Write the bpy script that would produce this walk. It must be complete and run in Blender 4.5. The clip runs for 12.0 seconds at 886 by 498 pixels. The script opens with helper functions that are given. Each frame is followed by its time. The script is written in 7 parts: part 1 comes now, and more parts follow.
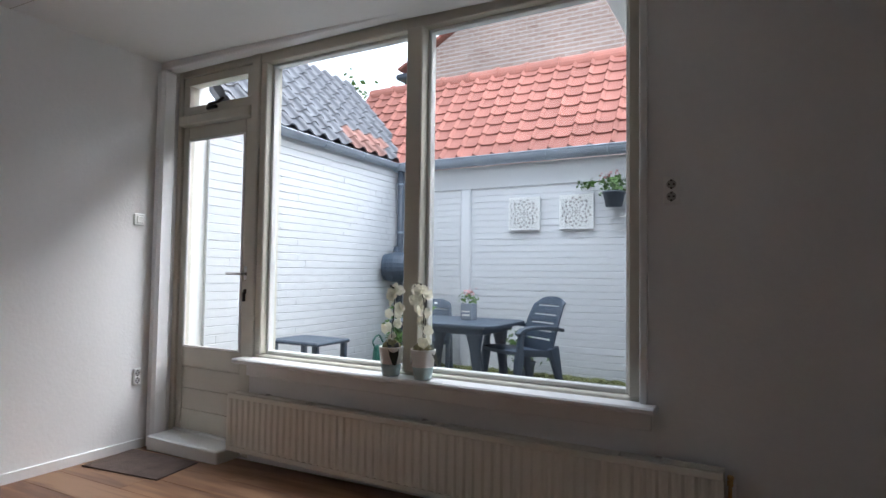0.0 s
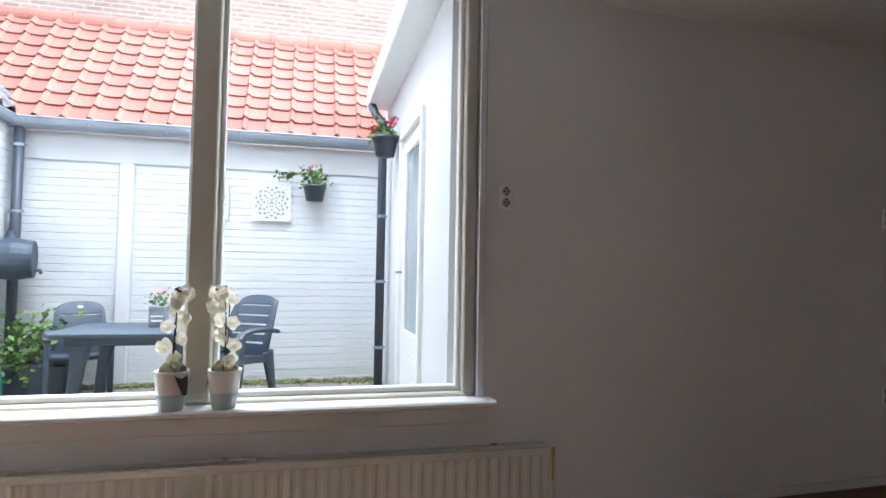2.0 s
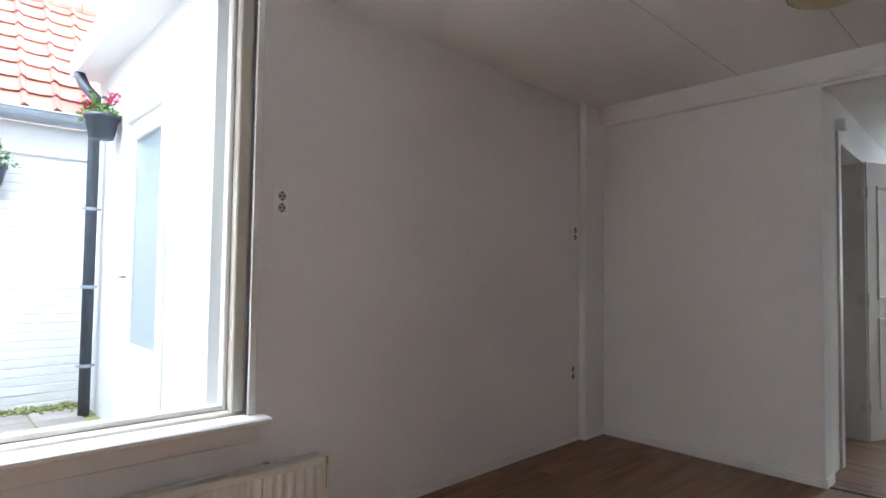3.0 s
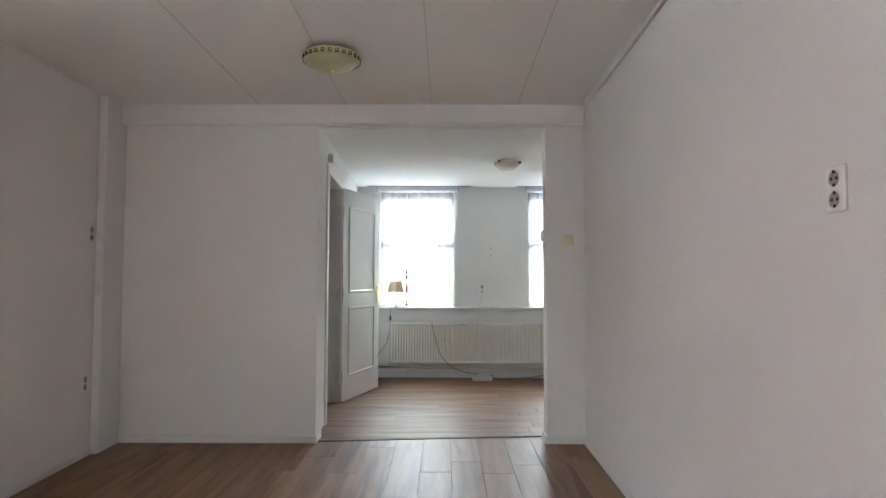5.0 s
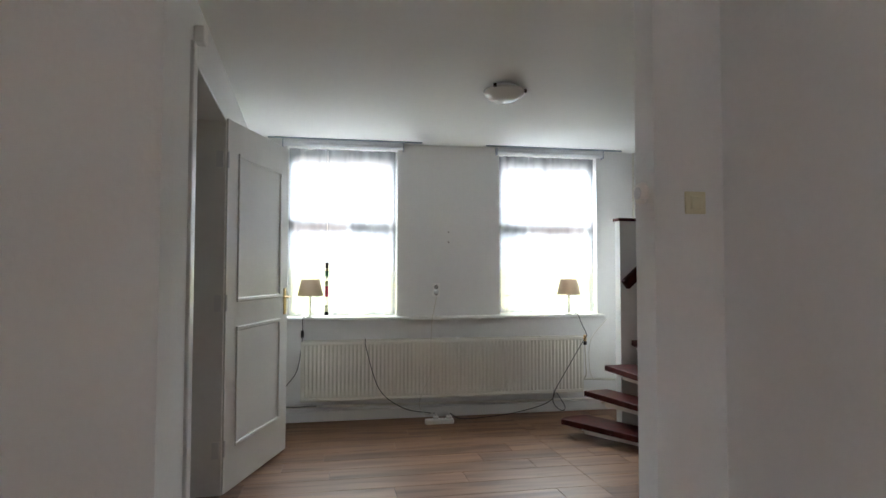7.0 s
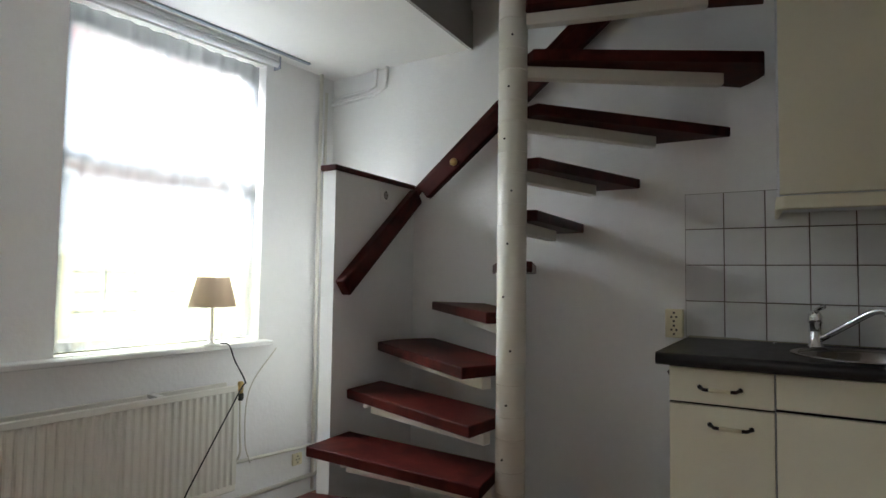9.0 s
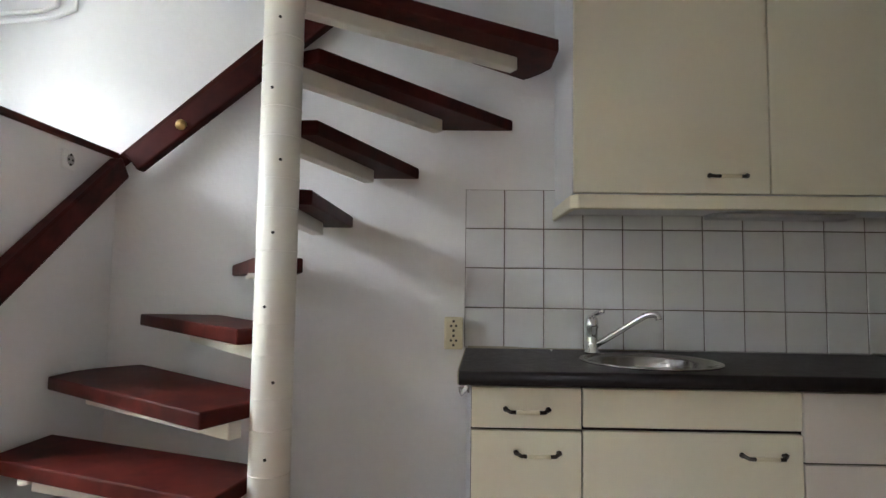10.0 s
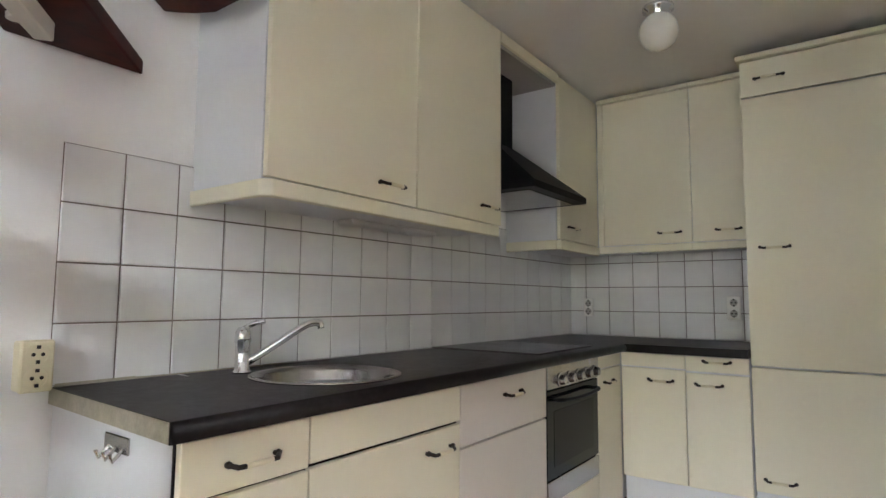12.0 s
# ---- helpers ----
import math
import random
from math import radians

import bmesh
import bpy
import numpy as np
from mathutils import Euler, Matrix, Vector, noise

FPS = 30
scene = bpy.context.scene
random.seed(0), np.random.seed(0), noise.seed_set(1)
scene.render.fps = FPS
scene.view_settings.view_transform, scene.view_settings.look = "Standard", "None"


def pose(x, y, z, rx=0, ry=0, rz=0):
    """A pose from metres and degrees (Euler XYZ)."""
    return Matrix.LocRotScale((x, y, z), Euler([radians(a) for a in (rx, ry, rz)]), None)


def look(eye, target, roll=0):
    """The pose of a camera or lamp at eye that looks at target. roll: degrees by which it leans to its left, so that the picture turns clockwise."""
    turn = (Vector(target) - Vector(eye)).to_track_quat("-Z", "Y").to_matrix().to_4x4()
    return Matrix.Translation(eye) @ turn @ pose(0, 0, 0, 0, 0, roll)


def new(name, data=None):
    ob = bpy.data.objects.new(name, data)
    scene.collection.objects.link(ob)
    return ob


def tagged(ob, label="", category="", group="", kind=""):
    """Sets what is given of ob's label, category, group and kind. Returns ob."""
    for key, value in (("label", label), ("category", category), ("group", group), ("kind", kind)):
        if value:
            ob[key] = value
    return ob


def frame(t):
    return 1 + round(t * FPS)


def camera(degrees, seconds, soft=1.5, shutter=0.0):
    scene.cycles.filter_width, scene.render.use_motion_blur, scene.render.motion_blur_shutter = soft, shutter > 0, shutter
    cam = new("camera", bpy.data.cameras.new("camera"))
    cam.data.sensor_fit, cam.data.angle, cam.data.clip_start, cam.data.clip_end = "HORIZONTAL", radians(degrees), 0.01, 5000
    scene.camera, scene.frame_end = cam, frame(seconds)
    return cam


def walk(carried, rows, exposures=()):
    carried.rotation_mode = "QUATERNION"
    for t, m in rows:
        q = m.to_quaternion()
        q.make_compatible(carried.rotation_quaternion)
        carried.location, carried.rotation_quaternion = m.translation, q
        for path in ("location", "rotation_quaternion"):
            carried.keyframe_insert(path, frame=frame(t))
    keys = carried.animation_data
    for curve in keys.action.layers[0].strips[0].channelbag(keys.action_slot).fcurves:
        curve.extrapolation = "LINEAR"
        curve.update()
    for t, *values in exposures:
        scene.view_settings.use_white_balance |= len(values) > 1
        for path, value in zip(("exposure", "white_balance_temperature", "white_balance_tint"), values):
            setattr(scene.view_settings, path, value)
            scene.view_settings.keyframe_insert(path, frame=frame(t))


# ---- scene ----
cam = camera(75.7, 12.0)
PATH = [
    (0, (-0.257, -0.324, 1.094), (-1.224, 1.425, 1.178), 0.8),
    (0.5, (-0.562, -0.318, 1.083), (-1.19, 1.579, 1.166), 0.8),
    (1, (-0.859, -0.252, 1.1), (-1.133, 1.728, 1.178), 0.9),
    (1.5, (-1.237, -0.272, 1.11), (-1.159, 1.725, 1.193), 1.0),
    (2, (-1.473, -0.231, 1.105), (-1.013, 1.714, 1.187), 1.0),
    (2.5, (-1.605, -0.125, 1.141), (-0.698, 1.656, 1.215), 0.8),
    (3, (-1.75, -0.077, 1.158), (-0.405, 1.401, 1.24), 0.8),
    (3.5, (-1.9, -0.016, 1.17), (-0.156, 0.959, 1.264), 1.1),
    (3.7, (-1.922, -0.035, 1.159), (-0.092, 0.763, 1.264), 0.8),
    (5.3, (-2.107, -0.06, 1.171), (-0.11, -0.111, 1.267), 0.4),
    (5.5, (-2.054, -0.022, 1.146), (-0.058, -0.086, 1.245), 0.6),
    (6, (-1.448, 0.125, 1.159), (0.545, -0.015, 1.241), 0.6),
    (6.5, (-0.7, 0.312, 1.151), (1.284, 0.075, 1.234), 0.7),
    (6.7, (-0.383, 0.314, 1.168), (1.597, 0.039, 1.248), 0.4),
    (8.3, (2.108, 0.161, 1.197), (3.782, -0.93, 1.291), 0.7),
    (8.5, (2.28, 0.097, 1.2), (3.835, -1.157, 1.298), 0.8),
    (9, (2.573, -0.2, 1.12), (3.758, -1.808, 1.221), 0.8),
    (9.5, (2.775, -0.409, 1.101), (3.617, -2.219, 1.222), 1.1),
    (10, (2.95, -0.588, 1.107), (3.234, -2.563, 1.246), 0.8),
    (10.5, (3.103, -0.852, 1.127), (2.935, -2.841, 1.258), 0.7),
    (11, (3.228, -1.021, 1.118), (2.665, -2.935, 1.263), 0.5),
    (11.5, (3.371, -1.127, 1.131), (2.27, -2.789, 1.285), 0.7),
    (12, (3.546, -1.106, 1.102), (2.086, -2.461, 1.28), 0.4),
]
EXPOSURES = [(0, 0.85, 5900, 12), (0.5, 1.06, 5950, 12), (1.0, 1.3, 5950, 12), (1.5, 1.46, 5950, 12), (2.5, 2.05, 5950, 13), (3.2, 2.6, 5950, 11), (3.7, 2.88, 6550, 11), (5.5, 2.85, 5900, 8), (6.5, 2.5, 6150, 11),
             (8.3, 1.75, 6350, 10), (9.0, 2.32, 6400, 11), (9.5, 2.75, 6400, 12), (10.0, 3.3, 6350, 14), (10.5, 3.68, 6350, 15), (11.0, 3.85, 6350, 15), (11.5, 3.97, 6400, 15), (12, 3.97, 6450, 15)]
walk(cam, [(t, look(eye, target, roll)) for t, eye, target, roll in PATH], EXPOSURES)

# ---- light ----
world = bpy.data.worlds.new("overcast_sky")
scene.world = world
world.use_nodes = True
wn = world.node_tree.nodes
sky = wn.new("ShaderNodeTexSky")
sky.sky_type, sky.sun_disc = "NISHITA", False
sky.sun_elevation, sky.sun_rotation = radians(48), radians(30)
sky.air_density, sky.dust_density, sky.ozone_density = 1.0, 4.0, 0.6
haze = wn.new("ShaderNodeHueSaturation")
haze.inputs["Saturation"].default_value = 0.3
world.node_tree.links.new(sky.outputs[0], haze.inputs["Color"])
world.node_tree.links.new(haze.outputs[0], wn["Background"].inputs[0])
wn["Background"].inputs[1].default_value = 0.34


def sun_lamp(strength, angle, elevation, azimuth):
    lamp = bpy.data.lights.new("sun", "SUN")
    lamp.energy, lamp.angle, lamp.color = strength, radians(angle), (1.0, 0.97, 0.93)
    ob = new("sun", lamp)
    ob.rotation_euler = (radians(90 - elevation), 0, radians(azimuth))
    return ob


def area_lamp(name, place, target, sx, sy, power, color):
    lamp = bpy.data.lights.new(name, "AREA")
    lamp.shape, lamp.size, lamp.size_y, lamp.energy, lamp.color = "RECTANGLE", sx, sy, power, color
    ob = new(name, lamp)
    ob.matrix_world = look(place, target)
    return ob


sun_lamp(0.5, 40, 50, 150)
area_lamp("sky_over_street", (8.4, -0.7, 4.2), (5.2, -1.0, 1.3), 7.5, 2.4, 1050, (0.88, 0.95, 1.0))
area_lamp("sky_over_yard", (-2.2, 3.5, 5.4), (-2.2, 3.9, 0.6), 3.2, 2.2, 140, (0.90, 0.93, 0.99))


# ---- materials ----
def material(name, color, rough=0.6, metal=0.0, vary=0.08, scale=3.0, grain=60.0, bump=0.05, bumpscale=80.0, random_amount=0.0, spec=0.5, coat=0.0):
    """A surface with broad stains, fine grain, relief and, if wanted, a shift from piece to piece."""
    m = bpy.data.materials.new(name)
    m.use_nodes = True
    nt, n = m.node_tree, m.node_tree.nodes
    b = n["Principled BSDF"]
    b.inputs["Roughness"].default_value, b.inputs["Metallic"].default_value = rough, metal
    b.inputs["Specular IOR Level"].default_value = spec
    b.inputs["Coat Weight"].default_value = coat
    tc = n.new("ShaderNodeTexCoord")
    n1, n2 = n.new("ShaderNodeTexNoise"), n.new("ShaderNodeTexNoise")
    n1.inputs["Scale"].default_value, n1.inputs["Detail"].default_value = scale, 5
    n2.inputs["Scale"].default_value, n2.inputs["Detail"].default_value = grain, 3
    for x in (n1, n2):
        nt.links.new(tc.outputs["Object"], x.inputs["Vector"])
    add = n.new("ShaderNodeMath")
    add.operation = "MULTIPLY_ADD"
    add.inputs[1].default_value = 0.4
    nt.links.new(n2.outputs["Fac"], add.inputs[0])
    nt.links.new(n1.outputs["Fac"], add.inputs[2])
    mr = n.new("ShaderNodeMapRange")
    mr.inputs["From Min"].default_value, mr.inputs["From Max"].default_value = 0.4, 1.0
    mr.inputs["To Min"].default_value, mr.inputs["To Max"].default_value = 1.0 - vary, 1.0 + vary
    nt.links.new(add.outputs[0], mr.inputs["Value"])
    val = mr.outputs[0]
    if random_amount:
        info = n.new("ShaderNodeObjectInfo")
        r = n.new("ShaderNodeMapRange")
        r.inputs["To Min"].default_value, r.inputs["To Max"].default_value = 1 - random_amount, 1 + random_amount
        nt.links.new(info.outputs["Random"], r.inputs["Value"])
        mu = n.new("ShaderNodeMath")
        mu.operation = "MULTIPLY"
        nt.links.new(val, mu.inputs[0])
        nt.links.new(r.outputs[0], mu.inputs[1])
        val = mu.outputs[0]
    mix = n.new("ShaderNodeVectorMath")
    mix.operation = "SCALE"
    mix.inputs[0].default_value = color[:3]
    nt.links.new(val, mix.inputs["Scale"])
    nt.links.new(mix.outputs[0], b.inputs["Base Color"])
    rr = n.new("ShaderNodeMapRange")
    rr.inputs["To Min"].default_value, rr.inputs["To Max"].default_value = max(0.02, rough - 0.08), min(1, rough + 0.08)
    nt.links.new(n1.outputs["Fac"], rr.inputs["Value"])
    nt.links.new(rr.outputs[0], b.inputs["Roughness"])
    if bump:
        n3 = n.new("ShaderNodeTexNoise")
        n3.inputs["Scale"].default_value, n3.inputs["Detail"].default_value = bumpscale, 4
        nt.links.new(tc.outputs["Object"], n3.inputs["Vector"])
        bp = n.new("ShaderNodeBump")
        bp.inputs["Strength"].default_value, bp.inputs["Distance"].default_value = min(1, bump * 4), 0.01
        nt.links.new(n3.outputs["Fac"], bp.inputs["Height"])
        nt.links.new(bp.outputs[0], b.inputs["Normal"])
    return m


def wood_material(name, dark, light, rough, stretch, random_amount=0.15, grain=9.0, bump=0.03, coat=0.0, spec=0.5):
    """Wood grain drawn out along one axis (stretch: the scale for x, y, z), each board its own."""
    m = bpy.data.materials.new(name)
    m.use_nodes = True
    nt, n = m.node_tree, m.node_tree.nodes
    b = n["Principled BSDF"]
    b.inputs["Roughness"].default_value, b.inputs["Coat Weight"].default_value = rough, coat
    b.inputs["Coat Roughness"].default_value = 0.15
    b.inputs["Specular IOR Level"].default_value = spec
    tc, mp, info = n.new("ShaderNodeTexCoord"), n.new("ShaderNodeMapping"), n.new("ShaderNodeObjectInfo")
    mp.inputs["Scale"].default_value = stretch
    nt.links.new(tc.outputs["Object"], mp.inputs["Vector"])
    shift = n.new("ShaderNodeVectorMath")
    shift.operation = "MULTIPLY_ADD"
    sc = n.new("ShaderNodeCombineXYZ")
    for i in range(3):
        nt.links.new(info.outputs["Random"], sc.inputs[i])
    shift.inputs[1].default_value = (37.0, 51.0, 23.0)
    nt.links.new(sc.outputs[0], shift.inputs[0])
    nt.links.new(mp.outputs[0], shift.inputs[2])
    n1, n2 = n.new("ShaderNodeTexNoise"), n.new("ShaderNodeTexNoise")
    n1.inputs["Scale"].default_value, n1.inputs["Detail"].default_value, n1.inputs["Distortion"].default_value = grain, 6, 0.6
    n2.inputs["Scale"].default_value, n2.inputs["Detail"].default_value = grain * 0.25, 3
    for x in (n1, n2):
        nt.links.new(shift.outputs[0], x.inputs["Vector"])
    ad = n.new("ShaderNodeMath")
    ad.operation = "MULTIPLY_ADD"
    ad.inputs[1].default_value = 0.7
    nt.links.new(n2.outputs["Fac"], ad.inputs[0])
    nt.links.new(n1.outputs["Fac"], ad.inputs[2])
    ramp = n.new("ShaderNodeValToRGB")
    ramp.color_ramp.elements[0].position, ramp.color_ramp.elements[1].position = 0.62, 1.05
    ramp.color_ramp.elements[0].color, ramp.color_ramp.elements[1].color = (*dark, 1), (*light, 1)
    nt.links.new(ad.outputs[0], ramp.inputs["Fac"])
    r = n.new("ShaderNodeMapRange")
    r.inputs["To Min"].default_value, r.inputs["To Max"].default_value = 1 - random_amount, 1 + random_amount
    nt.links.new(info.outputs["Random"], r.inputs["Value"])
    mul = n.new("ShaderNodeVectorMath")
    mul.operation = "SCALE"
    nt.links.new(ramp.outputs["Color"], mul.inputs[0])
    nt.links.new(r.outputs[0], mul.inputs["Scale"])
    nt.links.new(mul.outputs[0], b.inputs["Base Color"])
    bp = n.new("ShaderNodeBump")
    bp.inputs["Strength"].default_value, bp.inputs["Distance"].default_value = bump * 4, 0.004
    nt.links.new(n1.outputs["Fac"], bp.inputs["Height"])
    nt.links.new(bp.outputs[0], b.inputs["Normal"])
    return m


def glass_material(name):
    """Thin window glass: clear, with a faint mirror."""
    m = bpy.data.materials.new(name)
    m.use_nodes = True
    nt, n = m.node_tree, m.node_tree.nodes
    n.remove(n["Principled BSDF"])
    tr, gl, mx, fr = n.new("ShaderNodeBsdfTransparent"), n.new("ShaderNodeBsdfGlossy"), n.new("ShaderNodeMixShader"), n.new("ShaderNodeLayerWeight")
    gl.inputs["Roughness"].default_value = 0.02
    tr.inputs["Color"].default_value = (0.96, 0.98, 0.97, 1)
    fr.inputs["Blend"].default_value = 0.5
    pw, ml = n.new("ShaderNodeMath"), n.new("ShaderNodeMath")
    pw.operation, ml.operation = "POWER", "MULTIPLY_ADD"
    pw.inputs[1].default_value, ml.inputs[1].default_value, ml.inputs[2].default_value = 5.0, 0.5, 0.03
    nt.links.new(fr.outputs["Facing"], pw.inputs[0])
    nt.links.new(pw.outputs[0], ml.inputs[0])
    nt.links.new(ml.outputs[0], mx.inputs[0])
    nt.links.new(tr.outputs[0], mx.inputs[1])
    nt.links.new(gl.outputs[0], mx.inputs[2])
    nt.links.new(mx.outputs[0], n["Material Output"].inputs["Surface"])
    return m


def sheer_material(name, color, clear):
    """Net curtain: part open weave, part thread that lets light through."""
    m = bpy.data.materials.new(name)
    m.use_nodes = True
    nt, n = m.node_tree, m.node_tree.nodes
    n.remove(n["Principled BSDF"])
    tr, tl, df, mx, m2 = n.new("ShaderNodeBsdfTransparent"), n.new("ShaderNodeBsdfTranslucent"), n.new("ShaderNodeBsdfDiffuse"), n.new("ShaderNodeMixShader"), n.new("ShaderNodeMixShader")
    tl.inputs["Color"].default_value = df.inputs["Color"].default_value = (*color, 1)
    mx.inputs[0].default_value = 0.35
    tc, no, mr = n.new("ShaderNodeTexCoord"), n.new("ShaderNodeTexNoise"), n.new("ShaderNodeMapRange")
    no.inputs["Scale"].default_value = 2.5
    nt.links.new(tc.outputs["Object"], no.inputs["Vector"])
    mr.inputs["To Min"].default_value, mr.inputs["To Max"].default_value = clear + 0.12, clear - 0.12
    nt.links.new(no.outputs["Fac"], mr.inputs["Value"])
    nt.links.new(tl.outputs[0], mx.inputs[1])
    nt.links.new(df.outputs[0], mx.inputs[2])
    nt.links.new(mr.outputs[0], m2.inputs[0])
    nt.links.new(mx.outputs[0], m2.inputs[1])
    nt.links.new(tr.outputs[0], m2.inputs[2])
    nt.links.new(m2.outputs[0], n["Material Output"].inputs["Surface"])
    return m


def course_material(name, one, two, joint):
    """Distant brickwork in courses of 7 cm on walls that face along y."""
    m = bpy.data.materials.new(name)
    m.use_nodes = True
    nt, n = m.node_tree, m.node_tree.nodes
    b = n["Principled BSDF"]
    b.inputs["Roughness"].default_value = 0.95
    tc, sp, cb, br, no, mx = n.new("ShaderNodeTexCoord"), n.new("ShaderNodeSeparateXYZ"), n.new("ShaderNodeCombineXYZ"), n.new("ShaderNodeTexBrick"), n.new("ShaderNodeTexNoise"), n.new("ShaderNodeMixRGB")
    nt.links.new(tc.outputs["Object"], sp.inputs[0])
    ad = n.new("ShaderNodeMath")
    nt.links.new(sp.outputs["X"], ad.inputs[0])
    nt.links.new(sp.outputs["Y"], ad.inputs[1])
    nt.links.new(ad.outputs[0], cb.inputs["X"])
    nt.links.new(sp.outputs["Z"], cb.inputs["Y"])
    nt.links.new(cb.outputs[0], br.inputs["Vector"])
    br.inputs["Scale"].default_value = 1.0
    br.inputs["Brick Width"].default_value, br.inputs["Row Height"].default_value, br.inputs["Mortar Size"].default_value = 0.22, 0.07, 0.009
    br.inputs["Color1"].default_value, br.inputs["Color2"].default_value, br.inputs["Mortar"].default_value = (*one, 1), (*two, 1), (*joint, 1)
    no.inputs["Scale"].default_value, no.inputs["Detail"].default_value = 1.2, 5
    nt.links.new(tc.outputs["Object"], no.inputs["Vector"])
    mx.blend_type = "OVERLAY"
    mx.inputs[0].default_value = 0.35
    nt.links.new(br.outputs["Color"], mx.inputs[1])
    nt.links.new(no.outputs["Fac"], mx.inputs[2])
    nt.links.new(mx.outputs[0], b.inputs["Base Color"])
    return m


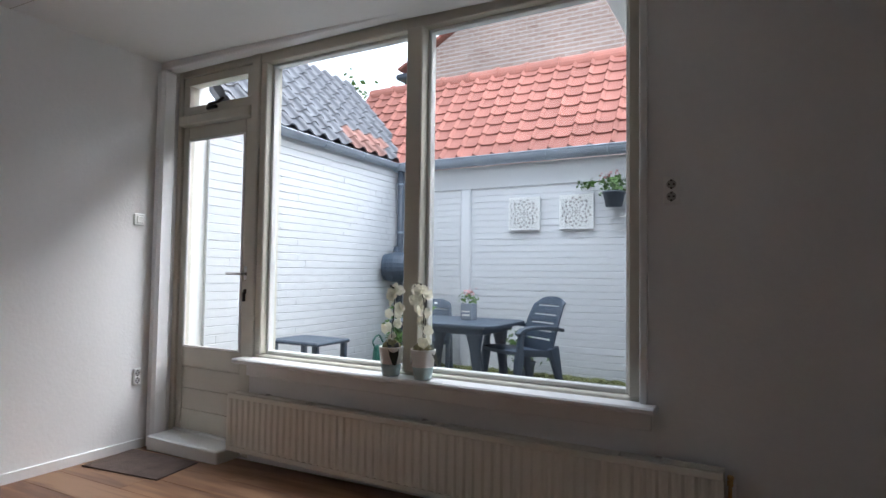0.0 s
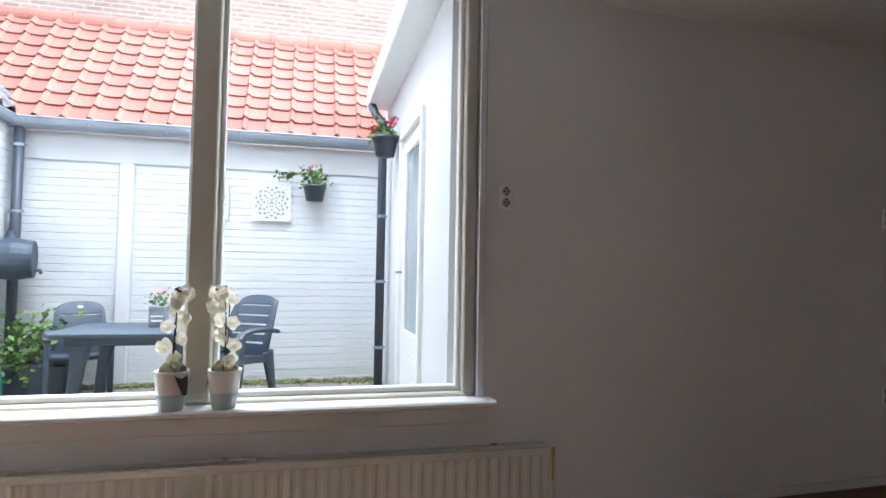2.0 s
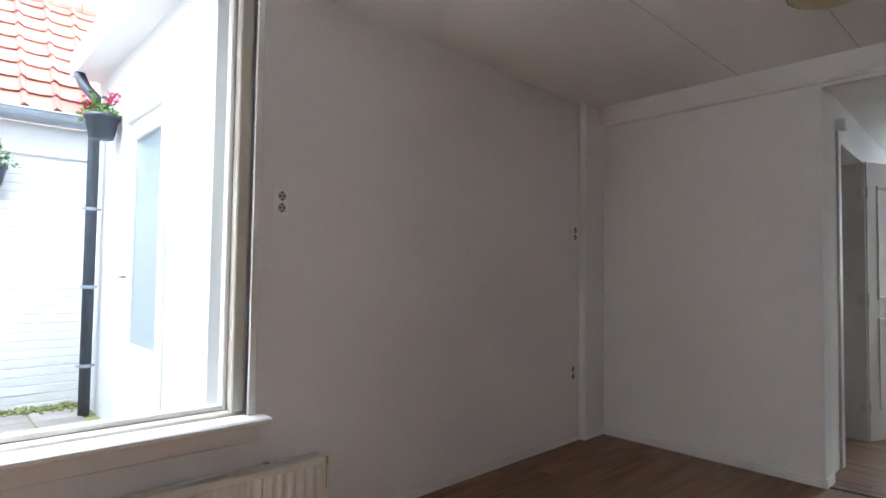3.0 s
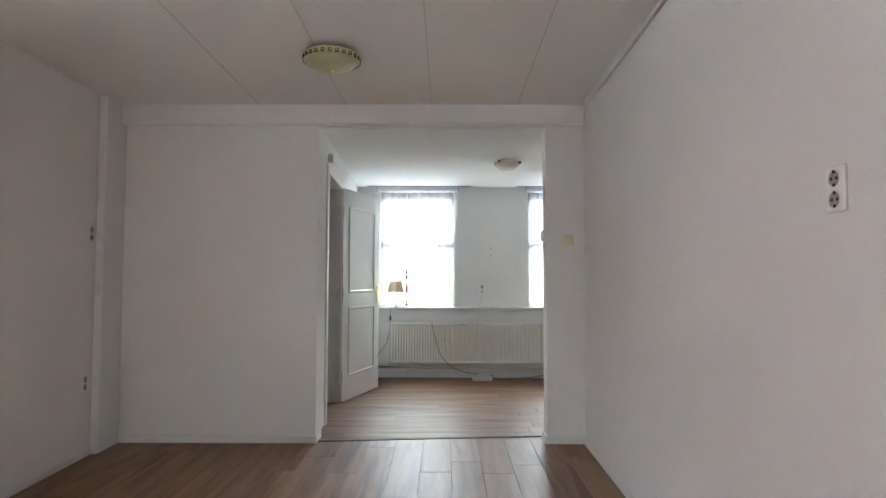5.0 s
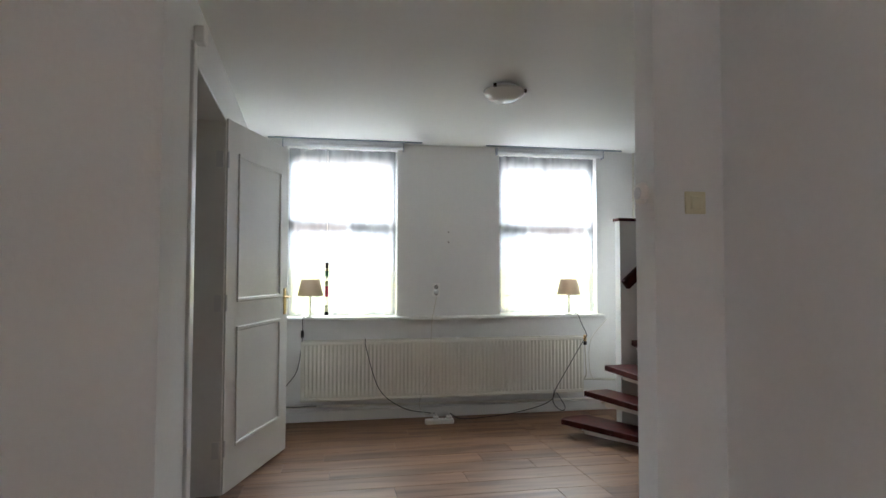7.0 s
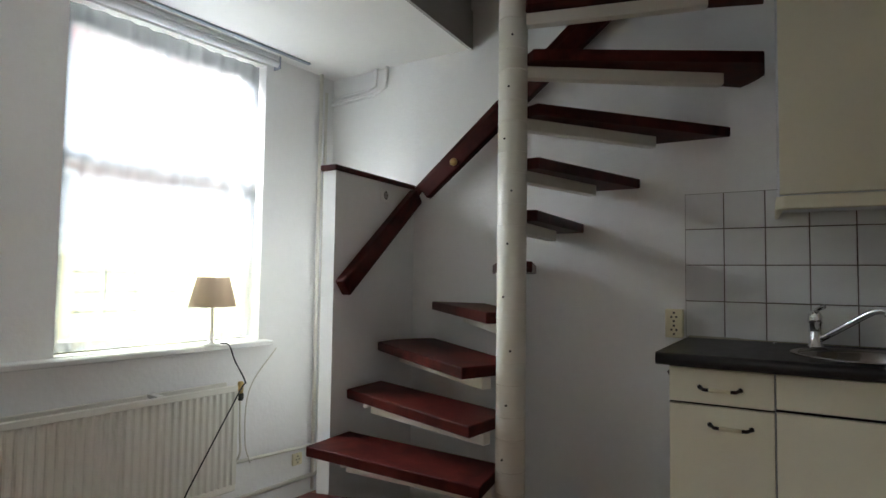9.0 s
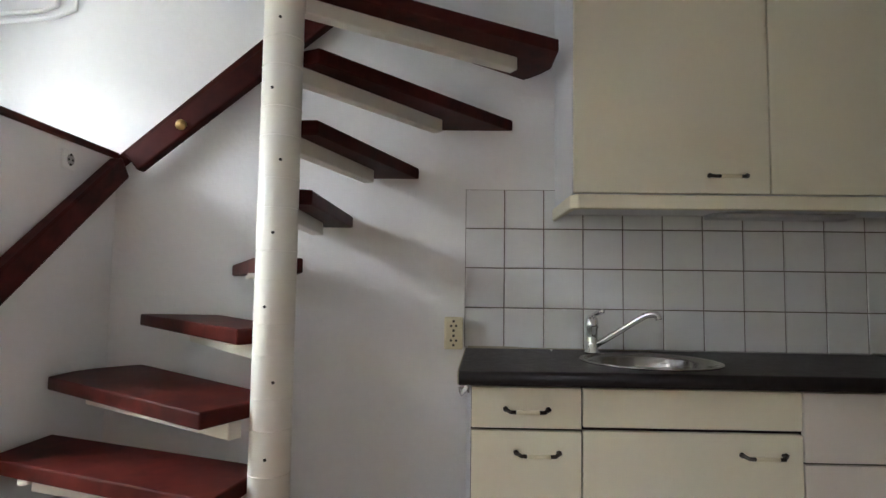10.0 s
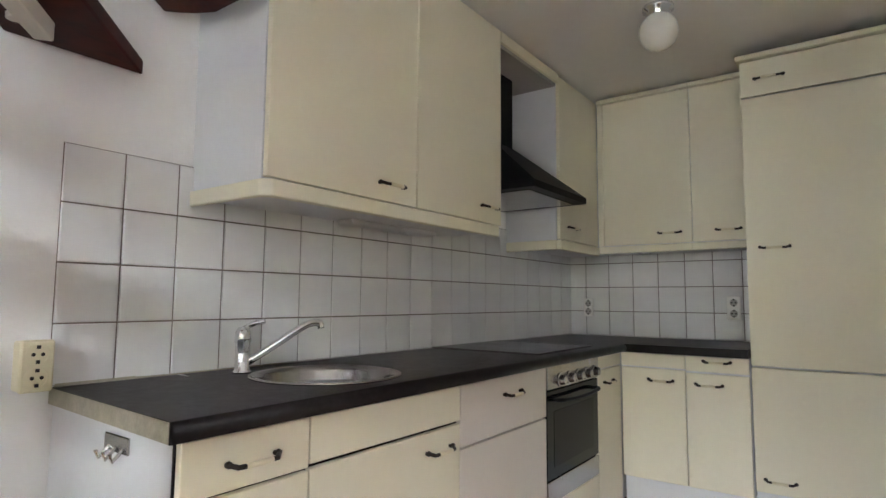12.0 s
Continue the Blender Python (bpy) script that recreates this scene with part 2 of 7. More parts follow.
M = {
    "plaster": material("white_plaster", (0.86, 0.855, 0.84), 0.85, vary=0.035, scale=1.3, grain=30, bump=0.035, bumpscale=55),
    "ceiling": material("white_ceiling", (0.85, 0.845, 0.82), 0.8, vary=0.03, scale=0.9, grain=20, bump=0.012, bumpscale=90),
    "paint": material("cream_white_paint", (0.64, 0.61, 0.52), 0.38, vary=0.03, scale=4, grain=30, bump=0.012, bumpscale=25),
    "white_paint": material("white_gloss_paint", (0.82, 0.82, 0.80), 0.32, vary=0.03, scale=4, grain=30, bump=0.01, bumpscale=25),
    "radiator": material("radiator_enamel", (0.78, 0.76, 0.68), 0.35, vary=0.03, bump=0.006),
    "cabinet": material("cream_cabinet_front", (0.80, 0.76, 0.60), 0.45, vary=0.03, scale=2, grain=40, bump=0.012, bumpscale=60),
    "white_front": material("off_white_appliance_front", (0.76, 0.715, 0.64), 0.5, vary=0.03, scale=2, grain=40, bump=0.01, bumpscale=60),
    "cabinet_side": material("white_cabinet_carcass", (0.72, 0.73, 0.74), 0.5, vary=0.03, bump=0.01),
    "counter": material("dark_brown_worktop", (0.011, 0.008, 0.008), 0.38, spec=0.16, vary=0.35, scale=40, grain=180, bump=0.02, bumpscale=200),
    "counter_edge": material("bare_chipboard_edge", (0.42, 0.39, 0.30), 0.7, vary=0.2, scale=30, grain=150, bump=0.06),
    "tile": material("white_glazed_tile", (0.80, 0.80, 0.79), 0.16, vary=0.03, scale=6, grain=20, bump=0.01, bumpscale=12, random_amount=0.03),
    "grout": material("grey_brown_grout", (0.16, 0.13, 0.11), 0.9, vary=0.25, scale=8, bump=0.08),
    "black": material("black_metal", (0.006, 0.006, 0.007), 0.5, spec=0.08, vary=0.2, bump=0.01),
    "bronze": material("dark_bronze", (0.035, 0.028, 0.022), 0.38, metal=0.8, vary=0.3, bump=0.02),
    "oven_glass": material("black_oven_glass", (0.005, 0.006, 0.007), 0.10, spec=0.15, vary=0.1, bump=0),
    "hob_glass": material("black_hob_glass", (0.006, 0.006, 0.007), 0.2, spec=0.10, vary=0.2, bump=0),
    "chrome": material("chrome", (0.75, 0.75, 0.76), 0.1, metal=1.0, vary=0.04, bump=0),
    "steel": material("brushed_steel", (0.44, 0.43, 0.42), 0.24, metal=1.0, vary=0.08, scale=10, grain=120, bump=0.01, bumpscale=150),
    "sink_steel": material("bright_brushed_steel", (0.36, 0.35, 0.34), 0.2, metal=1.0, vary=0.12, scale=10, grain=120, bump=0.01, bumpscale=150),
    "brass": material("worn_brass", (0.65, 0.45, 0.18), 0.3, metal=1.0, vary=0.2, bump=0.01),
    "plastic": material("white_plastic", (0.91, 0.90, 0.87), 0.35, vary=0.03, bump=0),
    "ivory": material("ivory_plastic", (0.76, 0.70, 0.50), 0.35, vary=0.04, bump=0),
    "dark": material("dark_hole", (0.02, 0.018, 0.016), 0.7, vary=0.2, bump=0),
    "cable_black": material("black_cable", (0.02, 0.02, 0.02), 0.5, vary=0.1, bump=0),
    "cable_white": material("white_cable", (0.66, 0.63, 0.55), 0.5, vary=0.05, bump=0),
    "mat": material("grey_brown_doormat", (0.12, 0.085, 0.07), 0.95, vary=0.35, scale=12, grain=200, bump=0.2, bumpscale=260),
    "brick": material("white_painted_brick", (0.63, 0.64, 0.65), 0.75, vary=0.07, scale=9, grain=60, bump=0.2, bumpscale=16, random_amount=0.015),
    "render": material("white_render", (0.63, 0.64, 0.65), 0.8, vary=0.05, scale=3, grain=50, bump=0.06, bumpscale=40),
    "red_tile": material("red_clay_roof_tile", (0.31, 0.122, 0.092), 0.85, vary=0.16, scale=7, grain=70, bump=0.05, random_amount=0.12),
    "dark_tile": material("weathered_grey_roof_tile", (0.125, 0.127, 0.138), 0.8, vary=0.3, scale=8, grain=60, bump=0.08, random_amount=0.13),
    "brown_tile": material("brown_red_roof_tile", (0.24, 0.12, 0.095), 0.8, vary=0.35, scale=8, grain=60, bump=0.08, random_amount=0.25),
    "zinc": material("blue_grey_zinc", (0.30, 0.34, 0.39), 0.5, metal=0.3, vary=0.15, scale=5, bump=0.02),
    "pipe": material("dark_grey_pvc", (0.05, 0.062, 0.082), 0.45, vary=0.15, bump=0.01),
    "garden": material("dark_blue_grey_plastic", (0.045, 0.064, 0.092), 0.5, vary=0.15, scale=6, bump=0.02),
    "leaf": material("green_leaf", (0.10, 0.20, 0.035), 0.55, vary=0.35, scale=20, bump=0.02, random_amount=0.3),
    "moss": material("mossy_paving", (0.17, 0.18, 0.07), 0.9, vary=0.5, scale=7, grain=50, bump=0.2, bumpscale=30),
    "paving": material("grey_paving", (0.24, 0.22, 0.20), 0.85, vary=0.3, scale=5, grain=60, bump=0.08, random_amount=0.15),
    "petal": sheer_material("white_orchid_petal", (0.86, 0.83, 0.70), 0.12),
    "stem": material("dark_stem", (0.032, 0.034, 0.018), 0.6, vary=0.2, bump=0),
    "red": material("red_geranium", (0.62, 0.02, 0.10), 0.6, vary=0.2, bump=0),
    "pink": material("pale_pink_flower", (0.62, 0.30, 0.30), 0.6, vary=0.2, bump=0),
    "soil": material("potting_moss", (0.33, 0.30, 0.16), 0.95, vary=0.3, scale=30, bump=0.2),
    "shade": sheer_material("cream_lampshade", (0.44, 0.36, 0.29), 0.13),
    "opal": material("opal_glass", (0.80, 0.78, 0.70), 0.22, vary=0.04, bump=0),
    "opal_yellow": material("yellowed_opal_glass", (0.60, 0.55, 0.33), 0.3, vary=0.08, bump=0),
    "pale_pane": material("pale_blind_behind_glass", (0.26, 0.31, 0.34), 0.12, vary=0.12, scale=3, bump=0),
    "aqua": material("frosted_aqua_glass", (0.52, 0.68, 0.68), 0.3, vary=0.06, bump=0),
    "far_brick": course_material("far_pale_brick", (0.40, 0.29, 0.25), (0.33, 0.22, 0.18), (0.50, 0.45, 0.41)),
    "asphalt": material("grey_ground", (0.16, 0.15, 0.14), 0.9, vary=0.2, scale=1, grain=60, bump=0.05),
    "hall": material("shaded_hall_paint", (0.55, 0.52, 0.46), 0.8, vary=0.05, bump=0.02),
    "shaft": material("grey_board_and_shade", (0.42, 0.40, 0.38), 0.8, vary=0.06, bump=0.02),
    "green_can": material("green_plastic", (0.02, 0.13, 0.09), 0.45, vary=0.15, bump=0.01),
    "rubber": material("black_rubber_strip", (0.02, 0.015, 0.014), 0.6, vary=0.2, bump=0.02),
    "mahogany": wood_material("mahogany_varnish", (0.030, 0.0045, 0.0038), (0.072, 0.0115, 0.0085), 0.42, (1, 1, 1), 0.12, 14, 0.02, 0.0, 0.1),
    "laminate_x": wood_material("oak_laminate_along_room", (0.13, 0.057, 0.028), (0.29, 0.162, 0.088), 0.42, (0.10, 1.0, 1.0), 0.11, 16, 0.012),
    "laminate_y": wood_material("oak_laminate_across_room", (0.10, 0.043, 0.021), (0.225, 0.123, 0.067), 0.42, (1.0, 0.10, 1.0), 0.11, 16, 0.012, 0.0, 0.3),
    "glass": glass_material("window_glass"),
    "tinted": sheer_material("pale_green_yellow_glass", (0.80, 0.80, 0.46), 0.5),
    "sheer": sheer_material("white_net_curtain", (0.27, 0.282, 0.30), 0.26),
    "sheer_yellow": sheer_material("pale_yellow_net_curtain", (0.80, 0.75, 0.40), 0.45),
}


# ---- building helpers ----
def box(bm, x0, x1, y0, y1, z0, z1, bevel=0.0, seg=1):
    """Adds a box, with rounded edges if bevel is set."""
    vs = [bm.verts.new((x, y, z)) for z in (min(z0, z1), max(z0, z1)) for y in (min(y0, y1), max(y0, y1)) for x in (min(x0, x1), max(x0, x1))]
    fs = [bm.faces.new([vs[i] for i in f]) for f in ((0, 2, 3, 1), (4, 5, 7, 6), (0, 1, 5, 4), (2, 6, 7, 3), (0, 4, 6, 2), (1, 3, 7, 5))]
    if bevel:
        es = list({e for f in fs for e in f.edges})
        bmesh.ops.bevel(bm, geom=es, offset=bevel, segments=seg, profile=0.5, affect="EDGES")
    return bm


def boxes(*dims, bevel=0.0):
    bm = bmesh.new()
    for d in dims:
        box(bm, *d, bevel=bevel)
    return bm


def lathe(bm, profile, centre, axis="z", seg=24, caps=True):
    """Turns a profile of (radius, height) round an axis through centre."""
    rings = []
    for r, h in profile:
        ring = []
        for i in range(seg):
            a = 2 * math.pi * i / seg
            u, v = r * math.cos(a), r * math.sin(a)
            p = {"z": (u, v, h), "x": (h, u, v), "y": (v, h, u)}[axis]
            ring.append(bm.verts.new(Vector(centre) + Vector(p)))
        rings.append(ring)
    for a, b in zip(rings, rings[1:]):
        for i in range(seg):
            bm.faces.new((a[i], a[(i + 1) % seg], b[(i + 1) % seg], b[i]))
    for ring, flip in ((rings[0], True), (rings[-1], False)):
        if caps and (ring[0].co - ring[seg // 2].co).length > 1e-5:
            bm.faces.new(ring[::-1] if flip else ring)
    return bm


def tube(bm, points, radius, seg=8, taper=1.0):
    """A round bar along a line of points."""
    pts = [Vector(p) for p in points]
    rings = []
    for i, p in enumerate(pts):
        d = (pts[min(i + 1, len(pts) - 1)] - pts[max(i - 1, 0)]).normalized()
        side = d.cross(Vector((0, 0, 1)))
        side = side.normalized() if side.length > 1e-3 else Vector((1, 0, 0))
        up = side.cross(d)
        r = radius * (1 + (taper - 1) * i / max(1, len(pts) - 1))
        rings.append([bm.verts.new(p + (side * math.cos(2 * math.pi * k / seg) + up * math.sin(2 * math.pi * k / seg)) * r) for k in range(seg)])
    for a, b in zip(rings, rings[1:]):
        for k in range(seg):
            bm.faces.new((a[k], a[(k + 1) % seg], b[(k + 1) % seg], b[k]))
    bm.faces.new(rings[0][::-1])
    bm.faces.new(rings[-1])
    return bm


def curve_points(points, n=8):
    """A smooth line through points (Catmull-Rom)."""
    p = [Vector(q) for q in points]
    p = [p[0] * 2 - p[1]] + p + [p[-1] * 2 - p[-2]]
    out = []
    for i in range(1, len(p) - 2):
        for k in range(n):
            t = k / n
            out.append(0.5 * ((2 * p[i]) + (p[i + 1] - p[i - 1]) * t + (2 * p[i - 1] - 5 * p[i] + 4 * p[i + 1] - p[i + 2]) * t * t + (3 * p[i] - p[i - 1] - 3 * p[i + 1] + p[i + 2]) * t ** 3))
    out.append(p[-2])
    return out


def prism(bm, outline, z0, z1, bevel=0.0):
    """A plate of that outline (x, y) from z0 to z1."""
    lo = [bm.verts.new((x, y, z0)) for x, y in outline]
    hi = [bm.verts.new((x, y, z1)) for x, y in outline]
    k = len(outline)
    fs = [bm.faces.new(lo[::-1]), bm.faces.new(hi)] + [bm.faces.new((lo[i], lo[(i + 1) % k], hi[(i + 1) % k], hi[i])) for i in range(k)]
    if bevel:
        es = list({e for f in fs for e in f.edges})
        bmesh.ops.bevel(bm, geom=es, offset=bevel, segments=2, profile=0.5, affect="EDGES")
    return bm


def mesh_of(name, bm, mat, smooth=False):
    bmesh.ops.recalc_face_normals(bm, faces=bm.faces)
    me = bpy.data.meshes.new(name)
    bm.to_mesh(me)
    bm.free()
    me.materials.append(M[mat])
    if smooth:
        for p in me.polygons:
            p.use_smooth = True
    return me


def thing(name, base, label, category, group="", kind=""):
    ob = new(name)
    ob.empty_display_size = 0.1
    ob.matrix_basis = Matrix.Translation(base)
    return tagged(ob, label, category, group, kind)


def part(name, bm, mat, parent, label="", smooth=False):
    """One mesh object, built in world places, under a thing or under a part."""
    ob = new(name, mesh_of(name, bm, mat, smooth))
    ob.parent = parent
    if parent.parent is None:
        ob.matrix_parent_inverse = parent.matrix_basis.inverted()
    return tagged(ob, label)


def solid(name, bm, mat, label, category, group="", kind="", smooth=False):
    """A thing that is one mesh."""
    return tagged(new(name, mesh_of(name, bm, mat, smooth)), label, category, group, kind)


def wall_cells(axis, at0, at1, u0, u1, z0, z1, holes):
    """A wall with real openings: axis 'x' runs along x (thick in y), 'y' along y. holes: u0, u1, z0, z1."""
    us = sorted({u0, u1, *[h[0] for h in holes], *[h[1] for h in holes]})
    zs = sorted({z0, z1, *[h[2] for h in holes], *[h[3] for h in holes]})
    bm = bmesh.new()
    for a, b in zip(us, us[1:]):
        for c, d in zip(zs, zs[1:]):
            mu, mz = (a + b) / 2, (c + d) / 2
            if any(h[0] < mu < h[1] and h[2] < mz < h[3] for h in holes):
                continue
            box(bm, *((a, b, at0, at1) if axis == "x" else (at0, at1, a, b)), c, d)
    bmesh.ops.remove_doubles(bm, verts=bm.verts, dist=1e-4)
    dup = {}
    for f in bm.faces:
        dup.setdefault(tuple(round(c, 3) for c in f.calc_center_median()), []).append(f)
    bmesh.ops.delete(bm, geom=[f for fs in dup.values() if len(fs) > 1 for f in fs], context="FACES_ONLY")
    return bm


def floor_z(x):
    """The old floor of the front room falls a little towards the street."""
    return -0.032 * max(0.0, x - 2.05)


# ---- structure: back room, front room with kitchen ----
WX, EX, NY, SY, PX = -3.97, 5.14, 2.29, -1.05, 1.97   # west, east, north, south wall of the back room, partition
KY, KX = -2.755, 0.23                                # kitchen wall, kitchen's west wall
C2 = 2.305                                           # ceiling of the front room


def turned(x, y, angle):
    """The turn by angle about the upright line through x, y."""
    return Matrix.Translation((x, y, 0)) @ Matrix.Rotation(angle, 4, "Z") @ Matrix.Translation((-x, -y, 0))


KM = turned(3.02, KY, math.atan(0.119))      # kitchen and stair follow a wall that is not square to the house
KT = Matrix.Translation((0, 0.005, 0)) @ turned(3.02, KY, math.atan(0.102))   # the tiled wall itself, a little less
HM = turned(2.0, 0.87, radians(3.5))         # so does the hall wall


def settle(matrix, before):
    """Sets every top-level object made since 'before' into its turned place."""
    for ob in set(bpy.data.objects) - before:
        if ob.parent is None:
            ob.matrix_basis = matrix @ ob.matrix_basis


def back_floor_z(x):
    return -0.021 * max(0.0, PX - x)


STRUCT = "structure"
# north wall with the garden door and the picture window as one opening each
WIN = (-3.05, -0.735, 0.56, 2.49)
DOOR = (-3.90, -3.16, -0.14, 2.50)
solid("wall_north", wall_cells("x", NY, NY + 0.28, WX - 0.25, PX + 0.15, -0.3, 2.9, [(-3.92, -3.10, -0.1, 2.52), (-3.10, -0.712, 0.50, 2.52)]), "plaster",
      "white plastered wall with wide garden window and door", "wall", kind=STRUCT)
solid("wall_west", boxes((WX - 0.2, WX, SY - 0.1, NY, -0.3, 2.9)), "plaster", "plain white plastered side wall", "wall", kind=STRUCT)
solid("wall_south", boxes((WX - 0.2, PX + 0.0, SY - 0.10, SY, -0.3, 2.9)), "plaster", "plain white plastered wall opposite the garden window", "wall", kind=STRUCT)
# partition with the wide opening, its stub towards the hall, and the beam over it
bm = wall_cells("y", PX, PX + 0.13, -1.15, NY, -0.3, 2.9, [(-0.78, 0.85, -0.3, 2.235)])
solid("partition_wall", bm, "plaster", "white partition with a wide opening to the front room", "wall", kind=STRUCT)
solid("beam", boxes((PX - 0.07, PX, SY, NY, 2.25, 2.9), bevel=0.012), "plaster", "white boxed ceiling beam above the wide opening", "beam", kind=STRUCT)
solid("pilaster", boxes((1.72, PX, 2.235, NY, -0.1, 2.9), bevel=0.008), "plaster", "narrow white corner pilaster beside the partition", "pilaster", kind=STRUCT)
solid("window_header", boxes((WX, -0.55, 2.20, NY, 2.50, 2.9), bevel=0.01), "plaster", "white boxed beam over window and garden door", "beam", kind=STRUCT)
solid("door_pilaster", boxes((WX, -3.89, 2.17, NY, -0.14, 2.50), bevel=0.02), "plaster", "white rounded pier beside the garden door", "pilaster", kind=STRUCT)

# front room
before = set(bpy.data.objects)
solid("wall_hall", wall_cells("x", 0.87, 1.13, PX + 0.10, EX + 0.01, -0.3, 2.6, [(2.54, 3.46, -0.3, 2.03)]), "plaster", "white wall with an open panelled door to the hall", "wall", kind=STRUCT)
settle(HM, before)
solid("wall_east", wall_cells("y", EX, EX + 0.28, -3.0, 1.3, -0.4, 2.9, [(-0.178, 0.768, 0.785, 2.245), (-2.059, -1.113, 0.785, 2.245)]), "plaster",
      "white street wall with two tall sash windows", "wall", kind=STRUCT)
bm = bmesh.new()
west = KT @ Vector((KX - 0.2, KY, 0))
prism(bm, [(west.x, west.y), (3.02, KY + 0.005), (4.52, KY + 0.119 * 1.50), (EX, -2.545), (EX, -2.95), (3.0, -3.05), (west.x, west.y - 0.25)], -0.4, 5.2)
solid("wall_kitchen", bm, "plaster", "white plastered wall behind the kitchen and spiral stair", "wall", kind=STRUCT)
before = set(bpy.data.objects)
solid("wall_kitchen_end", boxes((KX - 0.2, KX, KY, -0.80, -0.3, 2.9)), "plaster", "short end wall of the kitchen corner", "wall", kind=STRUCT)

settle(KM, before)

# ceilings
HOLE = (2.86, 4.20, KY, -2.12)
bm = bmesh.new()
rim = [KM @ Vector((x, y, C2)) for x, y in ((HOLE[0], KY - 0.02), (HOLE[1], KY - 0.02), (HOLE[1], HOLE[3]), (HOLE[0], HOLE[3]))]
for loop in ([(-0.2, -3.3, C2), (EX + 0.1, -3.3, C2), (EX + 0.1, 1.25, C2), (PX + 0.13, 1.25, C2), (PX + 0.13, -1.15, C2), (-0.2, -1.15, C2)], rim):
    vs = [bm.verts.new(p) for p in loop]
    for a, b in zip(vs, vs[1:] + vs[:1]):
        bm.edges.new((a, b))
bmesh.ops.triangle_fill(bm, edges=list(bm.edges), use_beauty=True)
slab = bmesh.ops.extrude_face_region(bm, geom=list(bm.faces))
for v in slab["geom"]:
    if isinstance(v, bmesh.types.BMVert):
        v.co.z += 0.2
solid("ceiling_front", bm, "ceiling", "flat white ceiling of the front room with a stair opening", "ceiling", kind=STRUCT)
bm = bmesh.new()
vs = [bm.verts.new(p) for p in ((WX, SY, 2.56), (PX, SY, 2.385), (PX, NY, 2.385), (WX, NY, 2.56), (WX, SY, 2.95), (PX, SY, 2.95), (PX, NY, 2.95), (WX, NY, 2.95))]
for f in ((0, 3, 2, 1), (4, 5, 6, 7), (0, 1, 5, 4), (1, 2, 6, 5), (2, 3, 7, 6), (3, 0, 4, 7)):
    bm.faces.new([vs[i] for i in f])
solid("ceiling_back", bm, "ceiling", "white board ceiling of the back room", "ceiling", kind=STRUCT)


def back_ceiling_z(x, y):
    return 2.56 + (x - WX) / (PX - WX) * (2.385 - 2.56)


# thin cover strips over the joints of the ceiling boards
for y in (-0.57, 0.04, 0.65, 1.26):
    bm = bmesh.new()
    row = []
    for i in range(13):
        x = WX + (PX - 0.07 - WX) * i / 12
        row.append([bm.verts.new((x, y + dy, back_ceiling_z(x, y) + dz)) for dy, dz in ((-0.0015, 0.002), (-0.0015, -0.002), (0.0015, -0.002), (0.0015, 0.002))])
    for a, b in zip(row, row[1:]):
        for i in range(3):
            bm.faces.new((a[i], a[i + 1], b[i + 1], b[i]))
    solid("ceiling_joint", bm, "hall", "thin joint line between white ceiling boards", "trim", "ceiling joints", STRUCT)
# stair shaft above the ceiling
before = set(bpy.data.objects)
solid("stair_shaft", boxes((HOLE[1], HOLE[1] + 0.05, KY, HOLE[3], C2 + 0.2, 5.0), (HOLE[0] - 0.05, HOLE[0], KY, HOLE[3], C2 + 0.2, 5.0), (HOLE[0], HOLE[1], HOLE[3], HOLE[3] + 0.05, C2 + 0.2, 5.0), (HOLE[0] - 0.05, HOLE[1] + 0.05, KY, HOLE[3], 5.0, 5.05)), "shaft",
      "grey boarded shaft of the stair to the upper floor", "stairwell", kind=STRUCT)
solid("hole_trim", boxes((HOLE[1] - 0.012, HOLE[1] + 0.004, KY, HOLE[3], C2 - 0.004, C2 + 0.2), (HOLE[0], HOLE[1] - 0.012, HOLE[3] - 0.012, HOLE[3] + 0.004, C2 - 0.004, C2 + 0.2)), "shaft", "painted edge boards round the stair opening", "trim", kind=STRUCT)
solid("hole_mahogany_edge", boxes((HOLE[0], 3.75, HOLE[3] - 0.03, HOLE[3] - 0.012, C2 + 0.02, C2 + 0.2)), "mahogany", "dark wooden edge inside the stair opening", "trim", kind=STRUCT)

settle(KM, before)

# hall behind the open door
before = set(bpy.data.objects)
# Wall paint is darkened to stand for the weak light in the hall.
solid("hall", boxes((2.2, 3.9, 2.2, 2.25, -0.3, 2.6), (2.2, 2.25, 1.13, 2.2, -0.3, 2.6), (3.85, 3.9, 1.13, 2.2, -0.3, 2.6)), "hall", "painted hall seen through the open door, dimness put into its colour", "wall", kind=STRUCT)
# Out of view; added so that sky light doesn't brighten the door jamb.
solid("unseen_hall_ceiling", boxes((2.2, 3.9, 1.13, 2.25, 2.6, 2.7)), "ceiling", "unseen white hall ceiling, added to shut out the sky", "ceiling", kind=STRUCT)
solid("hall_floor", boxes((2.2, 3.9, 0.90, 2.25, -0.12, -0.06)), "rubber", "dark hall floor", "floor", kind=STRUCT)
settle(HM, before)


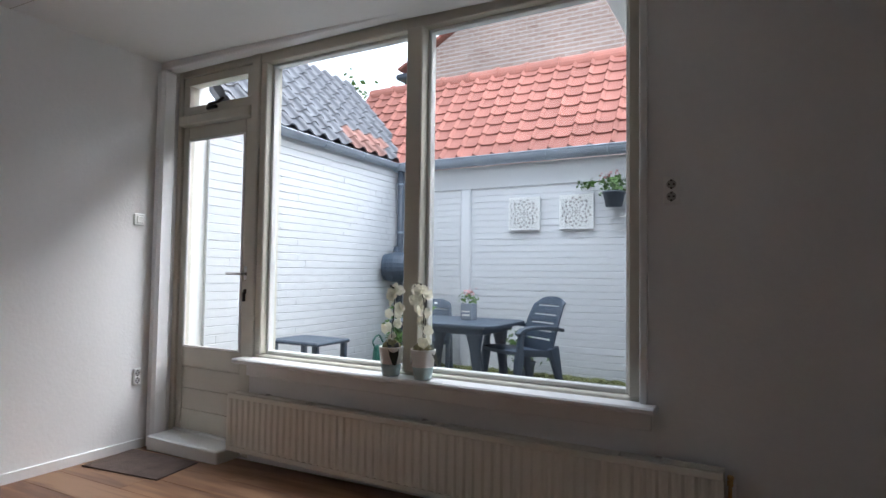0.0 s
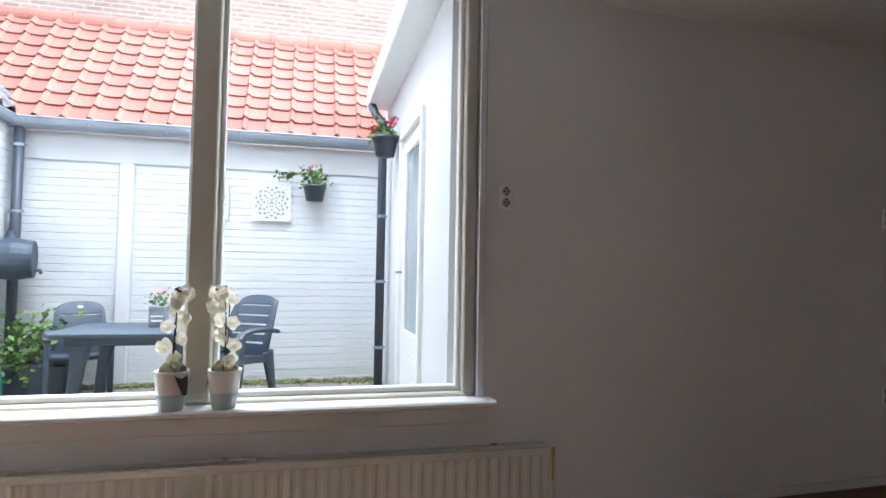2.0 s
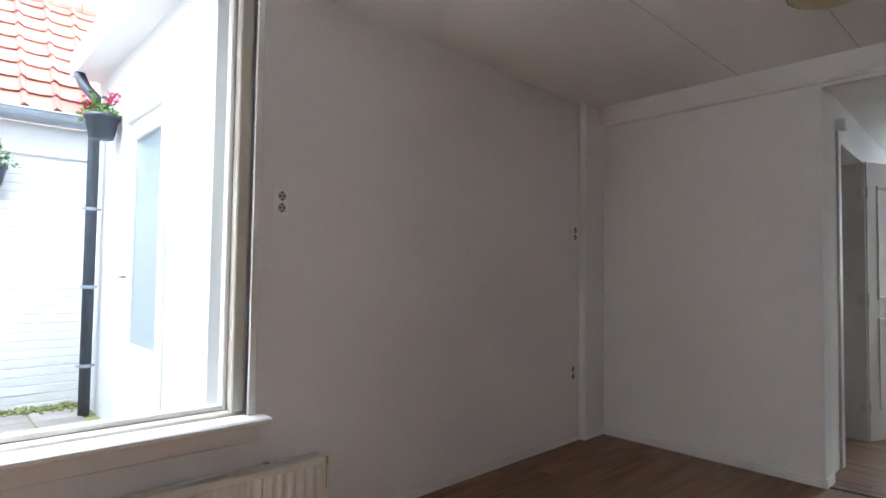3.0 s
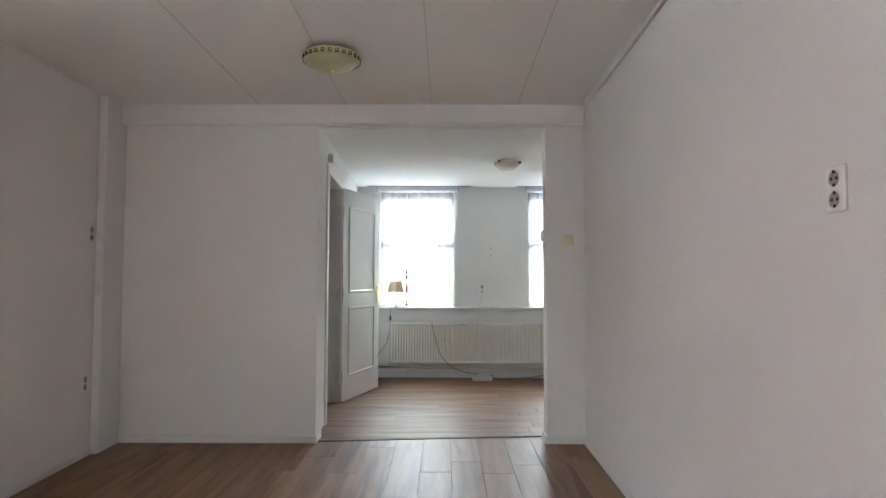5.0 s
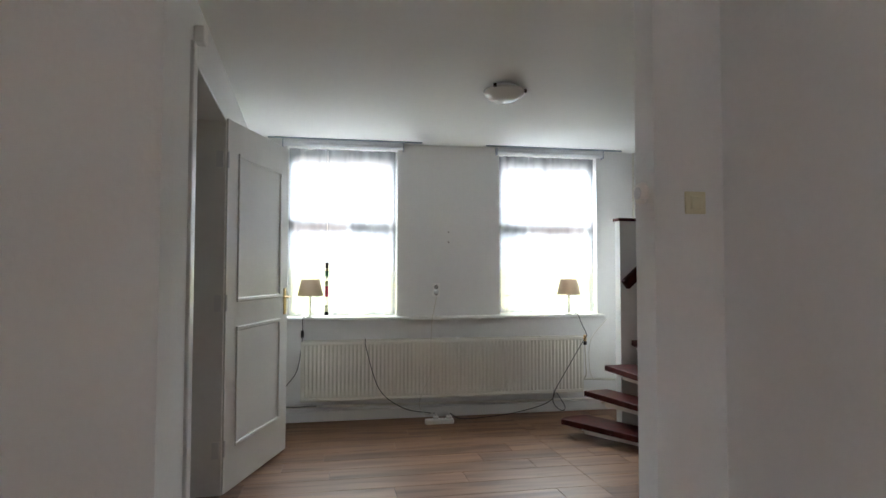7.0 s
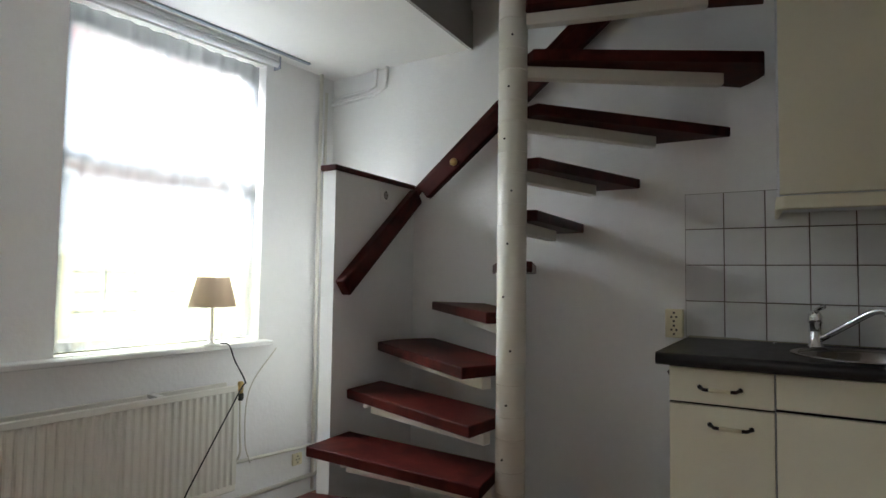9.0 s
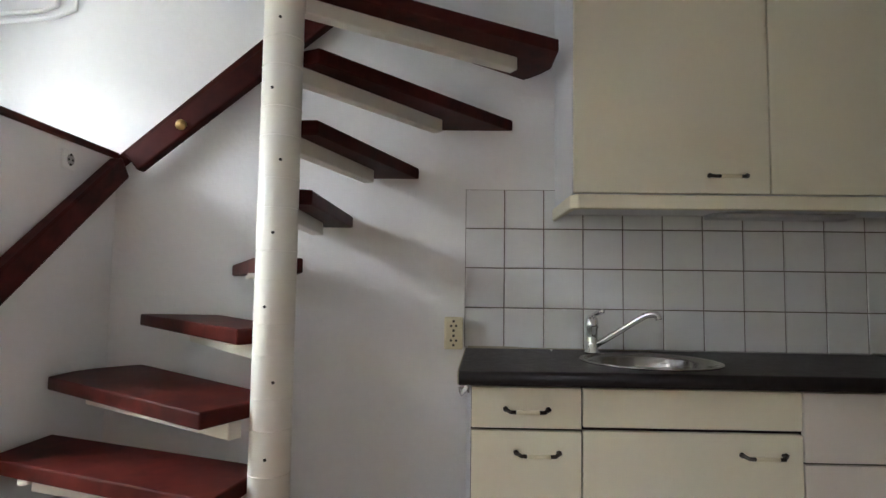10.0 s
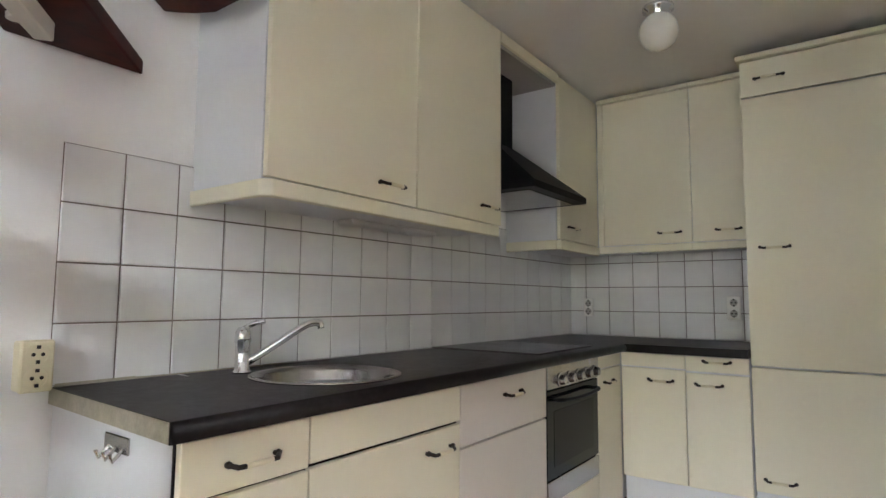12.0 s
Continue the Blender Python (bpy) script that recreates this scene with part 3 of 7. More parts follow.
def plank_floor(name, x0, x1, y0, y1, along, zf, mat, label, wide=0.19, long=1.28):
    """A laminate floor: sub-floor and single planks laid in a staggered bond."""
    bm = bmesh.new()
    vs = [bm.verts.new(p) for p in ((x0, y0, zf(x0) - 0.009), (x1, y0, zf(x1) - 0.009), (x1, y1, zf(x1) - 0.009), (x0, y1, zf(x0) - 0.009))]
    bm.faces.new(vs)
    g = bmesh.ops.extrude_face_region(bm, geom=list(bm.faces))
    for v in g["geom"]:
        if isinstance(v, bmesh.types.BMVert):
            v.co.z -= 0.1
    base = solid(name, bm, "rubber", label, "floor", kind=STRUCT)
    u0, u1, v0, v1 = (x0, x1, y0, y1) if along == "x" else (y0, y1, x0, x1)
    row, v = 0, v0
    rnd = random.Random(5)
    while v < v1 - 0.01:
        w = min(wide, v1 - v)
        u = u0 - rnd.uniform(0.1, 1.1)
        while u < u1:
            a, b = max(u, u0), min(u + long, u1)
            if b - a > 0.02:
                bm = bmesh.new()
                e = 0.0007
                ax, bx, ay, by = (a, b, v, v + w) if along == "x" else (v, v + w, a, b)
                c = [(ax + e, ay + e), (bx - e, ay + e), (bx - e, by - e), (ax + e, by - e)]
                lo = [bm.verts.new((px, py, zf(px) - 0.009)) for px, py in c]
                cx, cy = (ax + bx) / 2, (ay + by) / 2
                hi = [bm.verts.new((px + (0.0012 if px < cx else -0.0012), py + (0.0012 if py < cy else -0.0012), zf(px))) for px, py in c]
                mid = [bm.verts.new((px, py, zf(px) - 0.0012)) for px, py in c]
                bm.faces.new(hi)
                for i in range(4):
                    j = (i + 1) % 4
                    bm.faces.new((lo[i], lo[j], mid[j], mid[i]))
                    bm.faces.new((mid[i], mid[j], hi[j], hi[i]))
                part("plank", bm, mat, base)
            u += long
        v += w
        row += 1
    return base


# skirting boards
def skirting(name, x0, x1, y0, y1, zf, h=0.06, t=0.012):
    bm = bmesh.new()
    box(bm, x0, x1, y0, y1, zf - 0.02, zf + h, bevel=0.003)
    return solid(name, bm, "white_paint", "low white painted skirting board", "skirting", "skirting boards", STRUCT)


def sloped_skirting(name, x0, x1, y0, y1, zf, h=0.06):
    bm = bmesh.new()
    box(bm, x0, x1, y0, y1, 0, h, bevel=0.003)
    for v in bm.verts:
        v.co.z += zf(v.co.x) - 0.004
    return solid(name, bm, "white_paint", "low white painted skirting board", "skirting", "skirting boards", STRUCT)


sloped_skirting("baseboard_west", WX, WX + 0.014, SY, 2.17, back_floor_z, 0.065)
sloped_skirting("baseboard_south", WX, PX - 0.014, SY, SY + 0.014, back_floor_z, 0.05)
sloped_skirting("baseboard_partition", PX - 0.012, PX, 0.85, 2.235, back_floor_z, 0.055)
sloped_skirting("baseboard_jamb", PX - 0.014, PX + 0.14, -0.78, -0.768, back_floor_z, 0.055)
sloped_skirting("baseboard_jamb_front", PX - 0.014, PX, SY + 0.014, -0.782, back_floor_z, 0.055)
sloped_skirting("baseboard_stub", PX - 0.012, PX + 0.14, 0.838, 0.85, back_floor_z, 0.055)
sloped_skirting("baseboard_north", -0.2, 1.72, NY - 0.014, NY, back_floor_z, 0.05)
# cove along the back room's ceiling, on the south wall
bm = bmesh.new()
box(bm, WX, PX - 0.07, SY, SY + 0.03, -0.035, 0.03, bevel=0.008)
for v in bm.verts:
    v.co.z += back_ceiling_z(v.co.x, SY)
solid("ceiling_cove", bm, "ceiling", "thin white cove strip under the ceiling", "trim", kind=STRUCT)

plank_floor("floor_back", WX, 2.07, SY, NY, "x", back_floor_z, "laminate_x", "light brown oak laminate floor of the back room")
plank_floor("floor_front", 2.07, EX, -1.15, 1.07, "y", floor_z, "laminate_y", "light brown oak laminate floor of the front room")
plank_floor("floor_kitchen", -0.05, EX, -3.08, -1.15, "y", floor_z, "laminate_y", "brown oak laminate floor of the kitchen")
solid("threshold", prism(bmesh.new(), [(1.985, 0.848), (2.013, 0.848), (2.165, -0.767), (2.137, -0.767)], -0.02, 0.0035, 0.001), "rubber", "dark strip between the two laminate floors", "threshold", kind=STRUCT)


# ---- garden window and door ----
def garden_window():
    w = thing("window_1", (-1.9, NY + 0.1, 0.5), "wide cream painted picture window with two tall panes", "window", kind=STRUCT)
    y0, y1 = NY + 0.03, NY + 0.17
    for name, dims in (("top_rail", (-3.10, -0.712, y0, y1, 2.45, 2.52)), ("bottom_rail", (-3.10, -0.712, y0, y1, 0.50, 0.555)),
                       ("left_stile", (-3.10, -3.045, y0, y1, 0.555, 2.45)), ("right_stile", (-0.767, -0.712, y0, y1, 0.555, 2.45)),
                       ("mullion", (-1.955, -1.855, y0 - 0.02, y1, 0.555, 2.45))):
        part(name, boxes(dims, bevel=0.006), "paint", w)
    for x0, x1 in ((-3.045, -1.955), (-1.855, -0.767)):
        yg = NY + 0.11
        bm = boxes((x0, x0 + 0.02, yg - 0.03, yg + 0.02, 0.555, 2.45), (x1 - 0.02, x1, yg - 0.03, yg + 0.02, 0.555, 2.45), (x0 + 0.02, x1 - 0.02, yg - 0.03, yg + 0.02, 0.555, 0.58), (x0 + 0.02, x1 - 0.02, yg - 0.03, yg + 0.02, 2.43, 2.45), bevel=0.004)
        part("glazing_bead", bm, "white_paint", w)
        p = part("pane", boxes((x0 + 0.02, x1 - 0.02, yg, yg + 0.006, 0.58, 2.43)), "glass", w, "large clear window pane")
        p.visible_shadow = False
    # architrave on the wall side
    part("architrave", boxes((-0.712, -0.678, NY - 0.014, NY + 0.03, 0.54, 2.50), bevel=0.004), "white_paint", w)
    return w


garden_window()
ledge = thing("window_ledge", (-1.85, 2.2, 0.5), "white painted wooden window ledge with apron board", "window sill", kind=STRUCT)
part("board", boxes((-3.165, -0.635, 2.195, NY + 0.03, 0.51, 0.54), bevel=0.008), "white_paint", ledge)
part("apron", boxes((-3.10, -0.66, 2.262, NY, 0.43, 0.51), bevel=0.004), "white_paint", ledge)


def garden_door():
    d = thing("door_1", (-3.5, NY + 0.1, -0.1), "cream painted garden door with tall pane, closed", "door", kind=STRUCT)
    y0, y1 = NY + 0.03, NY + 0.15
    part("door_post", boxes((-3.95, -3.885, y0, y1, -0.12, 2.52), bevel=0.006), "paint", d)
    part("door_post", boxes((-3.17, -3.10, y0 - 0.015, y1, -0.12, 2.52), bevel=0.006), "paint", d)
    part("lintel", boxes((-3.885, -3.17, y0, y1, 2.47, 2.52), bevel=0.006), "paint", d)
    part("transom_bar", boxes((-3.885, -3.17, y0 - 0.03, y1, 2.115, 2.185), bevel=0.008), "paint", d)
    light = part("transom_window", boxes((-3.88, -3.175, y0 + 0.01, y1 - 0.03, 2.19, 2.255), (-3.88, -3.175, y0 + 0.01, y1 - 0.03, 2.41, 2.465), (-3.88, -3.815, y0 + 0.01, y1 - 0.03, 2.255, 2.41), (-3.235, -3.175, y0 + 0.01, y1 - 0.03, 2.255, 2.41), bevel=0.004), "paint", d)
    p = part("pane", boxes((-3.815, -3.235, y0 + 0.05, y0 + 0.056, 2.255, 2.41)), "glass", light)
    p.visible_shadow = False
    bm = bmesh.new()
    tube(bm, [(-3.60, y0 - 0.005, 2.225), (-3.56, y0 - 0.03, 2.235), (-3.46, y0 - 0.035, 2.24), (-3.41, y0 - 0.03, 2.265)], 0.011)
    box(bm, -3.62, -3.52, y0 - 0.012, y0 + 0.012, 2.212, 2.235, bevel=0.003)
    part("stay", bm, "bronze", light, "dark bronze casement stay")
    yl0, yl1 = y0 + 0.02, y0 + 0.065
    leaf = part("leaf", boxes((-3.88, -3.825, yl0, yl1, -0.02, 2.11), (-3.25, -3.175, yl0, yl1, -0.02, 2.11), (-3.825, -3.25, yl0, yl1, 2.02, 2.11), (-3.825, -3.25, yl0 + 0.006, yl1, -0.02, 0.12), (-3.825, -3.25, yl0 + 0.006, yl1, 0.125, 0.265), (-3.825, -3.25, yl0 + 0.006, yl1, 0.27, 0.41), (-3.825, -3.25, yl0, yl1, 0.415, 0.55), (-3.825, -3.25, yl0 + 0.014, yl1, 0.0, 0.5), bevel=0.004), "paint", d)
    bm = boxes((-3.825, -3.81, yl0 - 0.004, yl0 + 0.012, 0.55, 2.02), (-3.265, -3.25, yl0 - 0.004, yl0 + 0.012, 0.55, 2.02), (-3.81, -3.265, yl0 - 0.004, yl0 + 0.012, 0.55, 0.565), (-3.81, -3.265, yl0 - 0.004, yl0 + 0.012, 2.005, 2.02), bevel=0.003)
    part("bead", bm, "white_paint", leaf)
    p = part("pane", boxes((-3.81, -3.265, yl0 + 0.02, yl0 + 0.026, 0.565, 2.005)), "glass", leaf, "tall clear door pane")
    p.visible_shadow = False
    bm = bmesh.new()
    tube(bm, [(-3.205, yl0, 1.07), (-3.205, yl0 - 0.045, 1.07), (-3.23, yl0 - 0.05, 1.07), (-3.34, yl0 - 0.05, 1.07)], 0.009, 10)
    box(bm, -3.225, -3.185, yl0 - 0.006, yl0, 1.03, 1.12, bevel=0.002)
    part("handle", bm, "steel", leaf, "brushed steel lever handle")
    bm = bmesh.new()
    lathe(bm, [(0.016, -0.012), (0.016, 0.0)], (-3.205, yl0, 0.955), "y", 16)
    box(bm, -3.212, -3.198, yl0 - 0.03, yl0 - 0.01, 0.89, 0.95, bevel=0.002)
    part("lock", bm, "bronze", leaf, "dark lock with key")
    return d


garden_door()
solid("door_sill", boxes((-3.885, -3.19, 2.13, NY + 0.03, -0.13, -0.03), (-3.918, -3.102, NY + 0.035, NY + 0.27, -0.12, -0.0205), bevel=0.008), "white_paint", "raised white threshold below the garden door", "threshold", kind=STRUCT)


# ---- radiators ----
def radiator(name, x0, x1, y_back, depth, z0, z1, ribs, label, brackets=True):
    """Panel radiator along x with its ribbed front at y_back - depth, brackets, top bars and a valve."""
    r = thing(name, ((x0 + x1) / 2, y_back, z0), label, "radiator")
    yf = y_back - depth
    bm = bmesh.new()
    n = ribs * 4
    prof = []
    for i in range(n + 1):
        x = x0 + 0.02 + (x1 - x0 - 0.04) * i / n
        prof.append((x, yf + (0.0, 0.0, 0.007, 0.007)[i % 4]))
    rows = (z0 + 0.03, z1 - 0.03)
    lo = [bm.verts.new((x, y, rows[0])) for x, y in prof]
    hi = [bm.verts.new((x, y, rows[1])) for x, y in prof]
    for i in range(n):
        bm.faces.new((lo[i], lo[i + 1], hi[i + 1], hi[i]))
    box(bm, x0, x1, yf - 0.001, yf + 0.014, z0, z0 + 0.032, bevel=0.004)
    box(bm, x0, x1, yf - 0.001, yf + 0.014, z1 - 0.032, z1, bevel=0.004)
    box(bm, x0, x0 + 0.022, yf - 0.001, yf + 0.014, z0 + 0.03, z1 - 0.03)
    box(bm, x1 - 0.022, x1, yf - 0.001, yf + 0.014, z0 + 0.03, z1 - 0.03)
    part("front_panel", bm, "radiator", r)
    part("back_panel", boxes((x0, x1, y_back - 0.035, y_back - 0.02, z0, z1), bevel=0.003), "radiator", r)
    m = 3 if x1 - x0 < 3 else 4
    for i in range(m):
        x = x0 + (x1 - x0) * (i + 0.72) / (m + 0.2)
        part("top_bar", boxes((x - 0.016, x + 0.016, yf + 0.010, y_back - 0.030, z1 - 0.014, z1 + 0.003), bevel=0.002), "radiator", r)
    for x in (x0 + 0.28, (x0 + x1) / 2, x1 - 0.25) if brackets else ():
        bm = boxes((x - 0.012, x + 0.012, y_back - 0.02, y_back, z1 - 0.1, z1 - 0.004), (x - 0.012, x + 0.012, y_back - 0.045, y_back - 0.02, z1 + 0.001, z1 + 0.006), bevel=0.002)
        part("bracket", bm, "shaft", r)
    return r


rad = radiator("radiator", -3.18, -0.38, NY, 0.10, -0.03, 0.327, 56, "long low white panel radiator under the garden window")
bm = bmesh.new()
lathe(bm, [(0.009, -0.1), (0.009, 0.0), (0.013, 0.004), (0.013, 0.02), (0.009, 0.024), (0.012, 0.03), (0.012, 0.04), (0.007, 0.044)], (-0.358, NY - 0.06, 0.268), "z", 14)
part("valve", bm, "brass", rad, "worn brass radiator valve")
bm = bmesh.new()
tube(bm, [(-0.348, NY - 0.06, 0.29), (-0.348, NY - 0.06, 0.06), (-0.335, NY - 0.02, 0.02), (-0.25, NY - 0.02, 0.02)], 0.009)
part("pipe", bm, "white_paint", rad)


def east_radiator():
    """Built along x at the origin like the other, then turned to the street wall."""
    r = radiator("radiator", 0.0, 2.49, 0.0, 0.13, 0.0, 0.50, 74, "wide cream panel radiator under the street windows", False)
    r.matrix_basis = Matrix.Translation((EX, -0.615, 0.09)) @ Matrix.Rotation(-math.pi / 2, 4, "Z")
    return r


east_radiator()


va = thing("radiator_valve", (5.03, -1.885, 0.56), "worn brass radiator valve with dark cap", "valve")
part("body", lathe(bmesh.new(), [(0.012, -0.02), (0.014, 0.0), (0.014, 0.03), (0.010, 0.036)], (5.03, -1.885, 0.565), "z", 14), "brass", va, smooth=True)
part("neck", tube(bmesh.new(), [(5.03, -1.885, 0.572), (5.03, -1.862, 0.572)], 0.008, 10), "brass", va)
part("cap", lathe(bmesh.new(), [(0.011, -0.055), (0.016, -0.045), (0.016, -0.025), (0.012, -0.02)], (5.03, -1.885, 0.565), "z", 14), "dark", va, "dark stained lower cap", smooth=True)
part("pipe", tube(bmesh.new(), curve_points([(5.03, -1.885, 0.51), (5.03, -1.89, 0.35), (5.04, -1.90, 0.25), (5.09, -1.90, 0.19)], 4), 0.006, 8), "radiator", va)


# ---- kitchen ----
before = set(bpy.data.objects)


def handle(parent, c, along, out):
    """Bow handle: bronze ends and an ivory middle grip. along: unit way of the grip, out: way off the door."""
    c, a, o = Vector(c), Vector(along), Vector(out)
    for s in (-1, 1):
        bm = bmesh.new()
        tube(bm, [c + a * s * 0.056 + Vector((0, 0, 0.004)), c + a * s * 0.056 + o * 0.014 + Vector((0, 0, 0.004)), c + a * s * 0.046 + o * 0.025, c + a * s * 0.030 + o * 0.027], 0.0055, 8)
        bmesh.ops.create_icosphere(bm, subdivisions=1, radius=0.0085, matrix=Matrix.Translation(c + a * s * 0.058 + o * 0.010 + Vector((0, 0, 0.005))))
        part("grip_end", bm, "bronze", parent)
    bm = bmesh.new()
    tube(bm, [c + a * -0.031 + o * 0.027, c + a * -0.012 + o * 0.028, c + a * 0.012 + o * 0.028, c + a * 0.031 + o * 0.027], 0.0062, 10)
    part("grip", bm, "ivory", parent, "ivory coloured handle grip", smooth=True)


def front(name, cab, x0, x1, z0, z1, y, grip=None, axis="x", mat="cabinet"):
    """A door or drawer front; axis 'x': faces +y (south units), 'y': faces +x (end units)."""
    g = 0.0022
    d = (x0 + g, x1 - g, y - 0.018, y, z0 + g, z1 - g) if axis == "x" else (y - 0.018, y, x0 + g, x1 - g, z0 + g, z1 - g)
    ob = part(name, boxes(d, bevel=0.0018), mat, cab)
    if grip:
        u, z = grip
        handle(ob, (u, y, z) if axis == "x" else (y, u, z), (1, 0, 0) if axis == "x" else (0, 1, 0), (0, 1, 0) if axis == "x" else (1, 0, 0))
    return ob


FY = -2.18          # face of the south base units
FX = 0.82            # face of the end units
CT = 0.888            # worktop height
BZ = 0.10            # bottom of the fronts


def base_unit(x0, x1, label):
    c = thing("base_cabinet", ((x0 + x1) / 2, -2.5, 0), label, "kitchen cabinet", "kitchen base units")
    part("carcass", boxes((x0, x1, KY + 0.01, FY - 0.026, BZ, CT - 0.04)), "cabinet_side", c)
    # Worktop brown laid behind the joints stands for the shade in the gaps.
    part("gap_shade", boxes((x0 + 0.001, x1 - 0.001, FY - 0.026, FY - 0.0185, BZ + 0.002, CT - 0.042)), "counter", c, "dark strip behind the fronts, shade of the gaps")
    part("plinth", boxes((x0, x1, FY - 0.07, FY - 0.055, -0.05, BZ)), "cabinet_side", c)
    return c


c = base_unit(2.86, 3.163, "narrow cream drawer unit at the worktop's end")
front("drawer", c, 2.86, 3.163, 0.729, 0.843, FY, (3.011, 0.779))
front("door", c, 2.86, 3.163, BZ, 0.726, FY, (2.982, 0.664))
bm = bmesh.new()
box(bm, 3.163, 3.169, -2.46, -2.36, 0.79, 0.825, bevel=0.002)
for y in (-2.44, -2.41, -2.38):
    tube(bm, [(3.167, y, 0.80), (3.188, y, 0.78), (3.193, y, 0.795)], 0.004, 6)
tagged(part("hook_rail", bm, "steel", c), "small steel towel hooks")
c = base_unit(2.268, 2.86, "cream sink cabinet with wide blind panel and door")
front("panel", c, 2.268, 2.86, 0.735, 0.843, FY)
front("door", c, 2.268, 2.86, BZ, 0.729, FY, (2.38, 0.669))
c = base_unit(1.676, 2.268, "off-white built-in dishwasher front with handle")
front("panel", c, 1.676, 2.268, 0.652, 0.843, FY, (1.95, 0.777), mat="white_front")
front("door", c, 1.676, 2.268, BZ, 0.650, FY, mat="white_front")

OL, OR = 1.137, 1.672     # oven
oven = thing("oven", (1.40, -2.45, 0), "black built-in oven with steel control panel", "oven")
part("body", boxes((OL, OR, KY + 0.02, FY - 0.02, 0.15, CT - 0.042)), "black", oven)
pan = part("control_panel", boxes((OL + 0.002, OR, FY - 0.02, FY + 0.004, 0.752, 0.846), bevel=0.003), "steel", oven, "brushed steel control panel")
for i in range(5):
    x = 1.56 - i * 0.092
    bm = bmesh.new()
    lathe(bm, [(0.027, 0.0), (0.027, 0.004), (0.021, 0.006), (0.017, 0.026), (0.013, 0.028)], (x, FY + 0.004, 0.784), "y", 18)
    box(bm, x - 0.002, x + 0.002, FY + 0.03, FY + 0.033, 0.784, 0.80)
    part("knob", bm, "steel", pan)
dr = part("oven_door", boxes((OL + 0.002, OR, FY - 0.02, FY, 0.405, 0.748), bevel=0.003), "oven_glass", oven, "black glass oven door")
part("window", boxes((1.20, 1.61, FY, FY + 0.0015, 0.45, 0.665)), "hob_glass", dr)
bm = bmesh.new()
tube(bm, curve_points([(1.20, FY, 0.71), (1.215, FY + 0.035, 0.71), (1.405, FY + 0.045, 0.705), (1.595, FY + 0.035, 0.71), (1.61, FY, 0.71)], 4), 0.008, 8)
part("bar_handle", bm, "black", dr)
part("lower_panel", boxes((OL + 0.002, OR, FY - 0.02, FY + 0.002, 0.315, 0.40), bevel=0.003), "steel", oven)
part("plinth_panel", boxes((OL + 0.002, OR, FY - 0.02, FY, 0.10, 0.31), bevel=0.002), "cabinet", oven)

c = thing("base_cabinet", (0.98, -2.4, 0), "narrow cream corner base unit beside the oven", "kitchen cabinet", "kitchen base units")
part("carcass", boxes((KX + 0.01, OL - 0.002, KY + 0.01, FY - 0.02, BZ, CT - 0.04)), "cabinet_side", c)
front("door", c, FX + 0.002, OL - 0.002, BZ, 0.778, FY, (1.01, 0.714))
front("panel", c, FX + 0.002, OL - 0.002, 0.782, 0.843, FY)
part("plinth", boxes((FX, OL - 0.002, FY - 0.07, FY - 0.055, -0.05, BZ)), "cabinet_side", c)
for y0, y1, lab in ((FY + 0.002, -1.868, "cream end base unit with one door"), (-1.868, -1.594, "narrow cream end base unit with drawer")):
    c = thing("base_cabinet", (0.6, (y0 + y1) / 2, 0), lab, "kitchen cabinet", "kitchen base units")
    part("carcass", boxes((KX + 0.01, FX - 0.0185, y0, y1, 0.235, CT - 0.04)), "cabinet_side", c)
    if y1 < -1.8:
        front("panel", c, y0, y1, 0.778, 0.846, FX, None, "y")
        front("door", c, y0, y1, 0.235, 0.774, FX, (-1.982, 0.716), "y")
    else:
        front("drawer", c, y0, y1, 0.772, 0.846, FX, (-1.728, 0.82), "y")
        front("door", c, y0, y1, 0.235, 0.766, FX, (-1.764, 0.712), "y")
    part("plinth", boxes((FX - 0.06, FX - 0.045, y0, y1, -0.05, 0.235)), "cabinet_side", c)


def slant(bm):
    """The worktop's free end is not cut square: it runs out towards the front."""
    for v in bm.verts:
        if v.co.x > 3.1:
            v.co.x += (v.co.y + 2.45) * 0.05


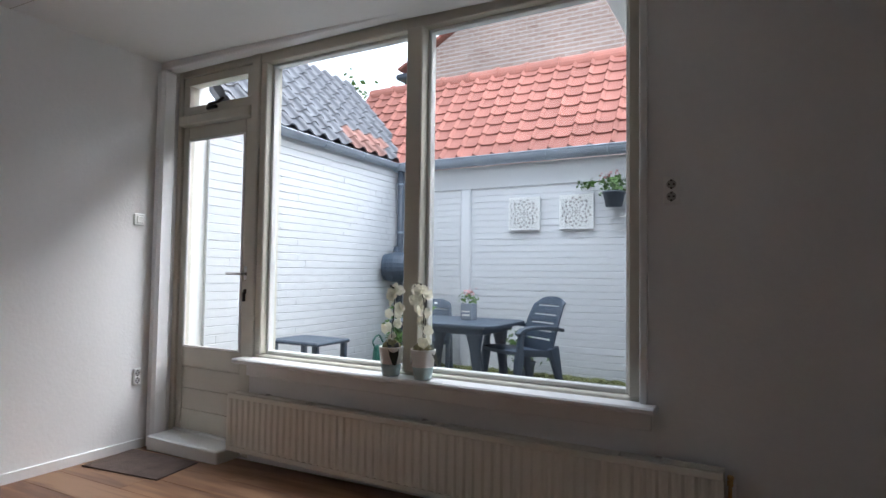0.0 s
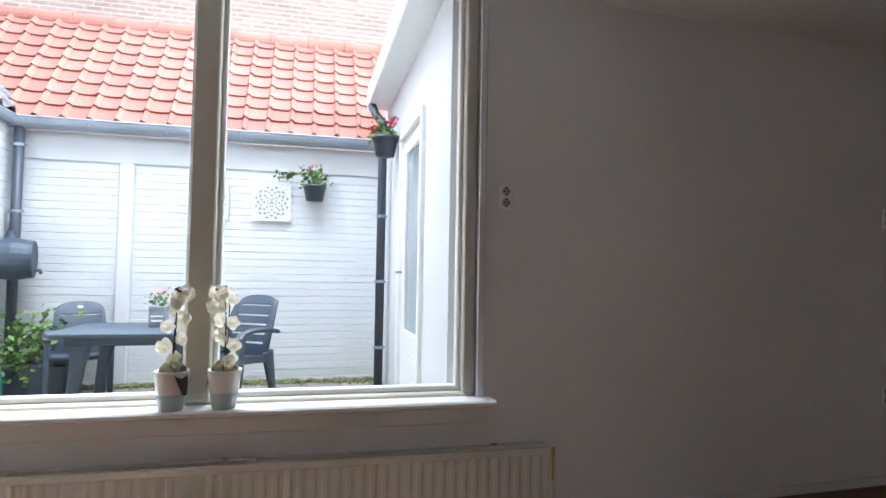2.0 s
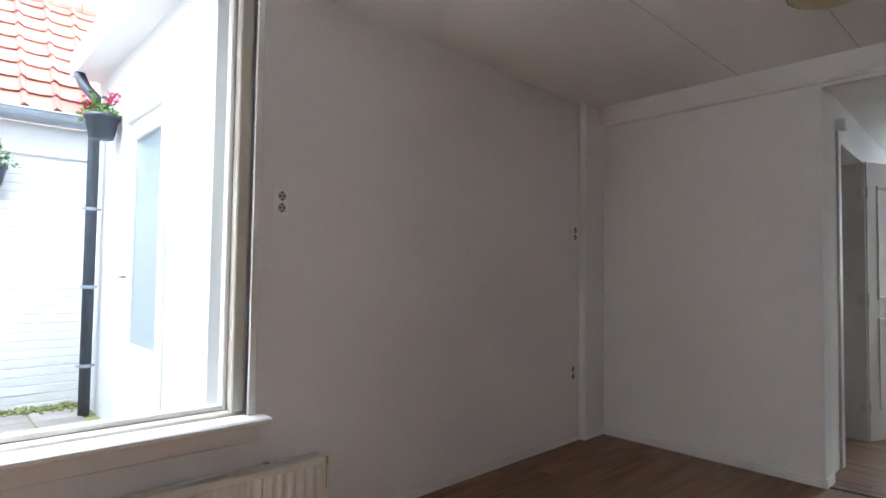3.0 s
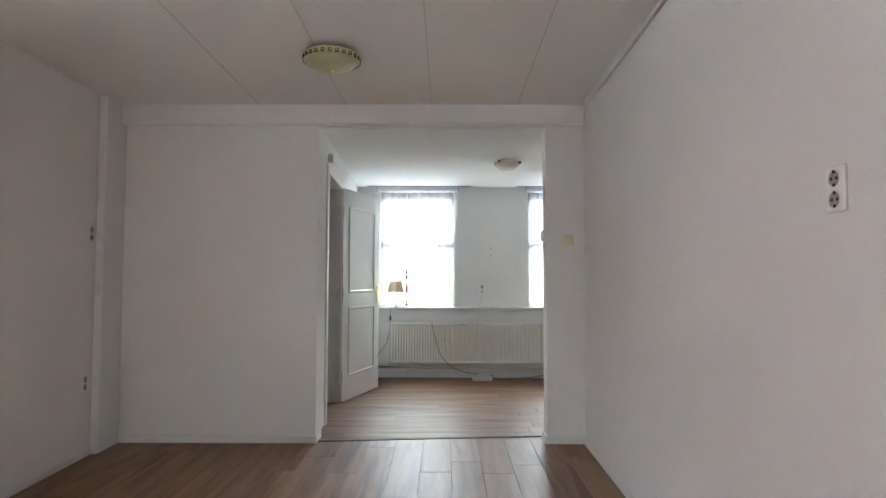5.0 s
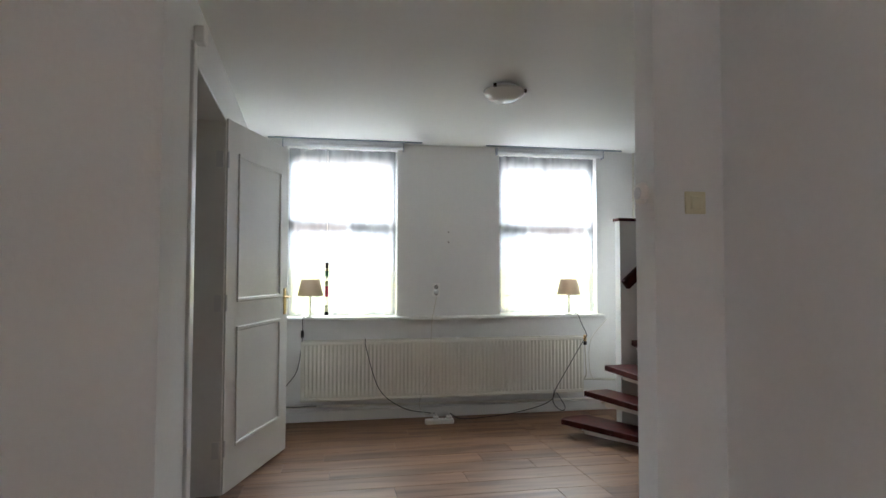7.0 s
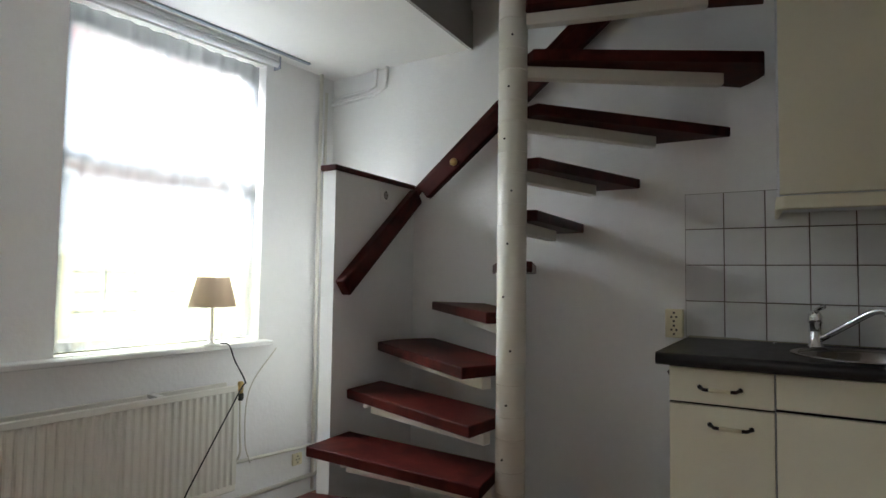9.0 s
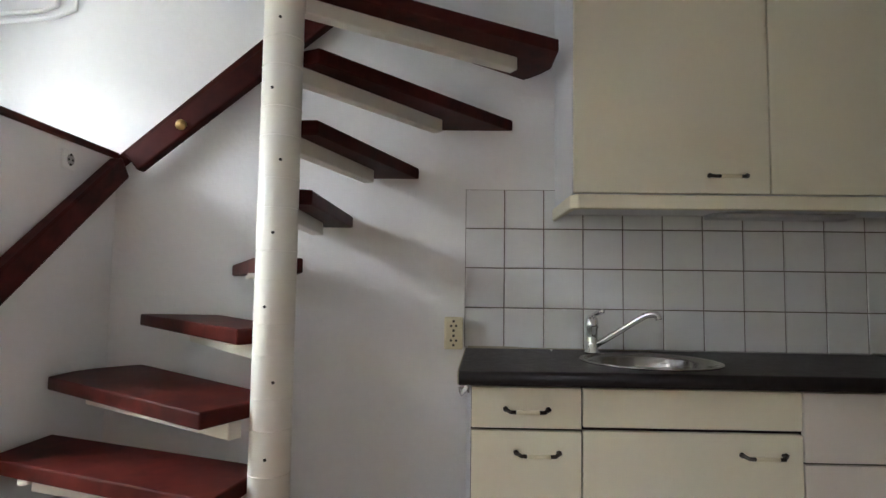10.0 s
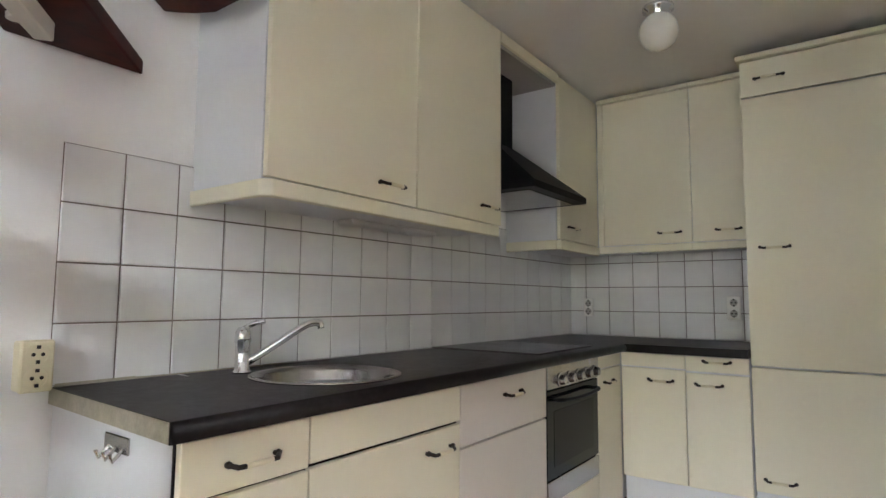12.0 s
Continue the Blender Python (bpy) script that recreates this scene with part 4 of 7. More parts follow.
def worktop():
    """L-shaped top with the round bowl's hole."""
    w = thing("worktop", (2.0, -2.47, CT - 0.04), "dark brown laminate kitchen worktop with rounded front", "worktop")
    bm = bmesh.new()
    cx, cy, r, n = 2.60, -2.415, 0.205, 40
    x0, x1, y0, y1 = 2.34, 2.86, KY + 0.004, FY + 0.026
    ring_o, ring_i = [], []
    for i in range(n):
        a = 2 * math.pi * i / n + math.pi / 4
        c, s = math.cos(a), math.sin(a)
        k = min((x1 - cx) / c if c > 0 else (x0 - cx) / c if c < 0 else 9, (y1 - cy) / s if s > 0 else (y0 - cy) / s if s < 0 else 9)
        ring_o.append((cx + k * c, cy + k * s))
        ring_i.append((cx + r * c, cy + r * s))
    for z in (CT, CT - 0.04):
        vo, vi = [bm.verts.new((*p, z)) for p in ring_o], [bm.verts.new((*p, z)) for p in ring_i]
        for i in range(n):
            j = (i + 1) % n
            bm.faces.new((vo[i], vo[j], vi[j], vi[i]))
    for (xa, ya), (xb, yb) in ((ring_i[i], ring_i[(i + 1) % n]) for i in range(n)):
        q = [bm.verts.new(p) for p in ((xa, ya, CT), (xb, yb, CT), (xb, yb, CT - 0.04), (xa, ya, CT - 0.04))]
        bm.faces.new(q)
    q = [bm.verts.new(p) for p in ((x0, y1, CT), (x1, y1, CT), (x1, y1, CT - 0.04), (x0, y1, CT - 0.04))]
    bm.faces.new(q)
    box(bm, x1, 3.182, y0, y1, CT - 0.04, CT)
    box(bm, KX + 0.012, x0, y0, y1, CT - 0.04, CT)
    box(bm, KX + 0.012, FX + 0.026, y1, -1.594, CT - 0.04, CT)
    bmesh.ops.remove_doubles(bm, verts=bm.verts, dist=5e-4)
    slant(bm)
    part("top", bm, "counter", w)
    bm = bmesh.new()
    tube(bm, [(3.182, y1, CT - 0.02), (FX + 0.04, y1, CT - 0.02)], 0.0198, 16)
    slant(bm)
    part("front_edge", bm, "counter", w, smooth=True)
    bm = bmesh.new()
    box(bm, 3.183, 3.186, y0, y1 - 0.002, CT - 0.038, CT - 0.001)
    slant(bm)
    part("end_strip", bm, "counter_edge", w, "pale bare chipboard end of the worktop")
    part("seal", boxes((KX + 0.012, 3.162, KY + 0.004, KY + 0.014, CT, CT + 0.008)), "counter_edge", w)
    return w


worktop()
sink = thing("sink", (2.60, -2.415, CT), "round stainless steel inset sink bowl", "sink")
bm = bmesh.new()
lathe(bm, [(0.212, 0.0), (0.214, 0.004), (0.205, 0.006), (0.192, 0.003), (0.185, -0.01), (0.178, -0.13), (0.155, -0.165), (0.04, -0.175), (0.03, -0.18)], (2.60, -2.415, CT), "z", 56, False)
part("bowl", bm, "sink_steel", sink, smooth=True)
bm = bmesh.new()
lathe(bm, [(0.03, -0.174), (0.028, -0.171), (0.001, -0.172)], (2.60, -2.415, CT), "z", 20)
part("drain", bm, "chrome", sink)
tap = thing("kitchen_tap", (2.728, -2.63, CT), "chrome mixer tap with long swivel spout", "tap")
bm = bmesh.new()
lathe(bm, [(0.026, 0.0), (0.026, 0.006), (0.021, 0.01), (0.021, 0.085), (0.024, 0.09), (0.022, 0.118), (0.014, 0.130), (0.002, 0.133)], (2.728, -2.63, CT), "z", 24)
part("body", bm, "chrome", tap, smooth=True)
bm = bmesh.new()
tube(bm, curve_points([(2.715, -2.624, CT + 0.03), (2.655, -2.588, CT + 0.075), (2.583, -2.545, CT + 0.13), (2.558, -2.53, CT + 0.142), (2.538, -2.52, CT + 0.14), (2.533, -2.517, CT + 0.125)], 5), 0.011, 14)
part("spout", bm, "chrome", tap, smooth=True)
bm = bmesh.new()
tube(bm, [(2.728, -2.63, CT + 0.125), (2.72, -2.605, CT + 0.14), (2.705, -2.565, CT + 0.15)], 0.008, 10)
part("lever", bm, "chrome", tap, smooth=True)
hob = thing("hob", (1.42, -2.46, CT), "black ceramic hob set in the worktop", "hob")
part("glass", boxes((1.15, 1.69, -2.72, -2.21, CT + 0.001, CT + 0.007), bevel=0.002), "hob_glass", hob)
part("frame", boxes((1.144, 1.15, -2.726, -2.204, CT, CT + 0.008), (1.69, 1.696, -2.726, -2.204, CT, CT + 0.008), (1.15, 1.69, -2.726, -2.72, CT, CT + 0.008), (1.15, 1.69, -2.21, -2.204, CT, CT + 0.008)), "steel", hob)


# wall units
def wall_unit(x0, x1, y0, y1, z0, z1, label):
    c = thing("wall_cabinet", ((x0 + x1) / 2, (y0 + y1) / 2, z0), label, "kitchen cabinet", "kitchen wall units")
    part("carcass", boxes((x0, x1, y0, y1, z0, z1)), "cabinet_side", c)
    return c


UY = -2.40
UX = 0.52
c = wall_unit(1.64, 2.838, KY + 0.002, UY - 0.02, 1.39, 2.285, "double cream wall cabinet with two tall doors")
front("door", c, 2.217, 2.838, 1.416, 2.285, UY, (2.354, 1.470))
front("door", c, 1.64, 2.217, 1.416, 2.285, UY, (1.747, 1.480))
bm = bmesh.new()
prism(bm, [(1.678, UY + 0.012), (2.825, UY + 0.012), (2.848, UY - 0.015), (2.848, KY + 0.004), (2.833, KY + 0.004), (2.833, UY - 0.035), (2.808, UY - 0.012), (1.678, UY - 0.012)], 1.367, 1.412, 0.005)
part("light_rail", bm, "cabinet", c)
part("under_lamp", boxes((1.80, 2.30, KY + 0.05, KY + 0.13, 1.372, 1.389), bevel=0.004), "cabinet_side", c)
c = wall_unit(KX + 0.01, 1.048, KY + 0.002, UY - 0.02, 1.385, 2.275, "narrow cream wall cabinet beside the cooker hood")
front("door", c, UX + 0.002, 1.048, 1.416, 2.275, UY, (0.897, 1.482))
part("light_rail", boxes((UX, 1.058, UY - 0.015, UY + 0.010, 1.362, 1.412), (1.036, 1.058, KY + 0.004, UY - 0.015, 1.362, 1.412), bevel=0.004), "cabinet", c)
c = thing("shelf_bridge", (1.34, -2.5, 2.23), "cream fascia and top board bridging above the cooker hood", "kitchen cabinet", "kitchen wall units")
part("fascia", boxes((1.05, 1.638, UY - 0.018, UY, 2.236, 2.285), bevel=0.003), "cabinet", c)
part("board", boxes((1.05, 1.638, KY + 0.002, UY - 0.018, 2.222, 2.24)), "shaft", c, "brown-grey raw board above the hood")
for y0, y1, lab in ((UY + 0.002, -1.882, "wide cream wall cabinet on the end wall"), (-1.882, -1.615, "narrow cream wall cabinet beside the tall unit")):
    c = wall_unit(KX + 0.004, UX - 0.02, y0, y1, 1.385, 2.262, lab)
    front("door", c, y0 + (0.035 if y1 < -1.8 else 0), y1, 1.418, 2.262, UX, (-1.997 if y1 < -1.8 else -1.706, 1.472), "y")
    if y1 < -1.8:
        part("filler", boxes((UX - 0.018, UX - 0.002, y0, y0 + 0.033, 1.418, 2.262), bevel=0.002), "cabinet", c)
    part("light_rail", boxes((UX - 0.015, UX + 0.010, y0, y1, 1.374, 1.414), bevel=0.004), "cabinet", c)
    part("crown", boxes((KX + 0.004, UX + 0.012, y0, y1, 2.266, 2.29), bevel=0.004), "cabinet", c)

tall = thing("tall_cabinet", (0.55, -1.30, 0), "tall cream built-in refrigerator cabinet", "kitchen cabinet", "kitchen tall units")
part("carcass", boxes((KX + 0.004, FX - 0.04, -1.587, -0.99, 0.10, 2.225)), "cabinet_side", tall)
front("top_door", tall, -1.589, -0.99, 2.05, 2.222, FX, (-1.468, 2.125), "y")
front("fridge_door", tall, -1.589, -0.99, 0.816, 2.046, FX, (-1.474, 1.344), "y")
front("freezer_door", tall, -1.589, -0.99, 0.27, 0.812, FX, (-1.49, 0.326), "y")
part("crown", boxes((KX + 0.004, FX + 0.02, -1.604, -0.985, 2.226, 2.25), bevel=0.004), "cabinet", tall)
part("plinth", boxes((FX - 0.06, FX - 0.045, -1.589, -0.99, -0.04, 0.27)), "cabinet_side", tall)


def cooker_hood():
    h = thing("cooker_hood", (1.35, -2.5, 1.58), "black pyramid cooker hood with flue", "cooker hood")
    bm = bmesh.new()
    a = [(1.625, KY + 0.01, 1.578), (1.625, -2.25, 1.578), (1.068, -2.25, 1.578), (1.068, KY + 0.01, 1.578)]
    b = [(x, y, 1.608) for x, y, z in a]
    t = [(1.45, KY + 0.01, 1.86), (1.45, -2.555, 1.86), (1.245, -2.555, 1.86), (1.245, KY + 0.01, 1.86)]
    rows = [[bm.verts.new(p) for p in r] for r in (a, b, t)]
    for r, q in zip(rows, rows[1:]):
        for i in range(4):
            bm.faces.new((r[i], r[(i + 1) % 4], q[(i + 1) % 4], q[i]))
    bm.faces.new(rows[0])
    bm.faces.new(rows[-1])
    part("canopy", bm, "black", h)
    part("flue", boxes((1.25, 1.445, KY + 0.01, -2.56, 1.84, 2.22), bevel=0.004), "black", h)
    part("filter", boxes((1.12, 1.575, KY + 0.06, -2.30, 1.573, 1.579)), "steel", h)
    return h


cooker_hood()


# ---- spiral stair ----
PC = Vector((3.681, -2.083))
stair = thing("spiral_stair", (PC.x, PC.y, floor_z(PC.x)), "spiral stair with mahogany treads round a cream steel pole", "staircase")
pole = part("pole", lathe(bmesh.new(), [(0.053, floor_z(PC.x) - 0.02), (0.053, 2.312)], (PC.x, PC.y, 0), "z", 32), "radiator", stair, "cream painted steel centre pole", smooth=True)
for i in range(12):
    z = 0.03 + i * 0.189
    for dz in (-0.042, 0.035):
        bm = bmesh.new()
        lathe(bm, [(0.0533, -0.0012), (0.0542, -0.0006), (0.0542, 0.0006), (0.0533, 0.0012)], (PC.x, PC.y, z + dz), "z", 32)
        part("joint_ring", bm, "radiator", pole)
    bm = bmesh.new()
    a = radians(95 + 17 * math.sin(i * 2.1))
    lathe(bm, [(0.004, -0.002), (0.004, 0.002)], (PC.x + 0.0535 * math.cos(a), PC.y + 0.0535 * math.sin(a), z + 0.08), "y", 8)
    part("screw", bm, "dark", pole)


def reach(a, limits):
    """How far a ray from the pole goes before wall, half wall or the stair's edge."""
    c, s = math.cos(a), math.sin(a)
    r = 0.96
    x0, x1, y0 = limits
    if c > 1e-6:
        r = min(r, (x1 - PC.x) / c)
    if c < -1e-6:
        r = min(r, (x0 - PC.x) / c)
    if s < -1e-6:
        r = min(r, (y0 - PC.y) / s)
    return r


for k in range(0, 13):
    z = 0.052 + 0.189 * k
    trail = radians((20, 8, -9, -24, -43, -57.6)[k] if k < 6 else 40.4 - 19.6 * k)
    lead = radians((36, 21.6, 9.7, -7.5, -22, -42)[k]) if k < 6 else trail + radians(17)
    lim = (2.875, 4.515, KY + 0.012)
    mid = (lead + trail) / 2
    side = Vector((-math.sin(mid), math.cos(mid)))
    outward = Vector((math.cos(mid), math.sin(mid)))
    pts = [PC + outward * 0.03 + side * (0.185 if k < 5 else 0.085 if k == 5 else 0.05)]
    steps = 7
    for i in range(steps):
        a = lead + (trail - lead) * i / (steps - 1)
        pts.append(PC + Vector((math.cos(a), math.sin(a))) * reach(a, lim))
    pts.append(PC + outward * 0.06 - side * 0.075)
    clean = [pts[0]]
    for i in range(1, len(pts) - 1):
        u, v = pts[i] - clean[-1], pts[i + 1] - pts[i]
        if u.length > 0.004 and abs(u.normalized().cross(v.normalized()) if v.length > 1e-6 else 0) > 0.02 or i in (1, len(pts) - 2):
            clean.append(pts[i])
    clean.append(pts[-1])
    bm = bmesh.new()
    prism(bm, [(p.x, p.y) for p in clean[::-1]], z - 0.042, z, 0.005)
    tread = part("tread", bm, "mahogany", stair)
    arm_len = reach(mid, lim) - 0.17
    bm = bmesh.new()
    box(bm, 0.05, arm_len, -0.02, 0.02, -0.088, -0.043, bevel=0.003)
    box(bm, arm_len - 0.03, arm_len - 0.004, 0.02, 0.05, -0.050, -0.0425, bevel=0.002)
    box(bm, 0.16, 0.186, 0.02, 0.05, -0.050, -0.0425, bevel=0.002)
    for u in (0.173, arm_len - 0.017):
        lathe(bm, [(0.017, -0.054), (0.018, -0.0425)], (u, 0.05, 0), "z", 14)
    lay = side * (0.07 if k < 5 else 0.0)
    bm.transform(Matrix.Translation((PC.x + lay.x, PC.y + lay.y, z)) @ Matrix.Rotation(mid, 4, "Z"))
    part("support_arm", bm, "radiator", tread, "cream steel support arm")

# half wall beside the stair and handrails
half = thing("half_wall", (4.56, -2.4, floor_z(4.47)), "white half wall with dark wooden cap beside the stair", "wall", kind=STRUCT)
part("wall", boxes((4.53, 4.60, KY + 0.002, -2.105, -0.12, 1.59)), "plaster", half)
part("cap", boxes((4.52, 4.61, KY + 0.004, -2.09, 1.59, 1.615), bevel=0.004), "mahogany", half)


def bar(bm, p, q, w, h):
    """A rectangular rail from p to q, w thick across and h high."""
    p, q = Vector(p), Vector(q)
    d = (q - p).normalized()
    side = d.cross(Vector((0, 0, 1))).normalized()
    up = side.cross(d)
    vs = [bm.verts.new(c + side * sx * w / 2 + up * sz * h / 2) for c in (p, q) for sx, sz in ((-1, -1), (1, -1), (1, 1), (-1, 1))]
    fs = [bm.faces.new([vs[i] for i in f]) for f in ((0, 1, 2, 3), (4, 7, 6, 5), (0, 4, 5, 1), (1, 5, 6, 2), (2, 6, 7, 3), (3, 7, 4, 0))]
    bmesh.ops.bevel(bm, geom=list({e for f in fs for e in f.edges}), offset=0.008, segments=2, profile=0.5, affect="EDGES")
    return bm


rail = thing("handrail", (4.4, -2.69, 1.6), "dark mahogany handrail climbing the stair wall", "handrail")
part("lower_rail", bar(bmesh.new(), (4.495, -2.125, 1.068), (4.495, -2.715, 1.552), 0.05, 0.085), "mahogany", rail)
up_rail = part("upper_rail", bar(bmesh.new(), (4.42, -2.675, 1.56), (3.30, -2.685, 2.47), 0.05, 0.085), "mahogany", rail)
part("trim_board", bar(bmesh.new(), (4.515, KY + 0.012, 1.575), (3.30, KY + 0.012, 2.61), 0.018, 0.05), "mahogany", rail)
bm = bmesh.new()
lathe(bm, [(0.02, -0.004), (0.02, 0.004), (0.012, 0.012), (0.006, 0.016)], (4.235, -2.648, 1.70), "y", 16)
part("bracket", bm, "brass", up_rail, "round brass rail bracket")
settle(KM, before)


# ---- front room: street windows, door, lamps, cables ----
def street_window(y0, y1):
    """Sash window in the street wall: frame, two sashes, a leaded panel at the foot and a net curtain."""
    w = thing("window", (EX + 0.15, (y0 + y1) / 2, 0.785), "tall white sash window behind a net curtain", "window", "street windows", STRUCT)
    a, b = EX + 0.10, EX + 0.17
    z0, z1, zm = 0.785, 2.245, 1.60
    for name, d in (("frame_side", (a, b, y0, y0 + 0.05, z0, z1)), ("frame_side", (a, b, y1 - 0.05, y1, z0, z1)), ("frame_head", (a, b, y0 + 0.05, y1 - 0.05, z1 - 0.06, z1)),
                    ("frame_sill", (a, b, y0 + 0.05, y1 - 0.05, z0, z0 + 0.05)), ("meeting_rail", (a - 0.005, b, y0 + 0.05, y1 - 0.05, zm, zm + 0.055)),
                    ("glazing_bar", (a + 0.02, b - 0.01, (y0 + y1) / 2 - 0.012, (y0 + y1) / 2 + 0.012, zm + 0.055, z1 - 0.06))):
        part(name, boxes(d, bevel=0.004), "white_paint", w)
    for c, d in ((z0 + 0.05, zm), (zm + 0.055, z1 - 0.06)):
        p = part("pane", boxes((a + 0.03, a + 0.035, y0 + 0.05, y1 - 0.05, c, d)), "glass", w)
        p.visible_shadow = False
    lead = part("leaded_panel", boxes((EX + 0.085, EX + 0.095, y0 + 0.05, y0 + 0.09, 0.84, 1.24), (EX + 0.085, EX + 0.095, y1 - 0.09, y1 - 0.05, 0.84, 1.24), (EX + 0.085, EX + 0.095, y0 + 0.09, y1 - 0.09, 0.84, 0.87), (EX + 0.085, EX + 0.095, y0 + 0.09, y1 - 0.09, 1.21, 1.24)), "sheer_yellow", w, "pale yellow leaded glass panel")
    bm = bmesh.new()
    for i in range(1, 6):
        y = y0 + 0.09 + (y1 - y0 - 0.18) * i / 6
        box(bm, EX + 0.086, EX + 0.092, y - 0.004, y + 0.004, 0.87, 1.21)
    for z in (0.955, 1.04, 1.125):
        box(bm, EX + 0.086, EX + 0.092, y0 + 0.09, y1 - 0.09, z - 0.004, z + 0.004)
    part("lead_bars", bm, "zinc", lead)
    part("tinted_glass", boxes((EX + 0.087, EX + 0.090, y0 + 0.09, y1 - 0.09, 0.87, 1.21)), "tinted", lead)
    return w


def net_curtain(y0, y1, z0, z1):
    """Sheer curtain in soft folds, gathered at one seam."""
    bm = bmesh.new()
    n, rows = 90, 6
    grid = []
    for j in range(rows + 1):
        z = z0 + (z1 - z0) * j / rows
        line = []
        for i in range(n + 1):
            y = y0 + (y1 - y0) * i / n
            d = 0.008 * math.sin(i * 0.72 + 0.6 * math.sin(i * 0.31)) + 0.004 * math.sin(i * 0.21 + j * 0.5)
            line.append(bm.verts.new((EX + 0.045 + d, y, z)))
        grid.append(line)
    for a, b in zip(grid, grid[1:]):
        for i in range(n):
            bm.faces.new((a[i], a[i + 1], b[i + 1], b[i]))
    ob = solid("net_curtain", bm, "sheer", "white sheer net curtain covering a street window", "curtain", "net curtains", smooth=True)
    return ob


def blind_rail(y0, y1):
    r = thing("blind_rail", (EX - 0.03, (y0 + y1) / 2, 2.28), "grey roller blind rail fixed under the ceiling", "curtain rail", "blind rails")
    bm = bmesh.new()
    lathe(bm, [(0.019, y0), (0.019, y1)], (EX - 0.032, 0, 2.264), "y", 16)
    part("roll", bm, "cabinet_side", r)
    part("cassette", boxes((EX - 0.05, EX - 0.004, y0, y1, 2.278, 2.303), bevel=0.004), "cabinet_side", r)
    for y in (y0 - 0.008, y1):
        part("end_bracket", boxes((EX - 0.055, EX, y, y + 0.008, 2.235, 2.303), bevel=0.002), "zinc", r)
    part("ceiling_track", boxes((EX - 0.115, EX - 0.095, y0 - 0.16, y1 + 0.12, C2 - 0.012, C2 - 0.001), bevel=0.002), "zinc", r)
    return r


for ya, yb in ((-0.178, 0.768), (-2.059, -1.113)):
    street_window(ya, yb)
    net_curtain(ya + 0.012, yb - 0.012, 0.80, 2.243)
    blind_rail(ya - 0.045, yb + 0.03)
solid("street_sill", boxes((EX - 0.075, EX + 0.10, -2.10, 0.80, 0.755, 0.783), bevel=0.006), "white_paint", "long white window sill along the street wall", "window sill", kind=STRUCT)
solid("baseboard_east", boxes((EX - 0.03, EX, -2.6, 0.87, -0.1, -0.01), bevel=0.004), "white_paint", "white skirting along the street wall", "skirting", kind=STRUCT)


def hall_door():
    before = set(bpy.data.objects)
    d = thing("hall_door", (3.45, 0.86, -0.04), "white panelled hall door standing wide open", "door", kind=STRUCT)
    bm = boxes((0.0, 0.84, -0.02, 0.02, -0.05, 2.035), bevel=0.003)
    t = Matrix.Translation((3.465, 0.865, 0)) @ Matrix.Rotation(radians(-21.5), 4, "Z")
    bm.transform(t)
    leaf = part("leaf", bm, "white_paint", d)
    for z0, z1 in ((0.18, 0.86), (1.0, 1.86)):
        for s in (-0.024, 0.024):
            bm = boxes((0.12, 0.72, s - 0.006, s + 0.006, z0, z0 + 0.025), (0.12, 0.72, s - 0.006, s + 0.006, z1 - 0.025, z1), (0.12, 0.145, s - 0.006, s + 0.006, z0 + 0.025, z1 - 0.025), (0.695, 0.72, s - 0.006, s + 0.006, z0 + 0.025, z1 - 0.025), bevel=0.004)
            bm.transform(t)
            part("panel_moulding", bm, "white_paint", leaf)
    bm = boxes((0.775, 0.81, -0.026, -0.02, 0.88, 1.06), (0.775, 0.81, 0.02, 0.026, 0.88, 1.06), bevel=0.002)
    for s in (-1, 1):
        tube(bm, [(0.793, s * 0.022, 1.0), (0.793, s * 0.055, 1.0), (0.755, s * 0.06, 1.0), (0.695, s * 0.058, 1.0)], 0.008, 8)
    bm.transform(t)
    part("handle", bm, "brass", leaf, "aged brass lever handle with plate")
    for z in (0.2, 1.0, 1.8):
        bm = bmesh.new()
        lathe(bm, [(0.008, z - 0.045), (0.008, z + 0.045)], (3.465, 0.845, 0), "z", 10)
        box(bm, 3.438, 3.4445, 0.868, 0.905, z - 0.045, z + 0.045)
        part("hinge", bm, "cabinet_side", d)
    for x0, x1, z0, z1 in ((2.475, 2.555, -0.05, 2.09), (3.445, 3.515, -0.05, 2.09), (2.555, 3.445, 2.015, 2.09)):
        part("casing", boxes((x0, x1, 0.855, 1.135, z0, z1), bevel=0.004), "white_paint", d)
    settle(HM, before)
    return d


hall_door()
solid("door_sensor", boxes((2.52, 2.58, 0.855, 0.90, 2.10, 2.17), bevel=0.006), "plastic", "small white sensor box above the hall door", "sensor")


